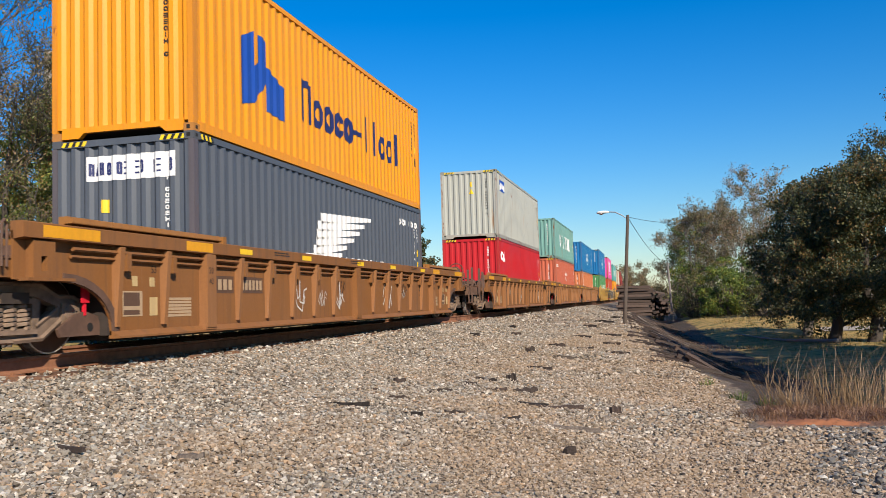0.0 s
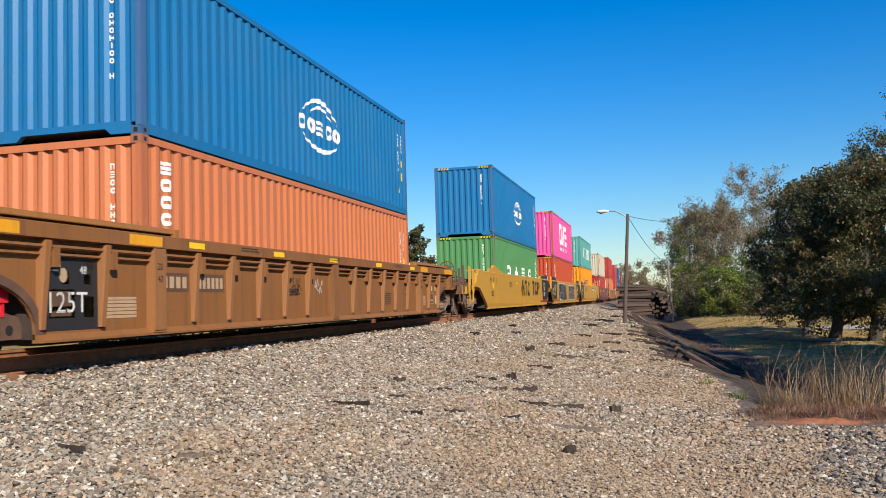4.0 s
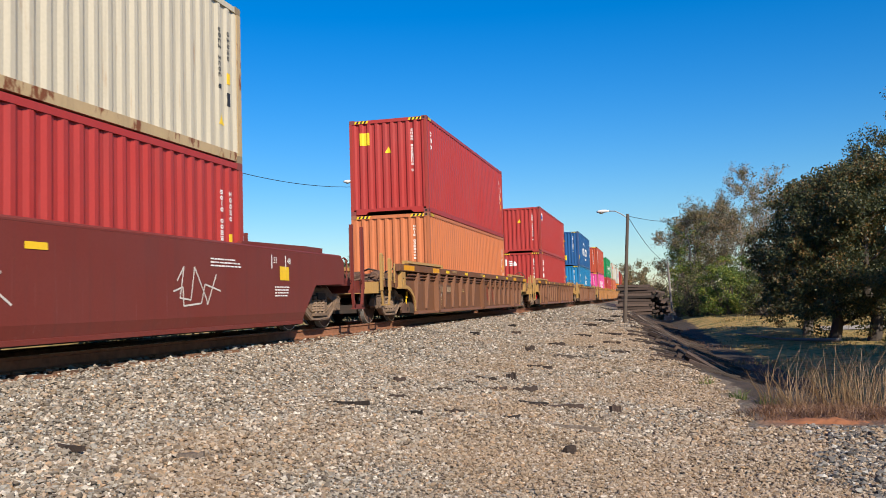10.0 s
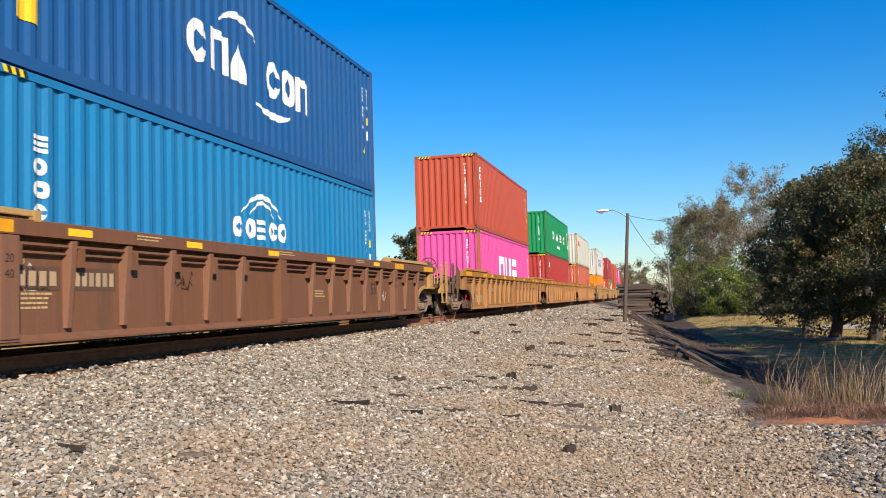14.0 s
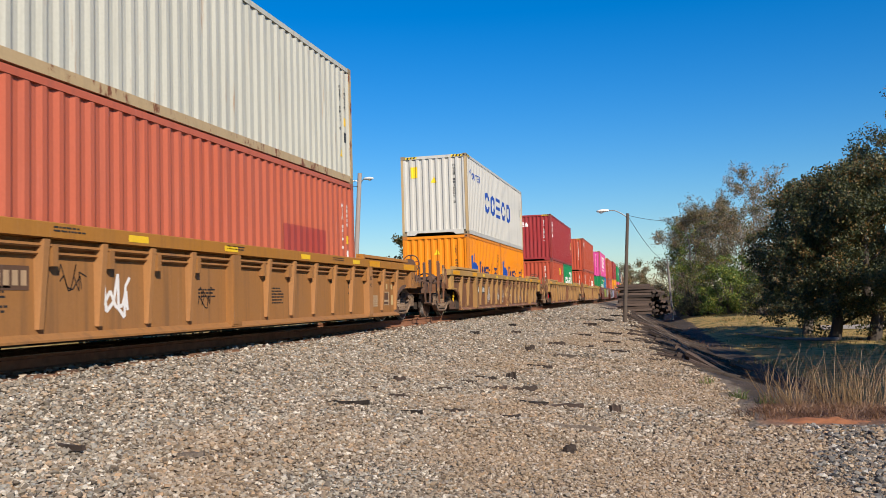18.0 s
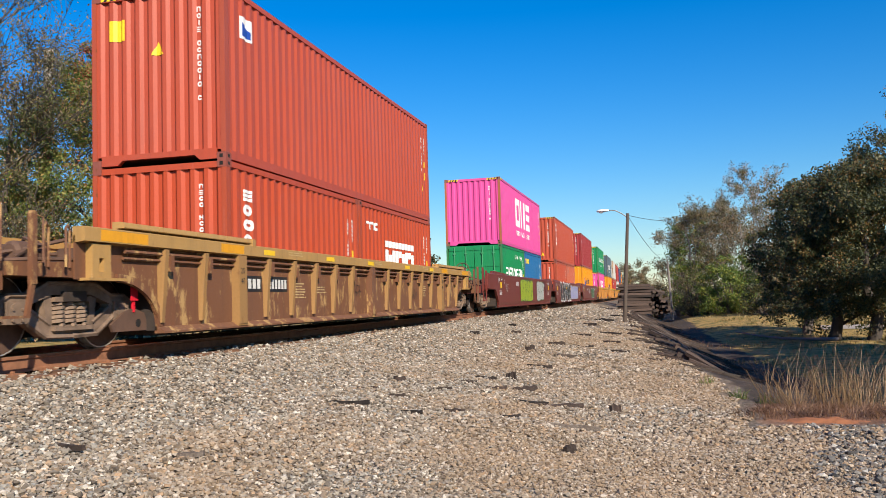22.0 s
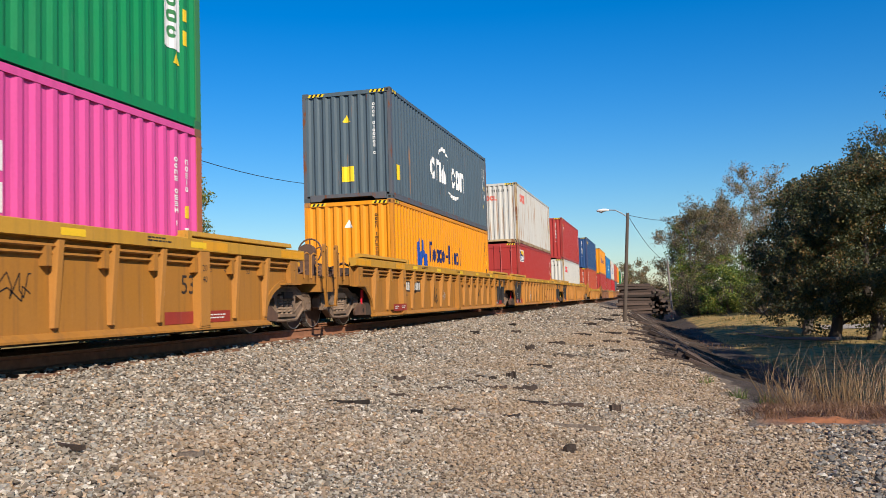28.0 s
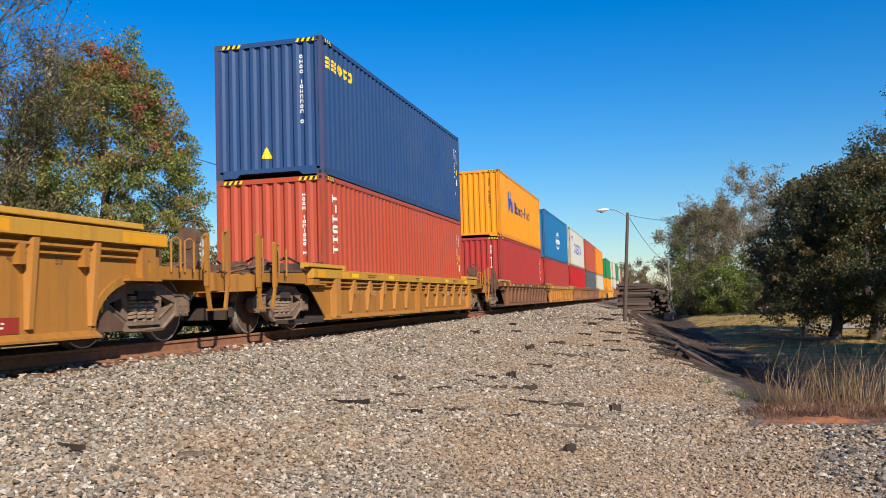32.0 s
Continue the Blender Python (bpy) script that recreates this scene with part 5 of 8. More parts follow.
def tree(name, x, y, height, spread, leaf, label, seed, per=70, size=0.16, levels=2, trunk_r=0.2, clump=0.62, lean=(0, 0), first=0.25, keep=1.0, count=10, low=None, body=0, lump=0.45, squash=1.0, reach=1.0, bark=None, twig=None):
    rnd = random.Random(seed)
    base = Vector((x, y, ground_z(x, y) - 0.08))
    t = thing(name, label, "tree", m=Matrix.Translation(base))
    chains, ends = limbs(rnd, Vector((0, 0, 0)), height, spread * reach, levels, trunk_r, lean, first, count)
    for i, (pts, radii) in enumerate(chains):
        if i == 0 or len(pts) == 6:
            bm = bmesh.new()
            tube(bm, pts, radii, 8)
            part("trunk", bm, bark or BARK, t)
    bm = bmesh.new()
    for pts, radii in chains:
        if len(pts) != 6:
            tube(bm, pts, [max(twig or (0.008 if per > 35 else 0.016), r) for r in radii], 4 if levels < 4 else 3)
    part("branchwork", bm, bark or BARK, t, smooth_faces=True)
    if leaf is not None:
        spots = [(p.x, p.y, p.z, clump * rnd.uniform(0.6, 1.25)) for p, lv in ends if rnd.random() < keep and (low is None or p.z > low)]
        mid, half = (first * 0.75 + 1.0) / 2 * height, (1.0 - first * 0.75) / 2 * height
        for _ in range(body):
            d = Vector((rnd.gauss(0, 1), rnd.gauss(0, 1), rnd.gauss(0, 1))).normalized()
            r = (0.62 + 0.38 * math.sqrt(rnd.random())) * (1 + lump * noise.noise(d * 2.1 + Vector((seed * 1.7, 0, 0))))
            taper = 1.0 - 0.30 * max(0.0, d.z) * squash
            spots.append((lean[0] * 0.5 + d.x * r * spread * taper, lean[1] * 0.5 + d.y * r * spread * taper, mid + d.z * r * half, clump * rnd.uniform(0.5, 1.0)))
        place("crown", leaf_mesh("crown", spots, per, size, seed), leaf, t)
    return t


def bush(name, x, y, wide, deep, high, leaf, label, seed, clumps=60, per=90, size=0.14, clump=0.5):
    rnd = random.Random(seed)
    base = Vector((x, y, ground_z(x, y) - 0.05))
    t = thing(name, label, "bush", m=Matrix.Translation(base))
    bm = bmesh.new()
    spots = []
    for i in range(clumps):
        a, r = rnd.uniform(0, 2 * math.pi), math.sqrt(rnd.random())
        h = high * rnd.uniform(0.08, 1.0) * (1.0 - 0.45 * r ** 2)
        p = Vector((math.cos(a) * r * wide, math.sin(a) * r * deep, h))
        spots.append((*p, clump * rnd.uniform(0.6, 1.3)))
        tube(bm, [Vector((p.x * 0.4, p.y * 0.4, 0)), Vector((p.x * 0.75, p.y * 0.75, h * 0.55)), p], [0.05, 0.03, 0.01], 4)
    part("brushwood", bm, BARK, t)
    place("foliage", leaf_mesh("foliage", spots, per, size, seed), leaf, t)
    return t


# behind the train
PALE_TWIG = wood("pale_grey_twigs", (0.46, 0.39, 0.33), (0.25, 0.21, 0.175))
autumn = tree("autumn_tree", -22.5, 31.0, 12.3, 4.1, LEAF_AUTUMN, "broad tree with green leaves turning red in autumn", 21, per=150, size=0.115, clump=0.58, keep=0.35, trunk_r=0.24, first=0.06, count=12, body=900, lump=0.12, squash=0.75, reach=0.55)
rr = random.Random(77)
red = []
for _ in range(80):
    a = rr.uniform(0.05, 1.75)
    red.append((0.1 + 3.6 * math.cos(a) * rr.uniform(0.7, 1.0), rr.uniform(-2.2, 0.8), 6.6 + 5.4 * math.sin(a) * rr.uniform(0.85, 1.0), rr.uniform(0.18, 0.42)))
place("red_crown", leaf_mesh("red_crown", red, 34, 0.11, 78), LEAF_RED, autumn, "leaves turned red")
tree("bare_tree", -25.6, 26.0, 13.4, 4.4, LEAF_DRAB, "nearly bare tree with grey twigs and few leaves", 22, per=9, size=0.10, clump=0.6, keep=0.4, levels=4, trunk_r=0.2, first=0.16, count=11, low=2.0, twig=0.011)
tree("bare_tree", -24.2, 27.5, 10.2, 2.9, LEAF_DRAB, "nearly bare tree with grey twigs and few leaves", 26, per=10, size=0.10, clump=0.6, keep=0.5, levels=4, trunk_r=0.16, first=0.2, count=9, low=1.5, twig=0.011)
tree("bare_tree", -31.5, 33.0, 12.0, 4.2, LEAF_DRAB, "nearly bare tree with grey twigs and few leaves", 23, per=40, size=0.17, clump=0.9, levels=2, trunk_r=0.2, first=0.15, count=10)
bush("thicket", -28.0, 29.0, 3.6, 3.0, 6.0, LEAF_DRAB, "dense olive thicket under the trees", 24, 100, 110, 0.17, 0.7)
tree("pine_tree", -31.5, 108.0, 10.6, 2.2, LEAF_DARK, "small dark green pine in the distance", 25, per=40, size=0.34, clump=0.6, first=0.1, count=12, body=60, squash=2.6)
for i, (x, y, h, s) in enumerate(((-75, 150, 8.5, 6), (-62, 165, 9, 6), (-90, 140, 9, 6), (-48, 178, 8.5, 5))):
    tree("distant_tree", x, y, h, s, LEAF_DRAB, "distant grey-brown tree beyond the track", 30 + i, per=40, size=0.5, clump=1.3, levels=1, count=8)
# beyond the tie stack
for i, (x, y, h, s) in enumerate(((-6.5, 190, 7.0, 3.6), (0.5, 205, 6.4, 3.4), (-11, 215, 6, 4), (5, 180, 7, 4))):
    tree("distant_tree", x, y, h, s, LEAF_DRAB, "distant grey-brown tree at the end of the strip", 40 + i, per=22, size=0.3, clump=0.9, levels=2, count=9, keep=0.8)
# the vine-covered thicket
tree("bare_tree", 4.6, 90.0, 9.6, 3.4, LEAF_DRAB, "grey bare-limbed tree with thinning olive leaves", 51, per=8, size=0.16, clump=0.6, levels=4, count=9, keep=0.35, first=0.3, trunk_r=0.16, bark=PALE_TWIG, twig=0.014)
tree("bare_tree", 2.2, 83.0, 8.6, 2.5, LEAF_DRAB, "grey bare-limbed tree with thinning olive leaves", 52, per=8, size=0.15, clump=0.5, levels=4, count=9, keep=0.35, trunk_r=0.14, bark=PALE_TWIG, twig=0.014)
tree("bare_tree", 6.6, 80.0, 8.4, 2.6, LEAF_DRAB, "grey bare-limbed tree with thinning olive leaves", 59, per=8, size=0.15, clump=0.5, levels=4, count=9, keep=0.3, trunk_r=0.16, bark=PALE_TWIG, twig=0.015)
tree("olive_tree", 5.7, 92.0, 9.0, 2.9, LEAF_DRAB, "dense olive-brown tree behind the ditch", 53, per=36, size=0.17, clump=0.6, levels=3, count=10, trunk_r=0.2, first=0.12, keep=0.4, body=26, bark=PALE_TWIG, twig=0.014)
tree("olive_tree", 2.6, 88.0, 8.4, 2.3, LEAF_GREEN, "vine-hung tree with yellow-green leaves behind the ditch", 54, per=64, size=0.17, clump=0.55, levels=2, count=10, trunk_r=0.2, first=0.12, body=40, bark=PALE_TWIG)
tree("tan_tree", 10.2, 104.0, 14.4, 3.7, LEAF_DRAB, "tall thin tree with pale tan leaves", 55, per=20, size=0.19, clump=0.62, levels=3, count=10, keep=0.55, first=0.42, trunk_r=0.2, low=7.5, bark=PALE_TWIG, twig=0.02)
bush("vine_thicket", 5.0, 72.0, 2.4, 2.4, 5.0, LEAF_GREEN, "sunlit green vines climbing over brush", 56, 130, 130, 0.15, 0.55)
bush("vine_thicket", 1.5, 82.0, 1.1, 1.3, 6.6, LEAF_GREEN, "yellow-green vines hanging from a bare trunk", 158, 90, 60, 0.15, 0.5)
bush("vine_thicket", 2.6, 76.0, 1.7, 2.0, 4.2, LEAF_DRAB, "olive brush tangled with bare stems", 57, 90, 60, 0.14, 0.5)
bush("vine_thicket", 7.4, 66.0, 1.8, 2.0, 3.8, LEAF_DARK, "dark green brush at the meadow's edge", 58, 60, 90, 0.16, 0.55)
bush("brown_brush", -0.55, 84.0, 0.9, 1.0, 3.7, LEAF_DRAB, "rusty brown brush beyond the tie stack", 157, 44, 60, 0.15, 0.45)
# the dark trees over the meadow
tree("dark_tree", 7.35, 50.0, 7.5, 2.6, LEAF_DARK, "dense dark green tree with low boughs", 61, per=110, size=0.15, clump=0.6, trunk_r=0.22, first=0.10, count=12, body=130)
tree("dark_tree", 7.55, 43.5, 7.2, 2.3, LEAF_DARK, "dense dark green tree with low boughs", 62, per=110, size=0.14, clump=0.58, trunk_r=0.24, first=0.10, count=12, body=130)
tree("dark_tree", 9.15, 43.0, 7.6, 2.5, LEAF_DARK, "dense dark green tree with low boughs", 63, per=110, size=0.14, clump=0.6, trunk_r=0.26, first=0.10, count=12, body=130)
tree("dark_tree", 14.0, 76.0, 10.5, 3.4, LEAF_DARK, "dense dark green tree with low boughs", 64, per=90, size=0.18, clump=0.7, trunk_r=0.22, first=0.12, count=12, body=90)
tree("dark_tree", 16.6, 64.0, 13.2, 4.0, LEAF_DARK, "tall dark green tree with russet leaves", 65, per=90, size=0.18, clump=0.75, trunk_r=0.28, first=0.15, count=13, body=100)
# this one stands unseen right of the view, added to shade the ditch
tree("dark_tree", 9.8, 23.0, 7.6, 3.0, LEAF_DARK, "dense dark green tree with low boughs", 67, per=80, size=0.2, clump=0.8, trunk_r=0.24, first=0.25, count=12, body=60)

# trees outside the view whose shade lies on the ditch and the meadow
for k, (x, y, h) in enumerate(((10.6, 15.0, 8.2), (10.4, 21.0, 8.4), (12.3, 28.4, 7.6), (13.4, 32.4, 8.2))):
    tree("dark_tree", x, y, h, 2.7, LEAF_DARK, "dense dark green tree with low boughs", 68 + k, per=60, size=0.26, clump=0.9, trunk_r=0.24, first=0.2, count=10, body=40)
# woods that close the place beyond the meadow
def woods(name, spots, leaf, label, seed):
    rnd = random.Random(seed)
    clumps = []
    for x, y, h, w in spots:
        for _ in range(26):
            f = rnd.random()
            clumps.append((x + rnd.uniform(-w, w) * (1 - 0.5 * f), y + rnd.uniform(-w, w), ground_z(x, y) + 0.3 + f * h, rnd.uniform(0.8, 1.7)))
    return tagged(place(name, leaf_mesh(name, clumps, 60, 0.5, seed), leaf), label, "woods", kind="stuff")


rw = random.Random(8)
woods("end_woods", [(rw.uniform(-45, 30), rw.uniform(215, 290), rw.uniform(4.0, 7.5), 4.0) for _ in range(26)], LEAF_DRAB, "distant woods at the end of the railway", 12)
woods("far_woods", [(rw.uniform(14, 95), rw.uniform(95, 150), rw.uniform(6, 10), 4.0) for _ in range(40)], LEAF_DRAB, "distant woods beyond the meadow", 9)
woods("left_woods", [(rw.uniform(-95, -36), rw.uniform(20, 120), rw.uniform(4.5, 7), 4.0) for _ in range(36)], LEAF_DRAB, "distant low woods behind the track", 10)

# ---------------- dry grass, weeds ----------------
def blades(name, tufts, material, label, seed, lo, hi, width=0.012, lean=0.5, category="grass"):
    """Bent grass blades as thin strips. tufts: x, y, radius, count."""
    rnd = random.Random(seed)
    verts, faces = [], []
    for x, y, r, count in tufts:
        for _ in range(count):
            a, d = rnd.uniform(0, 2 * math.pi), r * math.sqrt(rnd.random())
            px, py = x + d * math.cos(a), y + d * math.sin(a)
            h = rnd.uniform(lo, hi)
            b = rnd.uniform(0, 2 * math.pi) if rnd.random() < 0.4 else a + rnd.uniform(-0.6, 0.6)
            bend = lean * h * rnd.uniform(0.1, 1.0)
            p0 = Vector((px, py, ground_z(px, py) - 0.03))
            pts = [p0, p0 + Vector((math.cos(b) * bend * 0.25, math.sin(b) * bend * 0.25, h * 0.5)), p0 + Vector((math.cos(b) * bend, math.sin(b) * bend, h * 0.95 - 0.25 * bend))]
            w = Vector((-math.sin(b + 0.8), math.cos(b + 0.8), 0)) * width
            i = len(verts)
            for p, f in zip(pts, (1.0, 0.75, 0.15)):
                verts += [tuple(p - w * f), tuple(p + w * f)]
            faces += [(i, i + 1, i + 3, i + 2), (i + 2, i + 3, i + 5, i + 4)]
    return tagged(place(name, raw_mesh(name, verts, faces), material), label, category, kind="stuff")


blades("dry_grass", [(1.65, 12.5, 0.2, 60), (2.15, 12.6, 0.24, 95), (2.45, 12.5, 0.18, 80), (1.35, 12.7, 0.16, 28), (2.8, 12.8, 0.3, 80)], STRAW, "tall dry straw-coloured grass tufts above the ditch", 71, 0.4, 1.15, 0.0036, 1.5)
blades("dry_grass", [(1.6, 12.5, 0.28, 70), (2.3, 12.6, 0.4, 120)], STRAW, "long arching dry grass stems", 171, 0.3, 0.8, 0.0032, 2.2)
blades("dead_weeds", [(1.25 + 0.24 * i, 11.3 + 0.4 * (i % 3), 0.5, 420) for i in range(8)], DEAD, "low dead brown weeds round the grass tufts", 72, 0.04, 0.2, 0.005, 2.2)
MEADOW_BLADE = leaf_material("dry_meadow_grass", [(0.2, (0.07, 0.085, 0.02)), (0.45, (0.18, 0.14, 0.045)), (0.8, (0.36, 0.235, 0.095))], 0.25)
GRASS_BLADE = leaf_material("green_grass", [(0.2, (0.05, 0.09, 0.02)), (0.55, (0.10, 0.15, 0.035)), (0.8, (0.22, 0.19, 0.07))], 0.25)
blades("edge_weeds", [(0.98, 13.4, 0.14, 90), (0.62, 15.2, 0.12, 70), (1.3, 12.7, 0.15, 60)], GRASS_BLADE, "small green weeds at the edge of the gravel", 73, 0.05, 0.24, 0.006, 0.8)
rm = random.Random(74)
blades("meadow_grass", [(rm.uniform(3.0, 14.0), rm.uniform(26, 70), 1.2, 46) for _ in range(190)], MEADOW_BLADE, "rough meadow grass, green to tan", 75, 0.06, 0.26, 0.016, 0.8)
bank = [(rm.uniform(16, 24) if k < 26 else rm.uniform(24, 66), rm.random()) for k in range(80)]
blades("bank_weeds", [(bank_x(y) + 1.3 + 2.6 * f, y, 0.5, 30) for y, f in bank], DEAD, "dead weeds along the ditch bank", 76, 0.06, 0.3, 0.008, 1.2)

DARK_SCRAP = wood("dark_split_wood", (0.085, 0.055, 0.042), (0.022, 0.016, 0.013))
GREY_POLE = wood("pale_weathered_pole", (0.42, 0.38, 0.35), (0.25, 0.21, 0.19))

# ---------------- the stack of old ties ----------------
pile = thing("tie_stack", "tall stack of old dark railway ties", "timber stack")
bm = bmesh.new()
box(bm, -1.30, 1.30, -0.11, 0.11, 0.0, 0.185)
bmesh.ops.bevel(bm, geom=bm.edges[:], offset=0.012, segments=1)
old_tie = mesh_of("stacked_tie", bm)
rp = random.Random(4)
px, py = -2.35, 73.0
gz0 = ground_z(px, py)
for lay in range(11):
    n = 10 - lay // 2
    for k in range(n):
        yy = py + (k - n / 2) * 0.30 + rp.uniform(-0.05, 0.05) - (rp.uniform(0.0, 0.22) if k == 0 else 0.0)
        place("stacked_tie", old_tie, STACK_WOOD, pile, m=pose(px + rp.uniform(-0.24, 0.24), yy, gz0 - 0.05 + lay * 0.222 + rp.uniform(-0.02, 0.02), rp.uniform(-7, 7), rp.uniform(-1.6, 1.6), rp.uniform(-3, 3)))
# the heap beside it, whose ties show their ends
for lay in range(9):
    for k in range(5 - lay // 3):
        x = -0.92 + 0.29 * k + rp.uniform(-0.08, 0.08)
        y = 73.2 + rp.uniform(-0.5, 0.5)
        place("stacked_tie", old_tie, STACK_WOOD, pile, m=pose(x, y, gz0 - 0.05 + lay * 0.215 + rp.uniform(-0.05, 0.05), rp.uniform(-20, 20), rp.uniform(-5, 5), 90 + rp.uniform(-16, 16)))

# ties and split timber thrown down the bank
bm = bmesh.new()
box(bm, -1.2, 1.2, -0.1, 0.1, -0.07, 0.07)
for v in bm.verts:
    v.co.y *= 1 + 0.25 * math.sin(5 * v.co.x + v.co.z)
    v.co.x *= 1 + 0.1 * v.co.y
thrown = mesh_of("discarded_tie", bm)
for i in range(170):
    y = 20 + 50 * rp.random() ** 0.8
    x = bank_x(y) + 0.7 + 2.0 * rp.random()
    dz = (ground_z(x + 0.7, y) - ground_z(x - 0.7, y)) / 1.4
    tagged(place("discarded_tie", thrown, OLD_WOOD if i % 4 == 0 else STACK_WOOD, m=pose(x, y, ground_z(x, y) + 0.07, rp.uniform(-12, 12), -math.degrees(math.atan(dz)) + rp.uniform(-4, 4), rp.uniform(-34, 18)) @ Matrix.Diagonal((rp.uniform(0.3, 0.85), rp.uniform(0.25, 0.6), rp.uniform(0.35, 0.8), 1))),
           "split tie thrown down the ditch bank", "timber", "discarded ties")
for label, mat, count, seed in (("pale split splinters strewn down the ditch bank", OLD_WOOD, 260, 51), ("dark rotten splinters strewn down the ditch bank", STACK_WOOD, 420, 52)):
    rq = random.Random(seed)
    bm = bmesh.new()
    for _ in range(count):
        y = 17 + 54 * rq.random() ** 0.8
        x = bank_x(y) + 0.15 + 2.7 * rq.random()
        a, ln, w = radians(rq.uniform(-38, 20)), rq.uniform(0.25, 0.8), rq.uniform(0.015, 0.05)
        ends = [Vector((x + s * ln * math.cos(a), y + s * ln * math.sin(a), 0)) for s in (-1, 1)]
        for e in ends:
            e.z = ground_z(e.x, e.y) + 0.03 + rq.uniform(0, 0.08)
        tube(bm, ends, [w, w * rq.uniform(0.4, 0.9)], 4)
    tagged(part("bank_splinters", bm, mat), label, "wood splinters", kind="stuff")
fallen = [(3.9, 53.0), (4.9, 49.5), (5.7, 46.0), (6.6, 43.0), (7.4, 41.5)]
bm = bmesh.new()
tube(bm, [Vector((x, y, ground_z(x, y) + 0.10 + 0.05 * math.sin(7 * x))) for x, y in fallen], [0.03, 0.05, 0.07, 0.08, 0.09], 6)
tagged(part("fallen_branch", bm, GREY_POLE, smooth_faces=True), "pale fallen branch lying across the meadow", "branch")
bm = bmesh.new()
lane = [(x, 53.0 + 0.05 * x) for x in np.linspace(8.6, 40, 40)]
edges = [[bm.verts.new((x, y + w, ground_z(x, y + w) + 0.05)) for w in (-1.3, 1.3)] for x, y in lane]
for a, b in zip(edges, edges[1:]):
    bm.faces.new((a[0], b[0], b[1], a[1]))
tagged(part("farm_lane", bm, plain("pale_gravel_lane", (0.34, 0.30, 0.26), 0.95, 0, 30, 0.3)), "pale gravel lane behind the trees", "road", kind="structure")

# ---------------- wood scraps on the strip ----------------
def scrap(x, y, length, wide, turn, seed, mat, tall=0.05):
    rnd = random.Random(seed)
    bm = bmesh.new()
    k = 7
    rows = []
    for i in range(k):
        f = i / (k - 1)
        w = wide * (0.35 + 0.65 * math.sin(math.pi * min(0.92, max(0.12, f + rnd.uniform(-0.08, 0.08))))) * 0.5
        h = tall * rnd.uniform(0.55, 1.15)
        o = rnd.uniform(-0.2, 0.2) * wide
        rows.append([bm.verts.new(((f - 0.5) * length, o - w, -0.01)), bm.verts.new(((f - 0.5) * length, o - w * 0.7, h)), bm.verts.new(((f - 0.5) * length, o + w * 0.6, h * 0.9)), bm.verts.new(((f - 0.5) * length, o + w, -0.01))])
    for a, b in zip(rows, rows[1:]):
        for j in range(3):
            bm.faces.new((a[j], a[j + 1], b[j + 1], b[j]))
        bm.faces.new((a[3], a[0], b[0], b[3]))
    bm.faces.new(rows[0])
    bm.faces.new(list(reversed(rows[-1])))
    return tagged(part("wood_scrap", bm, mat, m=pose(x, y, ground_z(x, y) + 0.012, rnd.uniform(-5, 5), rnd.uniform(-4, 4), turn)), "dark splintered piece of old tie on the gravel", "wood scrap", "wood scraps")



for i, (x, y, length, wide, turn, tall) in enumerate((
        (-4.74, 6.05, 0.46, 0.07, -20, 0.05), (-3.61, 9.48, 0.52, 0.08, -6, 0.05), (-2.77, 9.22, 0.26, 0.06, -14, 0.04), (-2.39, 9.65, 0.24, 0.12, 8, 0.05),
        (-1.37, 11.11, 0.62, 0.14, 4, 0.05), (-1.72, 11.2, 0.4, 0.12, -8, 0.05), (-1.07, 9.29, 0.70, 0.09, -3, 0.045), (-0.66, 11.03, 0.14, 0.12, 10, 0.09), (-3.12, 20.11, 0.22, 0.16, 0, 0.12),
        (-2.46, 13.82, 0.16, 0.14, 20, 0.11), (-3.92, 12.44, 0.17, 0.14, 40, 0.09), (-2.85, 23.04, 0.45, 0.2, -10, 0.1), (-2.03, 12.54, 0.36, 0.13, 25, 0.07), (-5.08, 23.03, 0.3, 0.14, -30, 0.08),
        (-1.14, 22.04, 0.5, 0.14, -25, 0.07), (-2.81, 13.47, 0.36, 0.08, -12, 0.04), (-2.34, 16.17, 0.5, 0.10, -16, 0.05), (-3.37, 10.52, 0.22, 0.08, 30, 0.05),
        (-3.8, 6.29, 0.28, 0.10, 15, 0.03), (-2.42, 12.36, 0.3, 0.08, 10, 0.04), (-2.25, 19.66, 0.6, 0.12, -18, 0.06), (-3.11, 36.97, 0.6, 0.25, -20, 0.12), (-2.91, 12.7, 0.25, 0.07, 0, 0.04),
        (-2.18, 23.79, 0.5, 0.14, -15, 0.07), (-1.74, 9.7, 0.2, 0.09, 30, 0.06), (-0.91, 8.06, 0.12, 0.1, 60, 0.07), (-3.1, 11.73, 0.35, 0.07, -8, 0.03), (-3.96, 11.1, 0.28, 0.07, 22, 0.03),
        (-5.24, 29.74, 0.4, 0.16, -40, 0.09), (-4.6, 27.0, 0.3, 0.14, 20, 0.08), (-2.7, 28.5, 0.7, 0.16, -12, 0.08), (-1.9, 31.0, 0.8, 0.2, -24, 0.09), (-1.6, 26.2, 0.6, 0.14, -30, 0.07), (-3.0, 44.0, 1.0, 0.25, -20, 0.12), (-2.6, 52.0, 1.2, 0.25, -10, 0.14))):
    scrap(x, y, length, wide, turn, 100 + i, OLD_WOOD if i in (6, 18, 20) else DARK_SCRAP, tall)

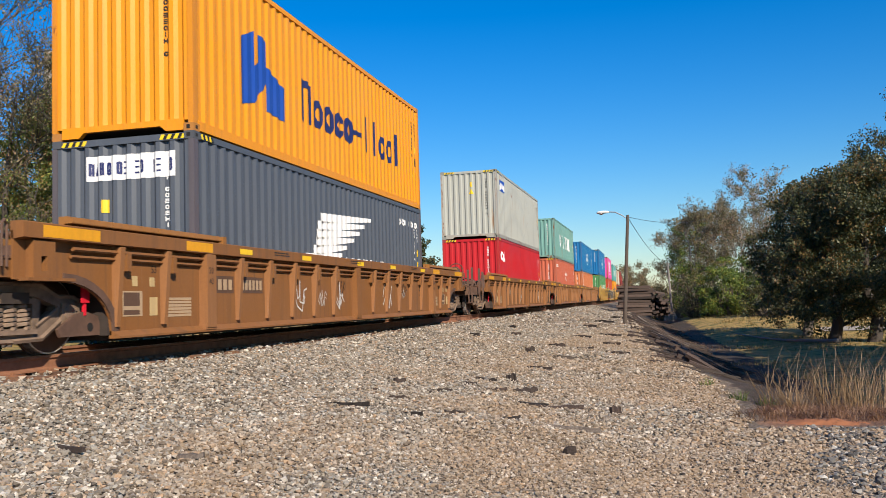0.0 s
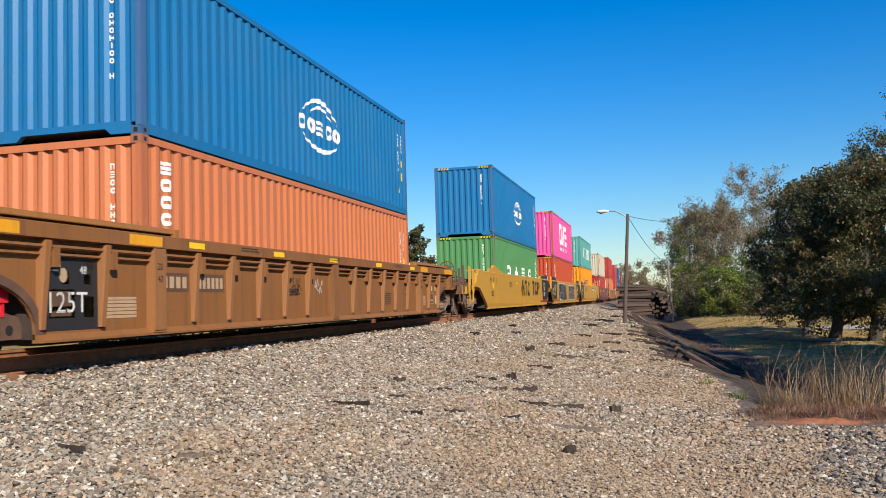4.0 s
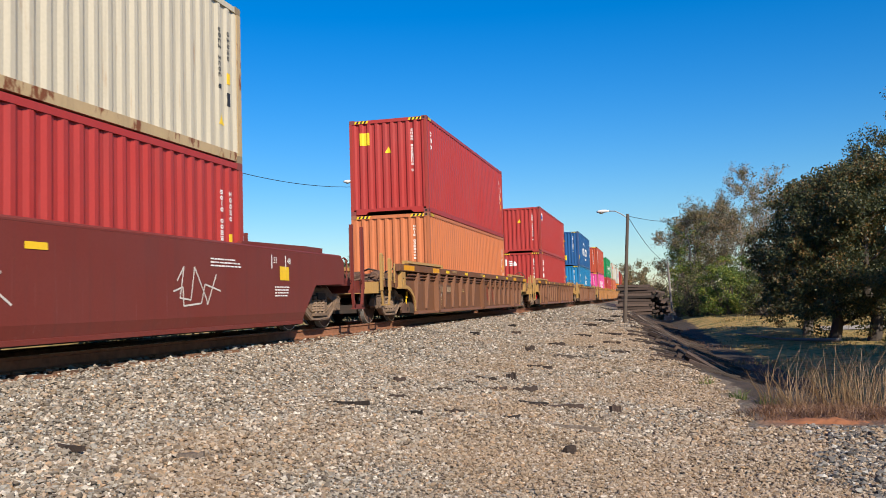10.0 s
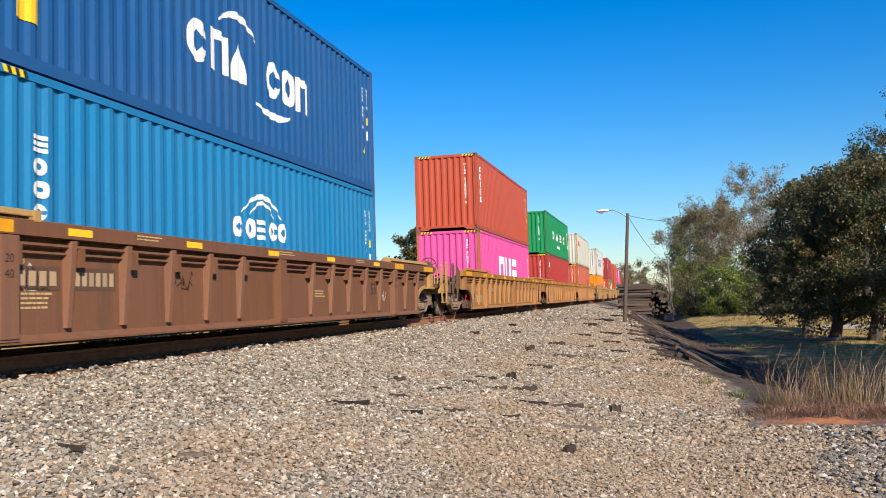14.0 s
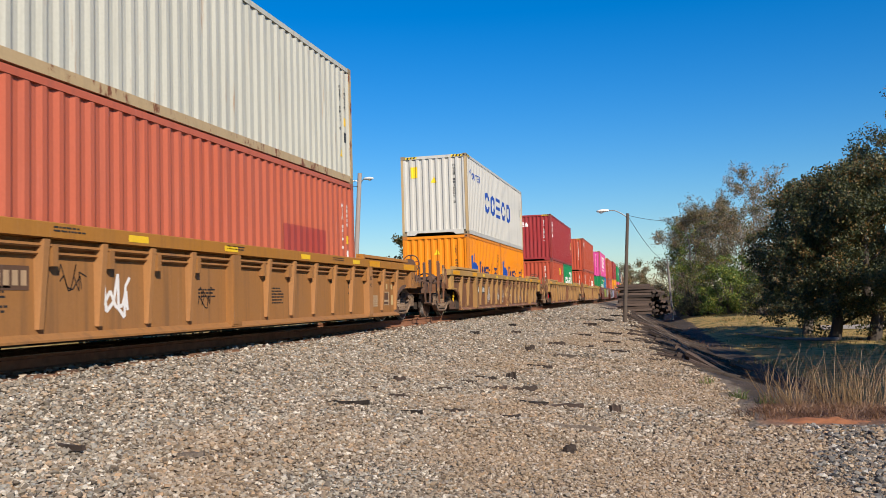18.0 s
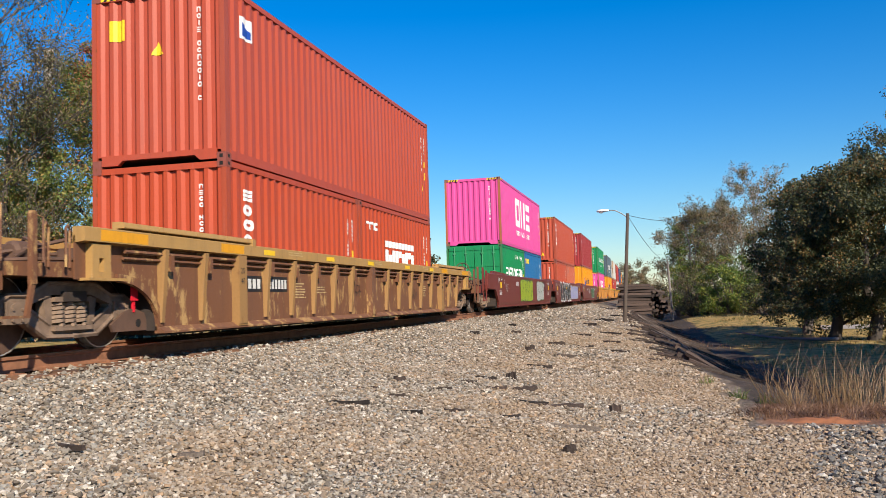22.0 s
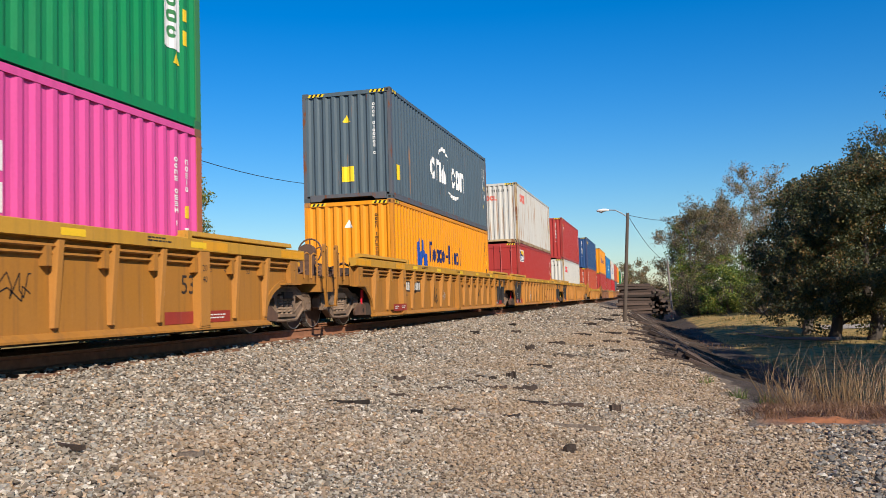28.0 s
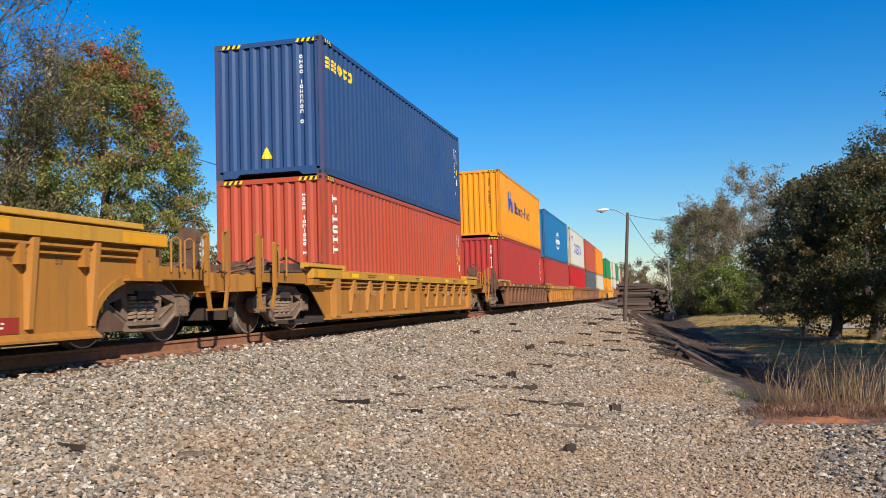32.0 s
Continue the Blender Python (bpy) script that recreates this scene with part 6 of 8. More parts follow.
# ---------------- red clay ----------------
CLAY = plain("red_clay", (0.33, 0.125, 0.05), 0.95, 0, 9, 0.35, 0.5)
bm = bmesh.new()
rc = random.Random(3)
rows = []
for j in range(9):
    rows.append([])
    for i in range(19):
        u, w = i / 9 - 1, j / 4 - 1
        x, y = 1.72 + 0.56 * u, 10.75 + 0.30 * w
        r = max(0.0, 1 - u * u - w * w)
        rows[-1].append(bm.verts.new((x, y, ground_z(x, y) - 0.02 + 0.08 * r ** 0.7 * (0.6 + 0.9 * noise.noise(Vector((x * 5, y * 5, 1))) + 0.35 * noise.noise(Vector((x * 17, y * 17, 1)))))))
for a, b in zip(rows, rows[1:]):
    for i in range(18):
        bm.faces.new((a[i], a[i + 1], b[i + 1], b[i]))
tagged(part("clay_mound", bm, CLAY, smooth_faces=True), "low mound of orange-red clay beside the gravel", "earth mound")

# ---------------- lamp poles and wires ----------------
METAL = plain("galvanised_metal", (0.45, 0.46, 0.47), 0.45, 0.7, 10, 0.2)
LAMP_WHITE = plain("lamp_housing_white", (0.72, 0.73, 0.72), 0.5, 0, 10, 0.12)
GLASS, gn, gl, gp = nodes_of("lamp_lens")
gp.inputs["Base Color"].default_value = (0.9, 0.9, 0.9, 1)
gp.inputs["Roughness"].default_value = 0.15
gp.inputs["Transmission Weight"].default_value = 0.7


def lamp_head(parent, at, way, scale=1.0):
    """A cobra-head luminaire whose arm comes from at and reaches along way."""
    w = Vector(way).normalized()
    s = Vector((-w.y, w.x, 0))
    bm = bmesh.new()
    rows = []
    for f, wd, up, dn in ((0.0, 0.05, 0.05, 0.05), (0.12, 0.11, 0.09, 0.06), (0.35, 0.17, 0.11, 0.08), (0.6, 0.16, 0.08, 0.08), (0.72, 0.08, 0.03, 0.06)):
        c = Vector(at) + w * f * scale
        rows.append([bm.verts.new(c + s * wd * scale * math.cos(a * math.pi / 5) + Vector((0, 0, scale * (up if math.sin(a * math.pi / 5) > 0 else dn) * math.sin(a * math.pi / 5)))) for a in range(10)])
    for a, b in zip(rows, rows[1:]):
        for i in range(10):
            bm.faces.new((a[i], a[(i + 1) % 10], b[(i + 1) % 10], b[i]))
    bm.faces.new(rows[0])
    bm.faces.new(list(reversed(rows[-1])))
    head = part("lamp_head", bm, LAMP_WHITE, parent, "white cobra-head lamp", smooth_faces=True)
    bm = bmesh.new()
    bmesh.ops.create_uvsphere(bm, u_segments=12, v_segments=8, radius=0.13 * scale)
    for v in bm.verts:
        v.co.z *= 0.6
        v.co += Vector(at) + w * 0.45 * scale + Vector((0, 0, -0.07 * scale))
    part("lamp_lens", bm, GLASS, head, smooth_faces=True)


pole = thing("street_lamp", "leaning wooden pole with a white cobra-head street lamp", "street lamp")
foot, top = Vector((-1.98, 43.2, ground_z(-1.98, 43.2) - 0.2)), Vector((-1.60, 43.2, 4.52))
bm = bmesh.new()
tube(bm, [foot, foot.lerp(top, 0.5), top], [0.105, 0.09, 0.07], 10)
part("pole", bm, POLE_WOOD, pole)
bm = bmesh.new()
tube(bm, [top + Vector((0, 0, -0.22)), top + Vector((-0.25, 0, -0.02)), top + Vector((-0.6, 0, 0.17)), top + Vector((-0.95, 0, 0.2))], 0.028, 6)
part("lamp_arm", bm, METAL, pole)
lamp_head(pole, top + Vector((-0.90, 0, 0.19)), (-1, 0.1, 0), 0.85)

post = thing("utility_pole", "thin grey utility pole beside the tie stack", "utility pole")
bm = bmesh.new()
tube(bm, [(0.60, 79.0, ground_z(0.6, 79.0) - 0.2), (0.36, 79.0, 3.45)], [0.10, 0.08], 8)
part("pole", bm, GREY_POLE, post)

lamp2 = thing("street_lamp", "pale pole with two street lamps behind the train", "street lamp")
top2 = Vector((-20.25, 56.3, 9.55))
bm = bmesh.new()
tube(bm, [Vector((-21.0, 56.3, -1.2)), top2], [0.20, 0.15], 10)
part("pole", bm, GREY_POLE, lamp2)
for sx, d in ((1, 0.0), (-1, 0.1)):
    at = top2 + Vector((sx * 0.35, -0.2, -0.45 - d))
    bm = bmesh.new()
    tube(bm, [top2 + Vector((0, 0, -0.75)), top2 + Vector((sx * 0.25, -0.1, -0.5)), at], 0.035, 6)
    part("lamp_arm", bm, METAL, lamp2)
    lamp_head(lamp2, at, (sx, -0.6 if sx < 0 else -0.15, 0), 1.05)

stub = thing("utility_pole", "pale weathered pole stub among the trees", "utility pole")
bm = bmesh.new()
tube(bm, [(-26.6, 32.1, -1.4), (-26.0, 32.1, 12.14)], [0.26, 0.2], 10)
part("pole", bm, GREY_POLE, stub)


def cable(name, a, b, sag, r, label):
    bm = bmesh.new()
    a, b = Vector(a), Vector(b)
    tube(bm, [a.lerp(b, k / 16) - Vector((0, 0, sag * 4 * (k / 16) * (1 - k / 16))) for k in range(17)], r, 5)
    return tagged(part(name, bm, RUBBER), label, "wire")


cable("overhead_wire", top + Vector((0, 0, -0.1)), (2.6, 55.0, 5.1), 0.25, 0.012, "thin black wire from the lamp pole to the trees")
cable("overhead_wire", top + Vector((0, 0, -0.12)), (0.36, 79.0, 3.4), 0.5, 0.014, "thin black wire between two poles")
cable("overhead_wire", (-26.0, 32.1, 9.9), top2 + Vector((-0.1, 0, -0.9)), 1.1, 0.02, "sagging black cable behind the train")

# rank weeds added beyond the track, in place of shade under the train
rb = random.Random(91)
brush = []
for _ in range(900):
    y = rb.uniform(2, 130)
    d = 2.5 + 3.2 * rb.random() ** 1.2
    brush.append((track_x(y) - d, y, ground_z(track_x(y) - d, y) + rb.uniform(0.05, 0.25 + 0.28 * d), rb.uniform(0.28, 0.48)))
tagged(place("trackside_weeds", leaf_mesh("trackside_weeds", brush, 46, 0.16, 92), LEAF_DARK), "dark weeds added beyond the track to darken the gaps under the train", "weeds", kind="stuff")
# ---------------- painted marks ----------------
def ring(u0, u1, z0, z1, th, cut=0.22, gap=None):
    """A block outline with rounded corners; gap: the heights between which its far stroke stands open."""
    if cut <= 0:
        return [rect(u0, u0 + th, z0, z1), rect(u1 - th, u1, z0, z1), rect(u0 + th, u1 - th, z1 - th, z1), rect(u0 + th, u1 - th, z0, z0 + th)]
    R = min(0.5, 1.9 * cut) * min(u1 - u0, z1 - z0)
    r = max(0.0, R - th * 0.8)

    def sag(u, a, b, rad):
        d = min(u - a, b - u)
        return 0.0 if d >= rad else rad - math.sqrt(max(0.0, rad * rad - (rad - d) ** 2))
    us = sorted({u0 + f * R for f in (0, 0.08, 0.3, 0.6, 1)} | {u1 - f * R for f in (0, 0.08, 0.3, 0.6, 1)} | {u0 + th, u1 - th})
    out = []
    for a, b in zip(us, us[1:]):
        if b - a < 1e-4:
            continue
        oa, ob = sag(a, u0, u1, R), sag(b, u0, u1, R)
        if b <= u0 + th + 1e-6:
            out.append((a, b, z0 + oa, z1 - oa, z0 + ob, z1 - ob))
        elif a >= u1 - th - 1e-6:
            if gap:
                out += [(a, b, z0 + oa, max(z0 + oa, gap[0]), z0 + ob, max(z0 + ob, gap[0])), (a, b, min(z1 - oa, gap[1]), z1 - oa, min(z1 - ob, gap[1]), z1 - ob)]
            else:
                out.append((a, b, z0 + oa, z1 - oa, z0 + ob, z1 - ob))
        else:
            ia, ib = sag(a, u0 + th, u1 - th, r), sag(b, u0 + th, u1 - th, r)
            out += [(a, b, z0 + oa, z0 + th + ia, z0 + ob, z0 + th + ib), (a, b, z1 - th - ia, z1 - oa, z1 - th - ib, z1 - ob)]
    return out


def glyph(u0, u1, z0, z1, th, style):
    """One plain sign of a lettered mark, as simple strokes."""
    mid = (z0 + z1) / 2
    if style == "o":
        return ring(u0, u1, z0, z1, th)
    if style == "i":
        w = min(th, u1 - u0) / 2
        return [rect((u0 + u1) / 2 - w, (u0 + u1) / 2 + w, z0, z1)]
    if style == "e":
        t = th * 0.8
        return [rect(u0, u1, z1 - t, z1), rect(u0, u1, mid - t / 2, mid + t / 2), rect(u0, u1, z0, z0 + t)]
    if style == "n":
        return [rect(u0, u0 + th, z0, z1), rect(u1 - th, u1, z0, z1 - 0.3 * th), rect(u0 + th, u1 - th, z1 - th, z1)]
    if style == "v":
        return [(u0, (u0 + u1) / 2, z0, z0 + th, z0, z1), ((u0 + u1) / 2, u1, z0, z1, z0, z0 + th)]
    if style == "c":
        return ring(u0, u1, z0, z1, th, 0.34, (z0 + 0.36 * (z1 - z0), z0 + 0.64 * (z1 - z0)))
    if style == "h":
        return [rect(u0, u0 + th, z0, z1), rect(u0 + th, u1 - th, mid - th / 2, mid + th / 2), rect(u1 - th, u1, z0, z1)]
    return [rect(u0, u1, z0, z1)]


def row_of(u0, u1, z0, z1, styles, th, gap=0.22, low=1.0):
    """A row of plain signs in the space of a word. A capital style stands full height, a small one is lower; '-' is a dash, '_' a space."""
    out, k = [], len(styles)
    w = (u1 - u0) / k
    for i, s in enumerate(styles):
        if s == "_":
            continue
        a, b = u0 + i * w, u0 + (i + 1 - gap) * w
        if s == "-":
            out.append(rect(a, b, z0 + 0.32 * (z1 - z0), z0 + 0.45 * (z1 - z0)))
        else:
            out += glyph(a, b, z0, z1 if s.isupper() else z0 + low * (z1 - z0), th, s.lower())
    return out


def ticks(u, z0, z1, wide, k, seed):
    """A column of small signs that runs down a wall."""
    rnd = random.Random(seed)
    out, h = [], (z1 - z0) / k
    for i in range(k):
        if i in (4, k - 2) and k > 7:
            continue
        a = z1 - (i + 1) * h + 0.22 * h
        w = wide * rnd.uniform(0.78, 1.0)
        out += glyph(u, u + w, a, a + 0.76 * h, min(w, h) * 0.27, rnd.choice("ooechni"))
    return out


def swoosh(u0, u1, z0, rise, th, up=1):
    k = 8
    f = lambda i: z0 + up * rise * (1 - (2 * i / k - 1) ** 2)
    t = lambda i: th * (0.25 + 0.75 * math.sin(math.pi * min(0.96, max(0.04, i / k))))
    return [(u0 + (u1 - u0) * i / k, u0 + (u1 - u0) * (i + 1) / k, f(i), f(i) + t(i), f(i + 1), f(i + 1) + t(i + 1)) for i in range(k)]


def wing_mark(u0, u1, z0, z1):
    """Feathers that fan out from one corner."""
    out = []
    for i in range(6):
        f = i / 5
        a = z0 + (z1 - z0) * (0.10 + 0.72 * f)
        e = u0 + (u1 - u0) * (0.45 + 0.55 * f)
        th = 0.11 * (z1 - z0)
        out.append((u0 + (u1 - u0) * 0.12 * f, e, a - 0.55 * (z1 - z0) * (0.3 + 0.1 * f), a - 0.55 * (z1 - z0) * (0.3 + 0.1 * f) + th * 1.6, a, a + th * 0.6))
    return out


TRI_MAT = paint((0.80, 0.56, 0.02), 0.0, 0.15)


def triangle(u, z, s):
    return [(u - s / 2, u, z, z + 0.01, z, z + s), (u, u + s / 2, z, z + s, z, z + 0.01)]


def flat_sheet(name, polys, x, material, parent, label=""):
    """Flat paint on a plate that faces +x: polygons of (y, z)."""
    verts, faces = [], []
    for poly in polys:
        faces.append(tuple(range(len(verts), len(verts) + len(poly))))
        verts += [(x, y, z) for y, z in poly]
    return place(name, raw_mesh(name, verts, faces), material, parent, label)


def layered_sheet(name, polys, material, parent):
    """Coats of paint laid over one another: (x, polygon of (y, z))."""
    verts, faces = [], []
    for x, poly in polys:
        faces.append(tuple(range(len(verts), len(verts) + len(poly))))
        verts += [(x, y, z) for y, z in poly]
    return place(name, raw_mesh(name, verts, faces), material, parent)


STRIPE_Y, STRIPE_K = {}, {}


def hazard(c):
    """Black and yellow warning stripes at the top corners of a high container."""
    length, H = c["case"]
    key = (length, H)
    if key not in STRIPE_Y:
        for store, ph in ((STRIPE_Y, 0), (STRIPE_K, 1)):
            verts, faces = [], []
            for x0 in (-1.06, 0.64):
                for i in range(7):
                    if i % 2 != ph:
                        continue
                    a = x0 + i * 0.06
                    k = len(verts)
                    verts += [(a, 0.0045, H - 0.105), (a + 0.06, 0.0045, H - 0.105), (a + 0.10, 0.0045, H - 0.03), (a + 0.04, 0.0045, H - 0.03)]
                    faces.append((k, k + 1, k + 2, k + 3))
            for i in range(6):
                if i % 2 != ph:
                    continue
                a = 0.24 + i * 0.06
                k = len(verts)
                verts += [(1.2165, a, H - 0.098), (1.2165, a + 0.06, H - 0.098), (1.2165, a + 0.03, H - 0.02), (1.2165, a - 0.03, H - 0.02)]
                faces.append((k, k + 1, k + 2, k + 3))
            store[key] = raw_mesh("warning_stripe", verts, faces)
    place("warning_stripe", STRIPE_Y[key], TRI_MAT, c, "yellow warning stripes")
    place("warning_stripe", STRIPE_K[key], BLACK, c, "black warning stripes")


def house_marks(c, ink, seed, end_column=True, tri=None, yellow=None, door=False):
    """Number columns, warning triangle and small plates that every container carries."""
    rnd = random.Random(seed)
    length, H = c["case"]
    if end_column and not door:
        on_wall(c, "number_column", ticks(0.70, H - 1.75 + rnd.uniform(-0.2, 0.2), H - 0.36, 0.09, 14, seed), ink, "end")
    on_wall(c, "number_column", ticks(length - 0.72, H - 1.5, H - 0.5, 0.09, 11, seed + 1), ink)
    on_wall(c, "type_mark", ticks(length - 0.44, H - 1.0, H - 0.5, 0.08, 5, seed + 2), ink)
    on_wall(c, "data_plate", [rect(length - 0.45, length - 0.36, H - 1.72, H - 1.5)], ink if rnd.random() < 0.6 else YELLOW)
    on_wall(c, "yellow_plate", [rect(length - 0.45, length - 0.34, H - 1.36, H - 1.18)], YELLOW)
    if tri is not None:
        on_wall(c, "warning_triangle", triangle(tri[0], tri[1], 0.2), TRI_MAT, "end")
    else:
        on_wall(c, "warning_triangle", triangle(length - 0.62, H - 2.05, 0.2), TRI_MAT)
    if yellow is not None:
        on_wall(c, "yellow_sticker", [rect(yellow[0], yellow[0] + 0.3, yellow[1], yellow[1] + 0.38)], YELLOW, "end")
    if H > 2.7:
        hazard(c)


def flag_word(c, u0, z0, s, logo, ink, text_u=(4.0, 10.4), text_z=(0.94, 1.77)):
    """A slanted two-part emblem with a word beside it."""
    on_wall(c, "emblem", [(u0, u0 + 0.42 * s, z0, z0 + 1.15 * s, z0 + 0.1 * s, z0 + 1.35 * s), (u0 + 0.42 * s, u0 + 0.62 * s, z0 + 0.1 * s, z0 + 0.75 * s, z0 + 0.30 * s, z0 + 0.85 * s),
                         (u0 + 0.62 * s, u0 + 0.92 * s, z0 + 0.30 * s, z0 + 1.35 * s, z0 + 0.55 * s, z0 + 1.30 * s), (u0 + 0.92 * s, u0 + 1.6 * s, z0 + 0.05 * s, z0 + 0.85 * s, z0 + 0.0, z0 + 0.62 * s)], logo, label="blue emblem")
    on_wall(c, "word_mark", row_of(text_u[0], text_u[1], text_z[0], text_z[1], "Nooco-IIooI", 0.14 * (text_z[1] - text_z[0]) / 0.8, 0.16, 0.68), ink, label="dark blue painted word")


def one_mark(c, z0=1.0, z1=2.4):
    h = (z1 - z0) / 1.4
    on_wall(c, "word_mark", ring(3.95, 5.15, z0, z1, 0.30, 0.0) + [rect(5.45, 5.85, z0, z1), rect(6.30, 6.75, z0, z1)] + [
        rect(7.05, 8.2, z1 - 0.32, z1), rect(7.05, 8.2, (z0 + z1) / 2 - 0.16, (z0 + z1) / 2 + 0.16), rect(7.05, 8.2, z0, z0 + 0.32)], WHITE, label="big white block mark")
    on_wall(c, "small_word", row_of(3.98, 8.2, z0 - 0.42, z0 - 0.2, "coein_nevoic_eieic", 0.05, 0.25), WHITE)


def ship_word(c, z0, z1):
    on_wall(c, "word_mark", row_of(3.08, 9.5, z0, z1, "chinv__ehiooino", 0.11, 0.24), WHITE, label="white painted words")


def globe(c, z0, ink):
    on_wall(c, "round_emblem", swoosh(5.35, 7.2, z0 + 0.75, 0.3, 0.10) + swoosh(5.7, 6.85, z0 + 0.75, 0.18, 0.07) + swoosh(5.35, 7.2, z0 + 0.28, 0.25, 0.10, -1) + row_of(5.15, 7.4, z0 + 0.38, z0 + 0.68, "coeco", 0.09, 0.2), ink, label="white round emblem")


def oo_word(c, z, ink=None):
    ink = ink or SCARLET
    on_wall(c, "word_mark", ring(1.03, 1.42, z, z + 0.42, 0.11, 0.3) + ring(1.40, 1.82, z, z + 0.42, 0.11, 0.3) + glyph(1.84, 2.2, z, z + 0.42, 0.11, "c") + [rect(2.24, 2.34, z, z + 0.42), rect(2.34, 2.5, z, z + 0.10)], ink, label="red painted mark")
    on_wall(c, "end_word", ring(-0.50, -0.30, z + 0.02, z + 0.25, 0.055, 0.3) + ring(-0.30, -0.10, z + 0.02, z + 0.25, 0.055, 0.3) + glyph(-0.09, 0.08, z + 0.02, z + 0.25, 0.055, "c") + [rect(0.09, 0.14, z + 0.02, z + 0.25), rect(0.14, 0.25, z + 0.02, z + 0.07)], ink, "end")
    on_wall(c, "number_row", row_of(-0.55, 0.88, z + 0.42, z + 0.54, "ooio_eoieio_o", 0.03, 0.5), BLACK, "end")


def tx_word(c, H):
    on_wall(c, "end_word", row_of(-0.95, -0.2, H - 0.73, H - 0.36, "Iev", 0.09, 0.15, 0.75), WHITE, "end", "white word on the end wall")
    on_wall(c, "upright_word", ticks(0.56, H - 1.55, H - 0.45, 0.36, 3, 77), WHITE)


def upright_word(c, z0, z1, k, ink=None, u=0.55, w=0.34):
    on_wall(c, "upright_word", ticks(u, z0, z1, w, k, 5 + k), ink or WHITE)


def spaced_word(c, z, box=True):
    for u, s in ((2.9, "o"), (4.9, "v"), (6.9, "e"), (8.92, "c")):
        on_wall(c, "sign", glyph(u, u + 0.84, z, z + 0.5, 0.16, s), WHITE)
    if box:
        on_wall(c, "white_panel", [rect(11.25, 11.68, z - 0.25, z + 0.88)], WHITE)
        on_wall(c, "panel_sign", ticks(11.34, z - 0.15, z + 0.78, 0.24, 4, 9), paint((0.05, 0.2, 0.07), 0.05, 0.2))
    on_wall(c, "small_word", row_of(4.9, 6.8, z - 0.50, z - 0.32, "vvv_ooe_ne", 0.05, 0.3), WHITE)


def gap_word(c, ink=None):
    ink = ink or WHITE
    on_wall(c, "word_mark", row_of(3.9, 8.4, 1.05, 1.72, "cnv_con", 0.16, 0.14), ink, label="white painted letters")
    on_wall(c, "swoosh", swoosh(4.8, 6.1, 1.88, 0.2, 0.13), ink)
    on_wall(c, "swoosh", swoosh(6.1, 7.5, 0.82, 0.16, 0.14, -1), ink)


def co_word(c):
    for i, s in enumerate("cceco"):
        u = 3.15 + i * 1.18
        on_wall(c, "sign", glyph(u, u + 0.92, 1.05, 1.87, 0.17, "o" if s == "o" else s), ROYAL)
    on_wall(c, "small_word", row_of(1.0, 2.5, 2.08, 2.32, "oinei", 0.05, 0.3), ROYAL)
    on_wall(c, "small_emblem", swoosh(0.5, 0.95, 2.1, 0.25, 0.06), ROYAL)


def yellow_word(c, z, u0=0.3, u1=1.85):
    on_wall(c, "word_mark", row_of(u0, u1, z, z + 0.24, "eeoco", 0.08, 0.12), YELLOW, label="yellow painted word")


COLOUR = {COBALT: "strong blue", SLATE: "blue-grey", STONEW: "greyish white", FADED: "faded blue", GOLD: "orange", ORANGE: "orange", GREY: "slate grey", SILVER: "pale grey", CREAMW: "cream", WHITEC: "white", RED: "dark red", BRICK: "brick red", SALMON: "salmon red", PEACH: "faded orange",
          OXIDE: "rust red", WINE: "maroon", CRIMSON: "bright red", TEAL: "grey-green", AQUA: "teal", BLUE: "blue", NAVYC: "navy blue", DEEP: "bright blue", GREEN: "green", EMERALD: "green", PINK: "magenta pink"}
DARK_INK = {STONEW, WHITEC, CREAMW, SILVER, GOLD, ORANGE}
for i, (y0, style, rgb, trim, f, r, up, low) in enumerate(TRAIN):
    for row, loads, where in ((UPPER, up, "stacked on top"), (LOWER, low, "set down in the well car")):
        for j, (c, (col, h, feet)) in enumerate(zip(row[i], loads)):
            c["label"] = f"{COLOUR[col]} corrugated steel {feet}-foot container, {where}"
            dark = col in DARK_INK
            if i < 26:
                house_marks(c, BLACK if dark else WHITE, 7 * i + 3 * j + (50 if row is UPPER else 0), not (col in (WHITEC, CREAMW, STONEW) and i != 14), None)

U, D = UPPER, LOWER
flag_word(U[0][0], 1.6, 0.75, 1.0, ROYAL, NAVY)
on_wall(D[0][0], "wing_emblem", wing_mark(4.4, 7.9, 1.15, 2.4), WHITE, label="white winged emblem")
on_wall(D[0][0], "word_mark", row_of(4.1, 8.9, 0.92, 1.28, "nnh_ioooeioe", 0.09, 0.2), WHITE)
on_wall(D[0][0], "number_row", row_of(10.2, 11.8, 2.32, 2.48, "oooo_oioio", 0.05, 0.2), WHITE)
on_wall(D[0][0], "number_panel", [rect(-0.62, 0.9, 2.24, 2.62)], WHITE, "end")
hdr = row_of(-0.58, 0.88, 2.32, 2.52, "nvho_oe_eo_ie_o", 0.035, 0.25)
on_wall(D[0][0], "number_row", hdr, NAVY, "end")
on_wall(D[0][0], "yellow_sticker", [rect(-0.36, -0.25, 1.75, 1.95)], YELLOW, "end")
on_wall(U[1][0], "blue_panel", [rect(0.72, 1.95, 2.06, 2.54)], ROYAL)
on_wall(U[1][0], "panel_sign", row_of(0.8, 1.9, 2.12, 2.46, "vov", 0.09, 0.2), WHITE)
on_wall(U[1][0], "yellow_sticker", [rect(0.05, 0.14, 2.2, 2.4)] + triangle(0.1, 1.9, 0.22), TRI_MAT, "end")
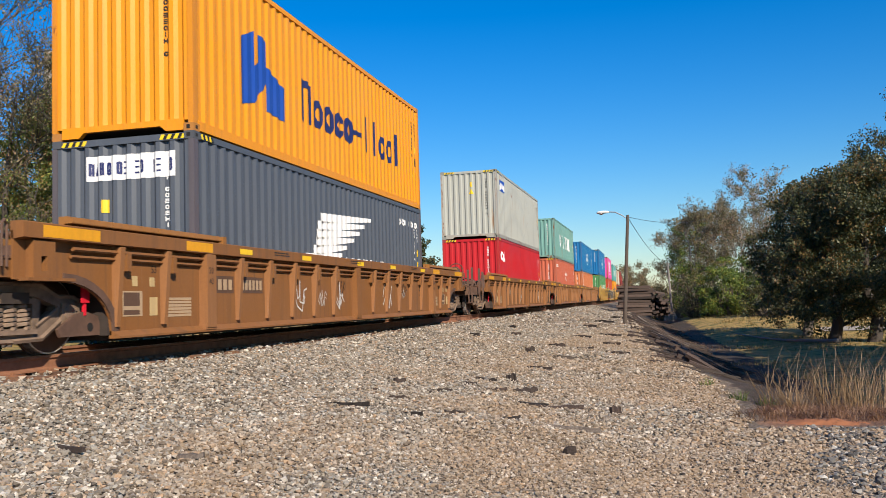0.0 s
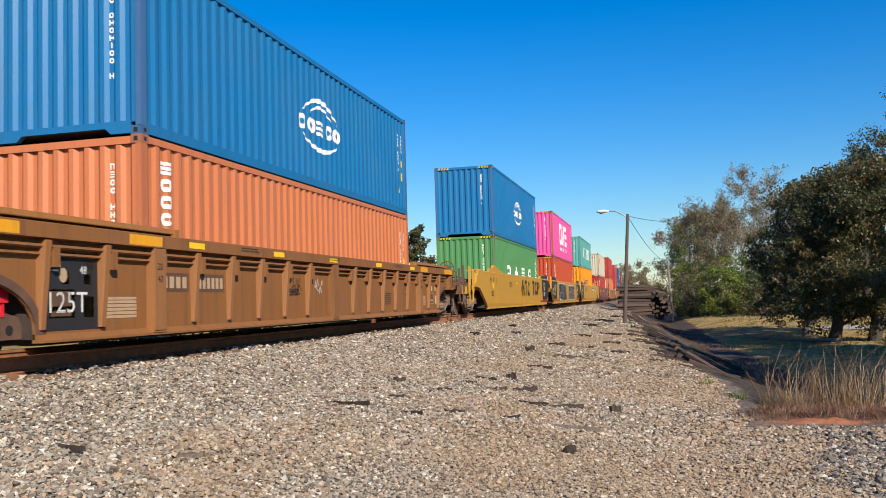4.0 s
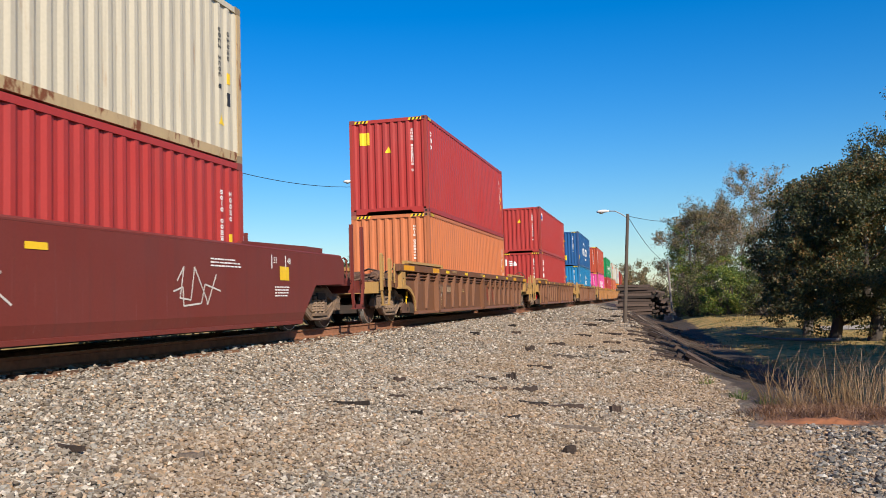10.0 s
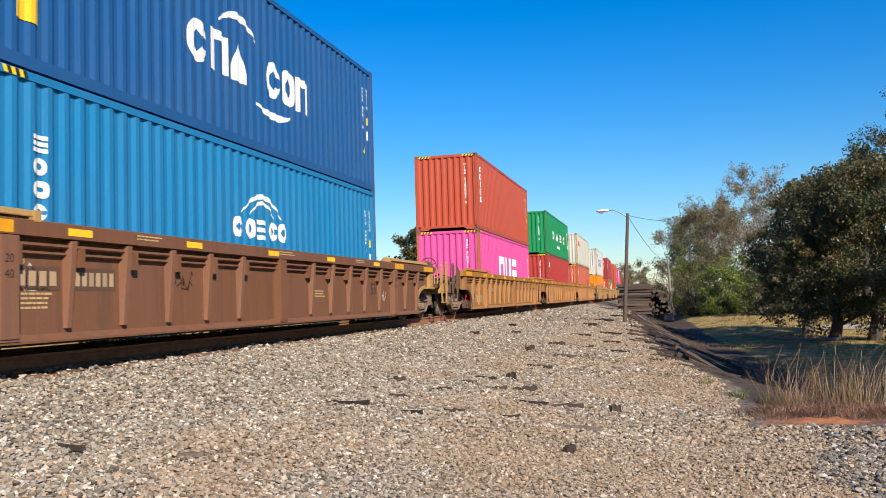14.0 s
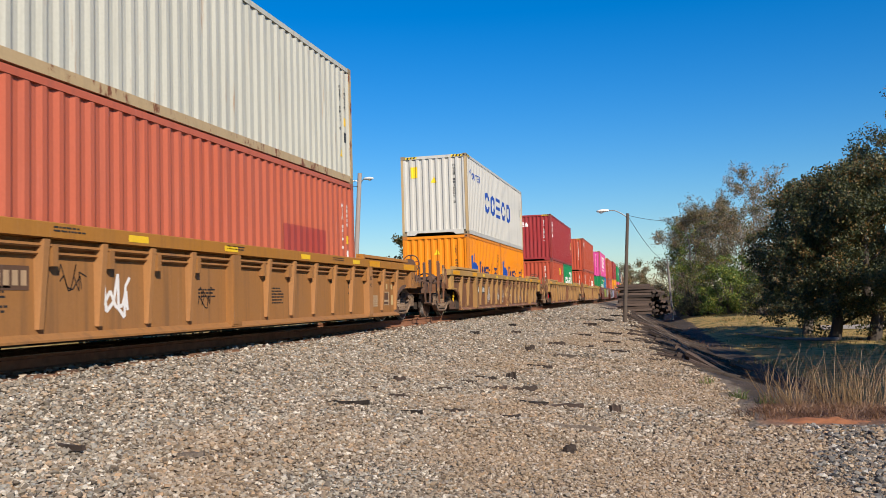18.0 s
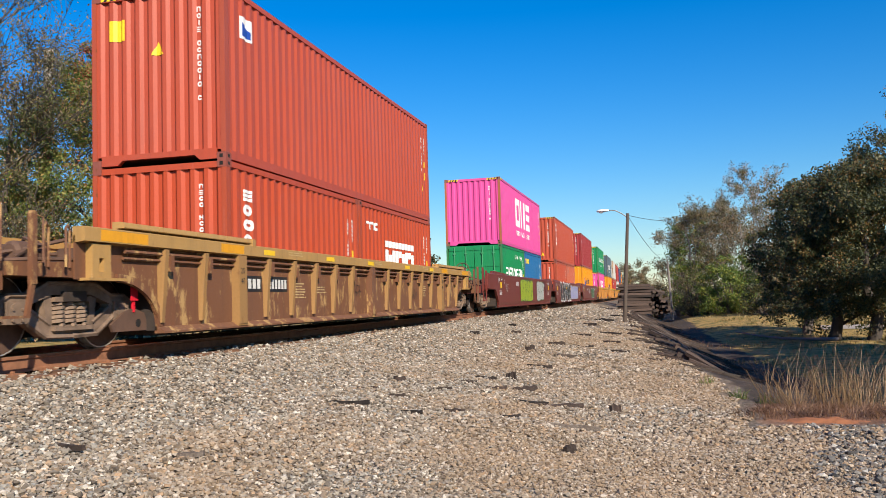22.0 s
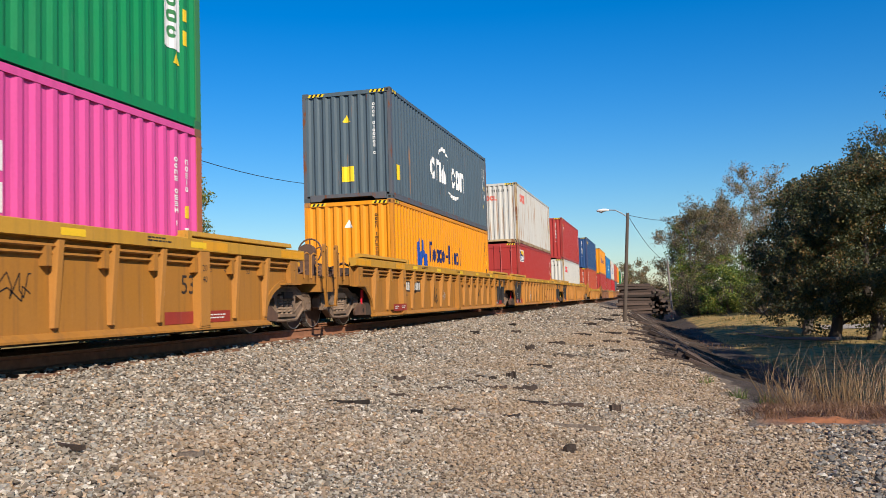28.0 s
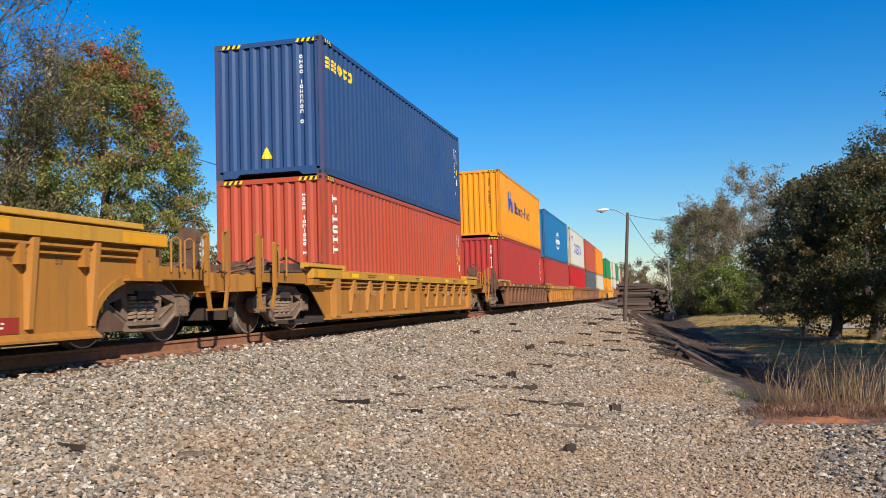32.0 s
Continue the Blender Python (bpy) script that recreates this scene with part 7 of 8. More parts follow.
on_wall(D[1][0], "white_emblem", row_of(0.55, 1.5, 1.92, 2.38, "cv", 0.12, 0.1), WHITE)
ship_word(U[2][0], 0.85, 1.75)
on_wall(D[2][0], "star_emblem", [s for a, b in ((5.65, 1.95), (6.0, 2.0), (6.35, 1.98), (6.7, 1.95), (5.9, 1.66), (6.35, 1.62)) for s in triangle(a, b - 0.08, 0.26)], WHITE)
on_wall(D[2][0], "small_word", row_of(0.5, 1.65, 2.35, 2.52, "eincon", 0.05, 0.25), WHITE)
globe(U[3][0], 0.7, WHITE)
upright_word(D[3][0], 1.35, 2.3, 4, None, 0.5, 0.28)
globe(U[4][0], 0.85, WHITE)
spaced_word(D[4][0], 1.27)
one_mark(U[5][0])
upright_word(D[5][0], 1.25, 2.4, 4)
ship_word(U[6][0], 0.85, 1.8)
flag_word(D[6][0], 2.36, 1.15, 0.62, ROYAL, NAVY, (3.77, 7.65), (1.42, 2.0))
oo_word(U[7][0], 1.6)
tx_word(D[7][0], STD)
on_wall(U[8][0], "yellow_sticker", [rect(-0.9, -0.58, 2.12, 2.5)] + triangle(0.0, 1.85, 0.2), TRI_MAT, "end")
upright_word(U[8][0], 1.9, 2.5, 3, None, 0.45, 0.2)
on_wall(U[9][0], "small_emblem", [rect(0.5, 0.95, 1.85, 2.25)], WHITE)
on_wall(U[9][0], "emblem_patch", [(0.55, 0.9, 1.9, 2.2, 1.9, 2.05)], ROYAL)
on_wall(U[9][0], "warning_triangle", triangle(0.0, 1.72, 0.2), TRI_MAT, "end")
tx_word(D[9][0], HIGH)
gap_word(U[10][0])
on_wall(U[10][0], "yellow_sticker", [rect(-0.15, 0.18, 0.5, 0.9)] + triangle(0.0, 2.06, 0.2), TRI_MAT, "end")
on_wall(U[10][0], "yellow_sticker", [rect(0.42, 0.78, 0.55, 0.95)], YELLOW)
on_wall(D[10][0], "dome_emblem", swoosh(5.5, 7.0, 1.78, 0.30, 0.09) + swoosh(5.8, 6.7, 1.78, 0.2, 0.07) + row_of(5.2, 7.3, 1.38, 1.72, "coeco", 0.10, 0.18), WHITE, label="white domed emblem")
on_wall(D[10][0], "warning_triangle", triangle(0.05, 1.95, 0.2), TRI_MAT, "end")
upright_word(D[10][0], 1.2, 2.22, 4, None, 0.68, 0.26)
upright_word(U[11][0], 1.0, 2.45, 5, None, 0.55, 0.22)
one_mark(D[11][0], 0.75, 2.05)
spaced_word(U[12][0], 1.05)
on_wall(D[12][0], "white_sticker", [rect(0.8, 1.1, 2.1, 2.4)], WHITE)
oo_word(U[13][0], 1.6)
upright_word(D[13][0], 1.0, 2.4, 4, None, 0.5, 0.3)
on_wall(D[13][0], "red_patch", [rect(8.6, 10.6, 1.2, 1.75)], paint((0.30, 0.05, 0.04), 0.05, 0.3))
on_wall(D[13][0], "warning_triangle", triangle(-0.7, 2.1, 0.22), WHITE, "end")
co_word(U[14][0])
on_wall(U[14][0], "yellow_sticker", [rect(-0.85, -0.6, 2.1, 2.5)] + triangle(0.0, 1.9, 0.22), TRI_MAT, "end")
for c in D[14]:
    flag_word(c, 0.53, 1.1, 0.62, ROYAL, NAVY, (1.92, 5.6), (1.22, 1.68))
on_wall(D[14][0], "warning_triangle", triangle(0.05, 1.9, 0.22), TRI_MAT, "end")
tx_word(U[15][0], HIGH)
on_wall(U[15][0], "yellow_sticker", [rect(11.3, 11.6, 1.15, 1.45)], YELLOW)
on_wall(D[15][0], "yellow_sticker", [rect(3.7, 4.3, 1.75, 2.2)], YELLOW)
on_wall(D[15][1], "word_mark", row_of(1.3, 5.6, 1.2, 1.7, "ovec", 0.17, 0.15) + [rect(5.0, 5.4, 1.15, 2.1)], WHITE, label="white painted letters")
on_wall(D[15][1], "hazard_label", [(4.1, 4.35, 2.0, 2.01, 1.85, 2.18), (4.35, 4.6, 1.85, 2.18, 2.0, 2.01)], WHITE)
on_wall(U[16][0], "small_emblem", [rect(0.58, 0.98, 2.12, 2.5)], WHITE)
on_wall(U[16][0], "emblem_patch", [(0.63, 0.93, 2.17, 2.4, 2.17, 2.3)], ROYAL)
on_wall(U[16][0], "yellow_sticker", [rect(-0.9, -0.6, 2.1, 2.45)] + triangle(0.0, 1.8, 0.22), TRI_MAT, "end")
upright_word(D[16][0], 1.2, 2.18, 4, None, 0.6, 0.34)
on_wall(D[16][1], "small_word", row_of(0.45, 1.4, 1.97, 2.16, "nno", 0.06, 0.2), WHITE)
on_wall(D[16][1], "word_mark", [rect(1.9, 4.4, 1.62, 1.78)] + row_of(1.9, 4.4, 1.15, 1.56, "hnn", 0.17, 0.12), WHITE, label="white block mark under a bar")
one_mark(U[17][0], 1.08, 2.41)
on_wall(D[17][0], "word_mark", row_of(1.04, 5.2, 1.12, 1.65, "eveocoeen", 0.12, 0.14), WHITE, label="white painted word")
on_wall(D[17][0], "number_row", row_of(3.4, 5.4, 2.08, 2.26, "ei_oioieo", 0.04, 0.35), WHITE)
yellow_word(D[17][1], 2.0, 0.47, 1.54)
upright_word(U[18][0], 1.0, 2.5, 5, None, 0.58, 0.3)
on_wall(U[18][0], "yellow_sticker", [rect(-0.2, -0.02, 0.35, 0.55)] + triangle(0.35, 0.4, 0.2), TRI_MAT, "end")
on_wall(D[18][1], "blue_spot", swoosh(0.9, 1.3, 1.9, 0.2, 0.25), paint((0.03, 0.25, 0.40), 0.0, 0.2))
on_wall(U[19][0], "small_word", row_of(0.4, 1.1, 2.1, 2.25, "oen", 0.05, 0.2), WHITE)
flag_word(D[19][0], 2.25, 1.2, 0.62, ROYAL, NAVY, (3.55, 7.58), (1.40, 2.0))
spaced_word(U[20][0], 1.3)
one_mark(D[20][0], 0.85, 2.05)
gap_word(U[21][0])
on_wall(U[21][0], "yellow_sticker", [rect(-0.15, 0.18, 0.5, 0.9)] + triangle(0.0, 2.06, 0.2), TRI_MAT, "end")
on_wall(U[21][0], "yellow_sticker", [rect(0.42, 0.78, 0.55, 0.95)], YELLOW)
flag_word(D[21][0], 2.25, 1.15, 0.65, ROYAL, NAVY, (3.55, 7.58), (1.40, 2.0))
on_wall(D[21][0], "warning_triangle", triangle(0.0, 2.2, 0.22), WHITE, "end")
oo_word(U[22][0], 2.05, paint((0.62, 0.12, 0.08), 0.1, 0.3))
on_wall(D[22][0], "emblem_panel", [rect(0.55, 1.72, 2.02, 2.58)], WHITE)
on_wall(D[22][0], "emblem_field", [rect(0.60, 1.67, 2.06, 2.54)], NAVY)
on_wall(D[22][0], "emblem_rays", [(0.75, 1.65, 2.40, 2.48, 2.30, 2.34), (0.75, 1.65, 2.42, 2.50, 2.38, 2.43), (0.75, 1.65, 2.44, 2.53, 2.47, 2.52)], YELLOW)
on_wall(D[22][0], "panel_sign", row_of(0.68, 1.62, 2.10, 2.28, "oevcon", 0.05, 0.15), WHITE)
on_wall(U[23][0], "round_emblem", swoosh(0.4, 1.15, 2.28, 0.14, 0.05) + swoosh(0.4, 1.0, 2.12, 0.12, 0.05, -1), YELLOW)
on_wall(U[23][0], "small_word", row_of(0.72, 1.18, 2.13, 2.27, "eov", 0.05, 0.15), WHITE)
on_wall(U[23][0], "warning_triangle", triangle(-0.05, 2.0, 0.22), TRI_MAT, "end")
oo_word(D[23][0], 1.98)
yellow_word(U[24][0], 2.28, 0.28, 1.85)
on_wall(U[24][0], "warning_triangle", triangle(-0.06, 0.4, 0.24), TRI_MAT, "end")
upright_word(D[24][0], 1.24, 2.53, 6, None, 0.5, 0.3)
flag_word(U[25][0], 2.14, 1.25, 0.75, ROYAL, NAVY, (3.9, 8.8), (1.3, 1.85))
globe(U[26][0], 0.75, WHITE)
co_word(U[27][0])

# ---------------- writing and graffiti on the cars ----------------
SMOOTH_X, PANEL_X, RIB_X = 1.4075, 1.3285, 1.4585


def lettering(car, words, size, y, z, material, x=SMOOTH_X, narrow=1.0):
    return place("lettering", text_mesh(words, size), material, car, m=pose(x, y, z) @ Matrix.Diagonal((1, narrow, 1, 1)))


def quad_at(y0, y1, z0, z1):
    return [(y0, z0), (y1, z0), (y1, z1), (y0, z1)]


def text_bars(car, y, z, w, rows, material, seed, x=SMOOTH_X, h=0.022, gap=0.05):
    rnd = random.Random(seed)
    polys = []
    for k in range(rows):
        a, zz = y, z - k * gap
        while a < y + w * rnd.uniform(0.7, 1.0):
            b = a + rnd.uniform(0.03, 0.12)
            polys.append(quad_at(a, b, zz, zz + h))
            a = b + 0.015
    return flat_sheet("small_print", polys, x, material, car)


def bubble(y0, y1, z0, z1, seed, grow=0.0):
    """One swollen sign of a graffiti piece, as an uneven rounded shape."""
    rnd = random.Random(seed)
    n, pts = 26, []
    cy, cz = (y0 + y1) / 2, (z0 + z1) / 2
    ph = [rnd.uniform(0, 6.3) for _ in range(3)]
    for i in range(n):
        a = 2 * math.pi * i / n
        ca, sa = math.cos(a), math.sin(a)
        sq = 1.0 / max(abs(ca), abs(sa)) ** 0.55
        r = sq * (1 + 0.06 * math.sin(2 * a + ph[0]) + 0.05 * math.sin(3 * a + ph[1]))
        pts.append((cy + ca * r * ((y1 - y0) / 2 + grow), min(z1 + grow, max(z0 - grow, cz + sa * r * ((z1 - z0) / 2 + grow)))))
    return pts


def stroke(points, w):
    out = []
    for (a, b), (c, d) in zip(points, points[1:]):
        L = math.hypot(c - a, d - b) or 1
        nx, nz = -(d - b) / L * w / 2, (c - a) / L * w / 2
        out.append([(a - nx, b - nz), (c - nx, d - nz), (c + nx, d + nz), (a + nx, b + nz)])
    return out


def curl(y, z, w, h, seed, k=9):
    rnd = random.Random(seed)
    return [(y + w * (0.1 + 0.8 * i / (k - 1)) + rnd.uniform(-0.12, 0.12) * w, z + h * (0.5 + 0.45 * math.sin(i * 1.9 + rnd.uniform(-0.7, 0.7)))) for i in range(k)]


def graffiti(car, y0, y1, z0, z1, n, fill, line, seed, x=SMOOTH_X, inner=None, label=""):
    """A piece of swollen signs side by side with outlines and inner strokes."""
    w, h = (y1 - y0) / n, z1 - z0
    g = flat_sheet("graffiti_outline", [bubble(y0 + (i + 0.04) * w, y0 + (i + 0.96) * w, z0 + 0.05, z1 - 0.05, seed + i, 0.0) for i in range(n)], x, line, car, label)
    edge, lines, rims = 0.024, [], []
    for i in range(n):
        rnd = random.Random(seed * 3 + i)
        a = y0 + i * w
        lobes = [(a - 0.10 * w, a + rnd.uniform(0.46, 0.62) * w, z0 + 0.02 * h, z1 - rnd.uniform(0.0, 0.14) * h),
                 (a + rnd.uniform(0.12, 0.30) * w, a + 1.12 * w, z0 + rnd.uniform(0.38, 0.54) * h, z1 - rnd.uniform(0.02, 0.10) * h),
                 (a + rnd.uniform(0.26, 0.42) * w, a + 1.14 * w, z0 + rnd.uniform(0.0, 0.08) * h, z0 + rnd.uniform(0.48, 0.66) * h)]
        rnd.shuffle(lobes)
        fills = []
        for j, (p, q, u, v) in enumerate(lobes):
            lift = x + 0.0012 + 0.0004 * (3 * i + j)
            rims.append((lift, bubble(p, q, u, v, seed * 7 + 3 * i + j, 0.0)))
            fills.append((lift + 0.0002, bubble(p + edge, q - edge, u + edge, v - edge, seed * 7 + 3 * i + j, 0.0)))
        layered_sheet("graffiti_letter", fills, fill, car)
        for _ in range(2):
            c, d = a + rnd.uniform(0.1, 0.7) * w, z0 + rnd.uniform(0.12, 0.75) * h
            e = rnd.uniform(-0.6, 0.6)
            lines += stroke([(c + 0.3 * w * f, d + 0.16 * h * math.sin(2.6 * f + e)) for f in (0.0, 0.25, 0.5, 0.75, 1.0)], 0.018)
    layered_sheet("graffiti_line", rims, line, car)
    flat_sheet("graffiti_line", lines, x + 0.0012 + 0.0004 * 3 * n + 0.0006, inner or line, car)
    return g


def lettered(car, word, y0, y1, z0, z1, fill, line, seed, x=SMOOTH_X, label="", thin=False):
    """Swollen painted letters with an outline, each a part of its own."""
    rnd = random.Random(seed)
    w = (y1 - y0) / len(word)
    for i, ch in enumerate(word):
        if ch == " ":
            continue
        u, v = z0 + rnd.uniform(-0.02, 0.03), z1 + rnd.uniform(-0.06, 0.02)
        size = Matrix.Diagonal((1, w * (0.80 if not thin else 0.72), v - u, 1))
        lean = Matrix(((1, 0, 0, 0), (0, 1, rnd.uniform(-0.06, 0.10), 0), (0, 0, 1, 0), (0, 0, 0, 1)))
        at = Matrix.Translation((x + 0.0003 * i, y0 + i * w + 0.08 * w, u))
        if line:
            place("graffiti_outline", fat_letter(ch, 0.125), line, car, label if i == 0 else "", at @ lean @ size)
        place("graffiti_letter", fat_letter(ch, 0.035 if thin else 0.075), fill, car, m=Matrix.Translation((0.0018, 0, 0)) @ at @ lean @ size)


def tag(car, y, z, w, h, material, seed, x=SMOOTH_X, t=0.025):
    pts = curl(y, z, w, h, seed)
    return flat_sheet("graffiti_tag", stroke(pts, t) + stroke(curl(y, z, w, h * 0.6, seed + 1, 6), t), x, material, car)


CHALK = paint((0.55, 0.52, 0.48), 0.0, 0.6)
BLACK_PAINT = paint((0.014, 0.013, 0.014), 0.0, 0.1)
LIME, LILAC, SILVER_P, WHITE_P, AMBER = paint((0.28, 0.36, 0.02), 0, 0.2), paint((0.30, 0.30, 0.48), 0, 0.3), paint((0.42, 0.44, 0.42), 0, 0.25), paint((0.72, 0.71, 0.70), 0, 0.15), paint((0.72, 0.36, 0.01), 0, 0.15)
FOREST, RUSTRED, TANTAG = paint((0.04, 0.12, 0.05), 0, 0.2), paint((0.28, 0.03, 0.02), 0.1, 0.3), paint((0.40, 0.28, 0.17), 0, 0.5)
PALE_CREAM = paint((0.50, 0.36, 0.17), 0.25, 0.5, 0.6)


def smooth_marks(i, ink, plate):
    car, (y0, style, rgb, trim, f, r, up, low) = CARS[i], TRAIN[i]
    end_ink = ink
    for k, y in ((0, -1.9), (1, 2 * YC + 0.7)):
        ink = BLACK if rgb == MUSTARD and (r if k else f) else end_ink
        for z, a, s in ((1.22, 0.0, "53"), (1.22, 0.55, "48"), (1.22, 1.25, "45")):
            if k == 0 or s != "45":
                lettering(car, s, 0.15, y + a, z, BLACK if rgb == MUSTARD and s == "45" else ink)
                flat_sheet("tick_mark", [quad_at(y + a - 0.08, y + a - 0.045, z - 0.10, z + 0.14)], SMOOTH_X, ink, car)
        flat_sheet("yellow_square", [quad_at(y + 0.25, y + 0.62, 0.93, 1.17)], SMOOTH_X, YELLOW, car)
        text_bars(car, y + 0.05, 0.80, 0.55, 4, ink, 3 * i + k)
    ink = end_ink
    if rgb == MUSTARD and not f:
        lettering(car, "125T", 0.50, -2.72, 0.74, WHITE, SMOOTH_X, 0.72)
    lettering(car, "53", 0.30, 5.2, 0.85, ink if rgb != MUSTARD else BLACK)
    for a in (3.9, 7.0):
        flat_sheet("yellow_reflector", [quad_at(a, a + 0.35, 1.16, 1.24)], SMOOTH_X, YELLOW, car)
    text_bars(car, 2.2, 1.2, 0.8, 4, ink if rgb != MUSTARD else BLACK, 40 + i)
    text_bars(car, 10.8, 1.2, 0.9, 3, ink if rgb != MUSTARD else BLACK, 60 + i)
    if plate:
        flat_sheet("number_plate", [quad_at(9.0, 12.1, 1.05, 1.33)], SMOOTH_X, BLACK, car)
        flat_sheet("plate_sign", [quad_at(9.15 + 0.27 * j, 9.32 + 0.27 * j, 1.10, 1.28) for j in range(11) if j != 4], SMOOTH_X + 0.002, WHITE, car)


PLATE_BROWN = paint((0.10, 0.055, 0.035), 0.2, 0.4)
SAFETY = paint((0.66, 0.30, 0.012), 0.25, 0.35, 0.45, (0.25, 0.12, 0.03), 0.12, 0.7)


def ribbed_marks(i, seed):
    car, (y0, style, rgb, trim, f, r, up, low) = CARS[i], TRAIN[i]
    rnd = random.Random(seed)
    E = car["span"]
    yellow = rgb == OCHRE
    ink = BLACK if yellow or rgb in (BROWN_TAN, TAN) else PALE_CREAM
    for k, full in ((0, f), (1, r)):
        if not full and style == "ribbed":
            a, b = (-2.10, -0.95) if k == 0 else (E + 0.95, E + 2.10)
            flat_sheet("black_panel", [quad_at(a, b, 0.28, 1.16)], PANEL_X, BLACK, car)
            text_bars(car, a + 0.16, 0.99, 0.2, 2, MARKS, seed + k, PANEL_X + 0.002)
            if k == 0:
                lettering(car, "125T", 0.34, a + 0.13, 0.48, MARKS, PANEL_X + 0.002)
                flat_sheet("round_emblem", [[(a + 0.42 + 0.07 * math.cos(q * math.pi / 8), 0.90 + 0.085 * math.sin(q * math.pi / 8)) for q in range(16)]], PANEL_X + 0.002, TANTAG, car)
            lettering(car, "48" if k == 0 else "53", 0.13, a + 0.7, 0.92, MARKS, PANEL_X + 0.002)
            if yellow:
                c, d = (a + 0.25, 0.2) if k == 0 else (E - 0.2, b - 0.25)
                flat_sheet("red_stripe", [quad_at(c, d, 0.26, 0.43)], PANEL_X + 0.0035, RUSTRED, car)
                for q in (0.15, 0.95):
                    text_bars(car, c + q, 0.36, 0.42, 3, MARKS, seed + 5 + k, PANEL_X + 0.005, 0.018, 0.034)
    if style == "ribbed":
        lettering(car, "53", 0.38, 11.4, 0.68, BLACK, PANEL_X)
        for y in (-0.03, E - 0.13):
            lettering(car, "20", 0.13, y, 1.0, BLACK, RIB_X + 0.006)
            lettering(car, "40", 0.13, y, 0.84, BLACK, RIB_X + 0.006)
        lettering(car, "45", 0.13, 0.28, 1.0, ink, PANEL_X)
        if rgb in (BROWN_TAN, TAN):
            for q in (0, 1):
                b0 = -0.92 if q == 0 else E + 0.15
                flat_sheet("print_panel", [quad_at(b0, b0 + 0.62, 0.62 - 0.045 * v, 0.655 - 0.045 * v) for v in range(6)], PANEL_X, TANTAG, car)
                c0 = -1.9 if q == 0 else E + 1.2
                flat_sheet("notice_frame", [quad_at(c0, c0 + 0.42, 0.42, 0.74)], PANEL_X, TANTAG, car)
                flat_sheet("notice_field", [quad_at(c0 + 0.02, c0 + 0.36, 0.55, 0.72), quad_at(c0 + 0.02, c0 + 0.36, 0.44, 0.50)], PANEL_X + 0.002, PLATE_BROWN, car)
                for v in (quad_at(c0 + 0.58, c0 + 0.76, 0.42, 0.66), quad_at(c0 + 0.58, c0 + 0.7, 0.80, 0.92), quad_at(c0 + 0.2, c0 + 0.32, 0.80, 0.93)):
                    flat_sheet("pale_label", [v], PANEL_X, PALE_CREAM, car)
                lettering(car, "53", 0.13, c0 + 0.62, 0.98, BLACK, PANEL_X)
        if yellow:
            for q, w in ((E + 0.25, "45"), (E + 0.72, "48"), (E + 1.45, "53")):
                if r:
                    lettering(car, w, 0.13, q, 1.0, PLATE_BROWN, PANEL_X)
            if r:
                flat_sheet("red_stripe", [quad_at(E - 0.9, E + 0.9, 0.26, 0.43)], PANEL_X + 0.0035, RUSTRED, car)
                text_bars(car, E + 0.3, 0.36, 0.42, 2, MARKS, seed + 8, PANEL_X + 0.005, 0.02, 0.045)
            if f:
                flat_sheet("red_stripe", [quad_at(-0.9, 0.17, 0.26, 0.43)], RIB_X + 0.006, RUSTRED, car)
                for q in (-0.8, -0.25):
                    text_bars(car, q, 0.36, 0.26, 2, MARKS, seed + 8, RIB_X + 0.008, 0.02, 0.045)
            if i in (20, 21):
                flat_sheet("number_plate", [quad_at(0.22, 0.98, 0.74, 1.02), quad_at(1.14, 1.95, 0.74, 1.02)], PANEL_X, BLACK, car)
                flat_sheet("plate_sign", [quad_at(0.27 + 0.17 * j, 0.39 + 0.17 * j, 0.78, 0.98) for j in range(4)] + [quad_at(1.2 + 0.145 * j, 1.30 + 0.145 * j, 0.78, 0.98) for j in range(5)], PANEL_X + 0.002, MARKS, car)
            text_bars(car, 0.26, 0.62, 0.4, 2, BLACK, seed + 3, PANEL_X, 0.06, 0.11)
            text_bars(car, 1.05, 0.70, 0.5, 1, BLACK, seed + 4, PANEL_X, 0.06, 0.11)
        else:
          flat_sheet("number_plate", [quad_at(0.24, 0.95, 0.72, 0.98), quad_at(1.15, 1.95, 0.72, 0.98)], PANEL_X, BLACK if i in (14, 15, 16) else PLATE_BROWN, car)
          flat_sheet("plate_sign", [quad_at(0.30 + 0.16 * j, 0.41 + 0.16 * j, 0.77, 0.93) for j in range(4)] + [quad_at(1.2 + 0.125 * j, 1.285 + 0.125 * j, 0.77, 0.93) for j in range(6)], PANEL_X + 0.002, MARKS if i in (14, 15, 16) else TANTAG, car)
    for k in range(5):
        y = rnd.choice(RIBS[2:] + [E - v for v in RIBS[2:]]) + rnd.uniform(0.15, 0.35)
        if rnd.random() < 0.5:
            text_bars(car, y, 0.62 + rnd.uniform(0, 0.3), 0.45, rnd.choice((2, 3, 6)), ink, seed + 9 * k, PANEL_X)
        else:
            tag(car, y, 0.45 + rnd.uniform(0, 0.25), 0.5, 0.35, CHALK if rnd.random() < 0.6 else BLACK_PAINT, seed + 11 * k, PANEL_X, 0.016)
    # the orange-yellow bands at the ends of the chord
    zc = 1.285 if style == "ribbed" else 0.975
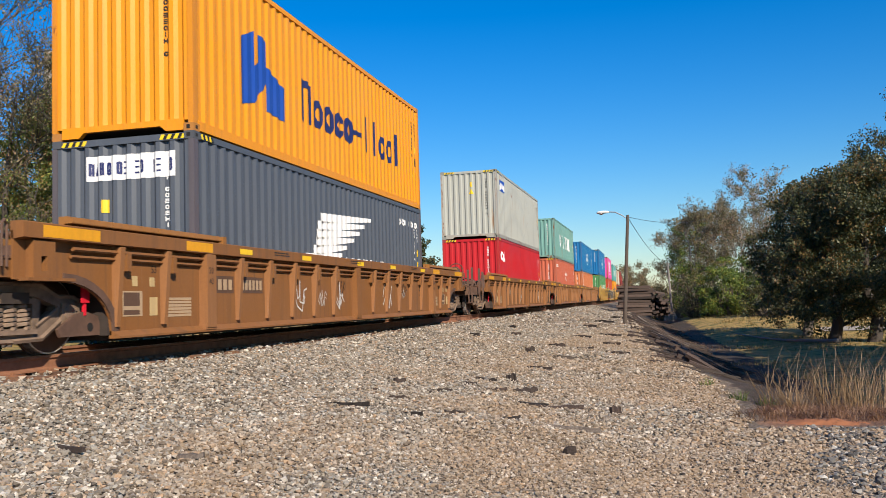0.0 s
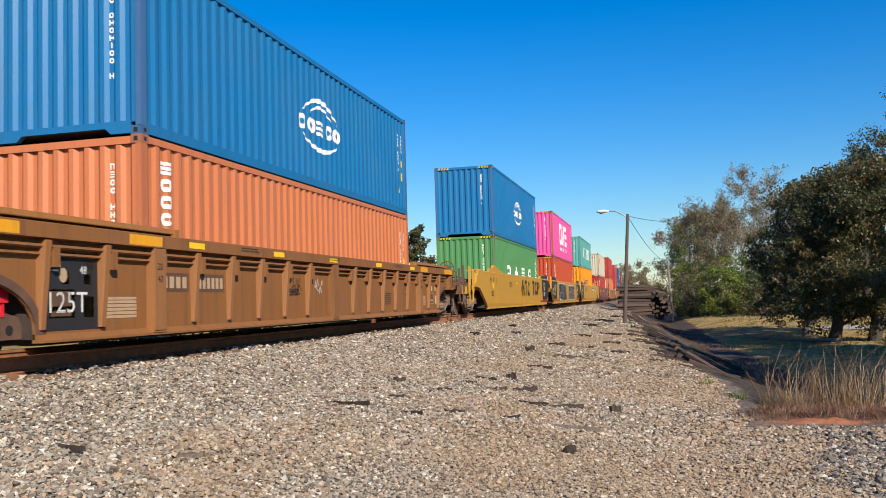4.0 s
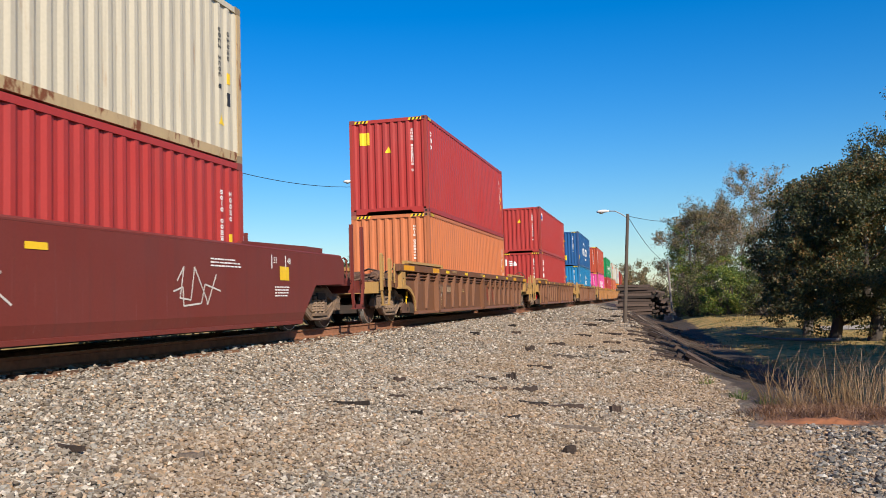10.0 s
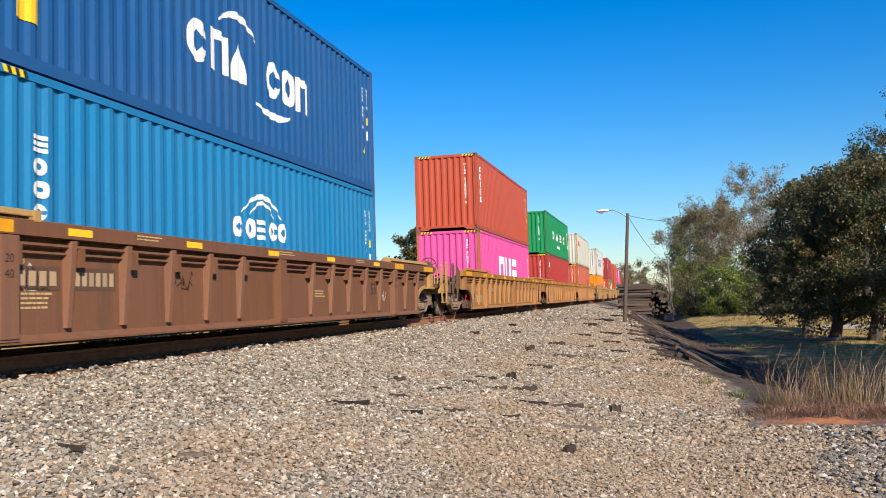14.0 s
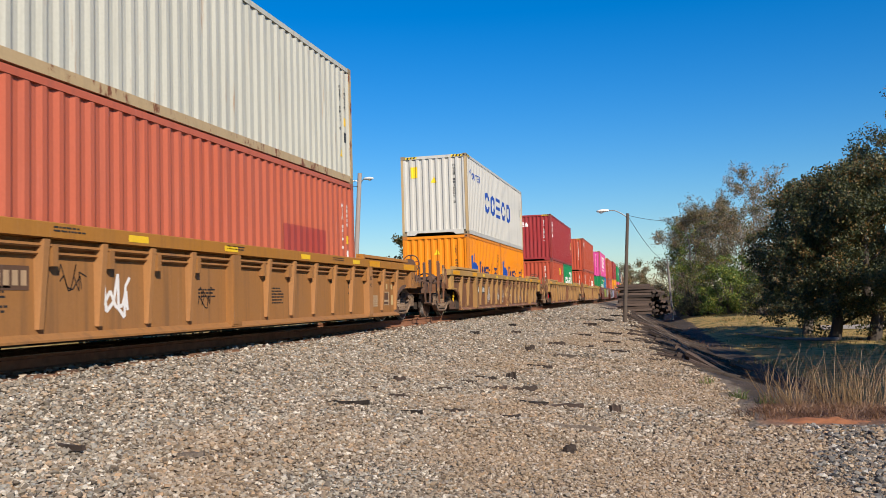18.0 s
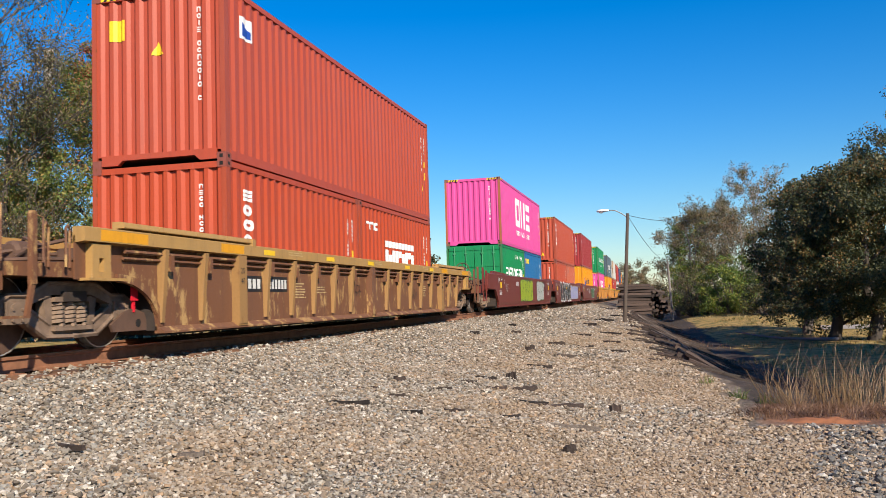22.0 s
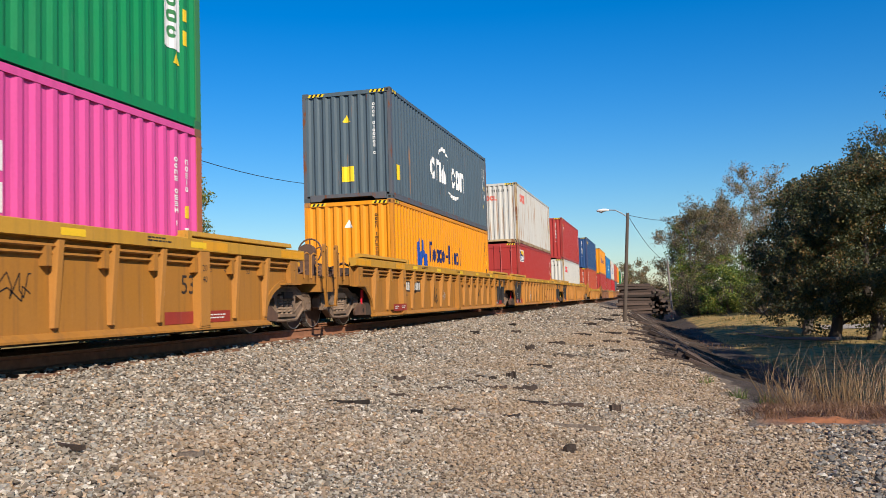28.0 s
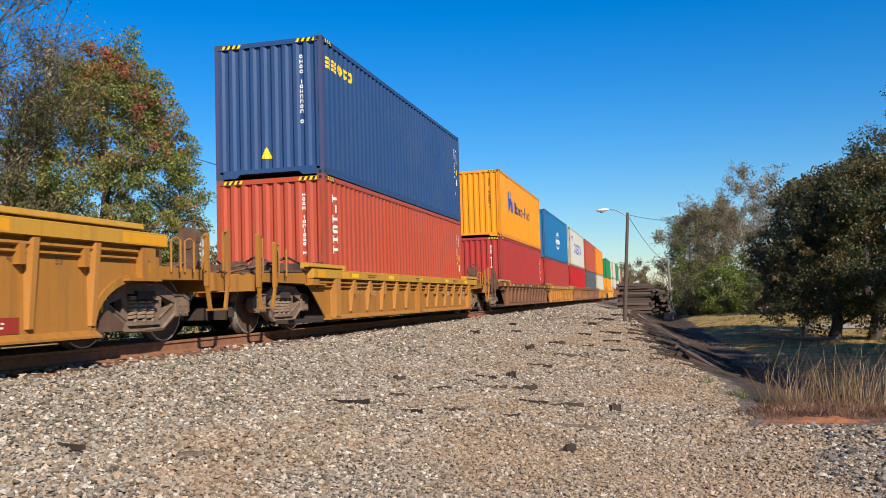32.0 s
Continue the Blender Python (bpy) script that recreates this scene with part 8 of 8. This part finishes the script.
    for a, b in (((-3.46, -2.5), (-0.62, 0.1)) if style == "ribbed" else ((-1.0, -0.6), (0.3, 0.7))):
        for q in (0, 1):
            flat_sheet("yellow_band", [quad_at(a, b, zc + 0.02, zc + 0.15) if q == 0 else quad_at(E - b, E - a, zc + 0.02, zc + 0.15)], RIB_X - 0.0015, SAFETY, car)
    # yellow reflectors along the chord, worn dirt below
    for k in range(5):
        y = 0.9 + k * 2.6 + rnd.uniform(-0.2, 0.2)
        flat_sheet("yellow_reflector", [quad_at(y, y + 0.42, (1.36 if style == "ribbed" else 1.05) - 0.035, (1.36 if style == "ribbed" else 1.05) + 0.05)], RIB_X, YELLOW, car)
    for k in range(3):
        y = 1.9 + 4.1 * k + rnd.uniform(-0.4, 0.4)
        text_bars(car, y, 1.40 if style == "ribbed" else 1.07, 0.6, 2, ink if not yellow else BLACK, seed + 70 + k, RIB_X, 0.018, 0.04)


for i, row in enumerate(TRAIN):
    if i > 26:
        continue
    if row[1] == "smooth":
        smooth_marks(i, WHITE, i == 6)
    else:
        ribbed_marks(i, 300 + 17 * i)

# the pieces that can be told apart
graffiti(CARS[5], 0.75, 4.85, 0.27, 1.50, 4, BLACK_PAINT, WHITE_P, 401, label="black and white graffiti lettering")
graffiti(CARS[5], 6.6, 10.4, 0.30, 1.45, 6, BLACK_PAINT, WHITE_P, 411, label="black and white graffiti lettering")
lettered(CARS[4], "HTC TCF", 5.6, 11.2, 0.66, 1.40, BLACK_PAINT, None, 420, thin=True, label="black sprayed letters")
tag(CARS[6], 1.2, 0.95, 1.5, 0.42, BLACK_PAINT, 431, SMOOTH_X, 0.05)
graffiti(CARS[17], 3.5, 7.15, 0.30, 1.46, 4, LIME, FOREST, 441, inner=BLACK_PAINT, label="lime green graffiti lettering")
graffiti(CARS[17], 8.7, 11.2, 0.30, 1.40, 4, SILVER_P, FOREST, 451, inner=FOREST, label="silver graffiti lettering")
tag(CARS[17], -0.6, 0.75, 0.9, 0.4, CHALK, 455, SMOOTH_X, 0.02)
lettered(CARS[18], "ReMeR", 0.15, 6.7, 0.30, 1.40, BLACK_PAINT, WHITE_P, 461, label="black graffiti letters with white edges")
graffiti(CARS[18], 6.7, 11.9, 0.28, 1.36, 5, LILAC, SILVER_P, 471, inner=paint((0.12, 0.12, 0.30), 0, 0.2), label="lilac graffiti lettering")
for q in (3.6, 6.1):
    flat_sheet("amber_square", [quad_at(q, q + 0.35, 1.02, 1.16)], SMOOTH_X + 0.006, AMBER, CARS[18])
graffiti(CARS[19], 7.0, 10.6, 0.30, 1.3, 4, FOREST, SILVER_P, 481, inner=BLACK_PAINT, label="dark green graffiti lettering")
tag(CARS[19], 3.6, 0.7, 1.4, 0.55, WHITE_P, 485, SMOOTH_X, 0.05)
lettering(CARS[6], "JWG33", 0.15, 2 * YC + 3.85, 1.26, BLACK)
lettering(CARS[6], "53", 0.17, 2 * YC + 2.68, 1.24, BLACK)
flat_sheet("white_label", [quad_at(2 * YC + 3.38, 2 * YC + 3.54, 1.15, 1.38)], SMOOTH_X, WHITE, CARS[6])
text_bars(CARS[6], 2 * YC + 2.95, 1.0, 0.75, 3, BLACK, 433, SMOOTH_X, 0.03, 0.085)
text_bars(CARS[6], 2 * YC + 4.25, 1.05, 0.3, 4, BLACK, 434, SMOOTH_X, 0.025, 0.055)
for k in range(3):
    tag(CARS[7], 1.0 + 4.3 * k, 0.5, 1.5, 0.6, CHALK, 491 + k, SMOOTH_X, 0.025)
text_bars(CARS[7], 3.6, 1.12, 1.6, 1, WHITE, 495, SMOOTH_X, 0.18, 0.2)
text_bars(CARS[7], -1.6, 1.2, 1.1, 4, WHITE, 496)
flat_sheet("amber_square", [quad_at(-1.75, -0.9, 1.28, 1.4)], SMOOTH_X, AMBER, CARS[7])
for k, (i, y, col) in enumerate(((14, 7.2, WHITE_P), (14, 8.3, SILVER_P), (14, 9.4, SILVER_P), (14, 4.1, CHALK), (14, 5.1, CHALK), (14, 2.2, CHALK), (2, 3.0, WHITE_P), (1, 4.0, WHITE_P), (1, 10.1, WHITE_P), (13, 3.0, WHITE_P), (0, 3.0, CHALK), (0, 5.0, CHALK), (0, 8.2, CHALK), (8, 6.4, RUSTRED), (8, 7.3, RUSTRED), (8, 8.3, RUSTRED), (22, 2.0, WHITE_P), (22, 4.0, BLACK_PAINT), (21, 3.0, BLACK_PAINT))):
    tag(CARS[i], y + 0.1, 0.35, 0.7, 0.65, col, 500 + k, PANEL_X + 0.001, 0.05 if col in (SILVER_P, WHITE_P) else 0.03)

for k, u in enumerate((7.2, 8.05)):
    flat_sheet("emblem", [quad_at(u, u + 0.78, 0.98, 1.12), quad_at(u + 0.30, u + 0.48, 0.50, 0.98)] if k == 0 else stroke([(u + 0.15, 0.5), (u + 0.7, 1.12)], 0.14) + stroke([(u + 0.15, 1.12), (u + 0.7, 0.5)], 0.14), PANEL_X, RUSTRED, CARS[22])
CAR_LABEL = {BROWN: "weathered brown ribbed well car with cream worn trim", BROWN_TAN: "dusty tan-brown ribbed well car with yellow top chord", TAN: "dusty tan ribbed well car with yellow end bands", OCHRE: "golden yellow ribbed well car with dark lettering",
             MUSTARD: "smooth-sided mustard yellow well car with black end panels", MAROON: "smooth-sided maroon well car with white lettering"}
for car, row in zip(CARS, TRAIN):
    car["label"] = CAR_LABEL[row[2]]
CARS[5]["label"] = CARS[4]["label"] = "mustard yellow well car with black graffiti along its side"
CARS[17]["label"] = "maroon well car with lime and silver graffiti"
CARS[18]["label"] = "maroon well car covered in black and lilac graffiti"
CARS[24]["label"] = "short golden yellow well car with worn yellow chord"


# ---------------- what moves ----------------
def motions():
    for ob, y0, z in RIDES:
        rows = []
        for k in range(17):
            t = 2.0 * k
            y = y0 - SPEED * t
            rows.append((t, pose(track_x(y), y, z, 0, 0, track_turn(y))))
        walk(ob, rows)
    roll = 0.46
    for ob, dy, y0 in SPINS:
        t_in, t_out = (y0 - 48.0) / SPEED, (y0 - 4.0) / SPEED
        f0, f1 = max(0, math.ceil(t_in * FPS)), min(32 * FPS, math.floor(t_out * FPS))
        if f1 <= f0 + 2:
            continue
        m = lambda a: pose(0, dy, roll) @ Matrix.Rotation(a, 4, "X")
        rows = [(0.0, m(0.0))] if f0 > 0 else []
        rows += [(f / FPS, m((f - f0) / FPS * SPEED / roll)) for f in range(f0, f1 + 1)]
        if f1 < 32 * FPS:
            rows.append((32.0, m((f1 - f0) / FPS * SPEED / roll)))
        walk(ob, rows)


motions()
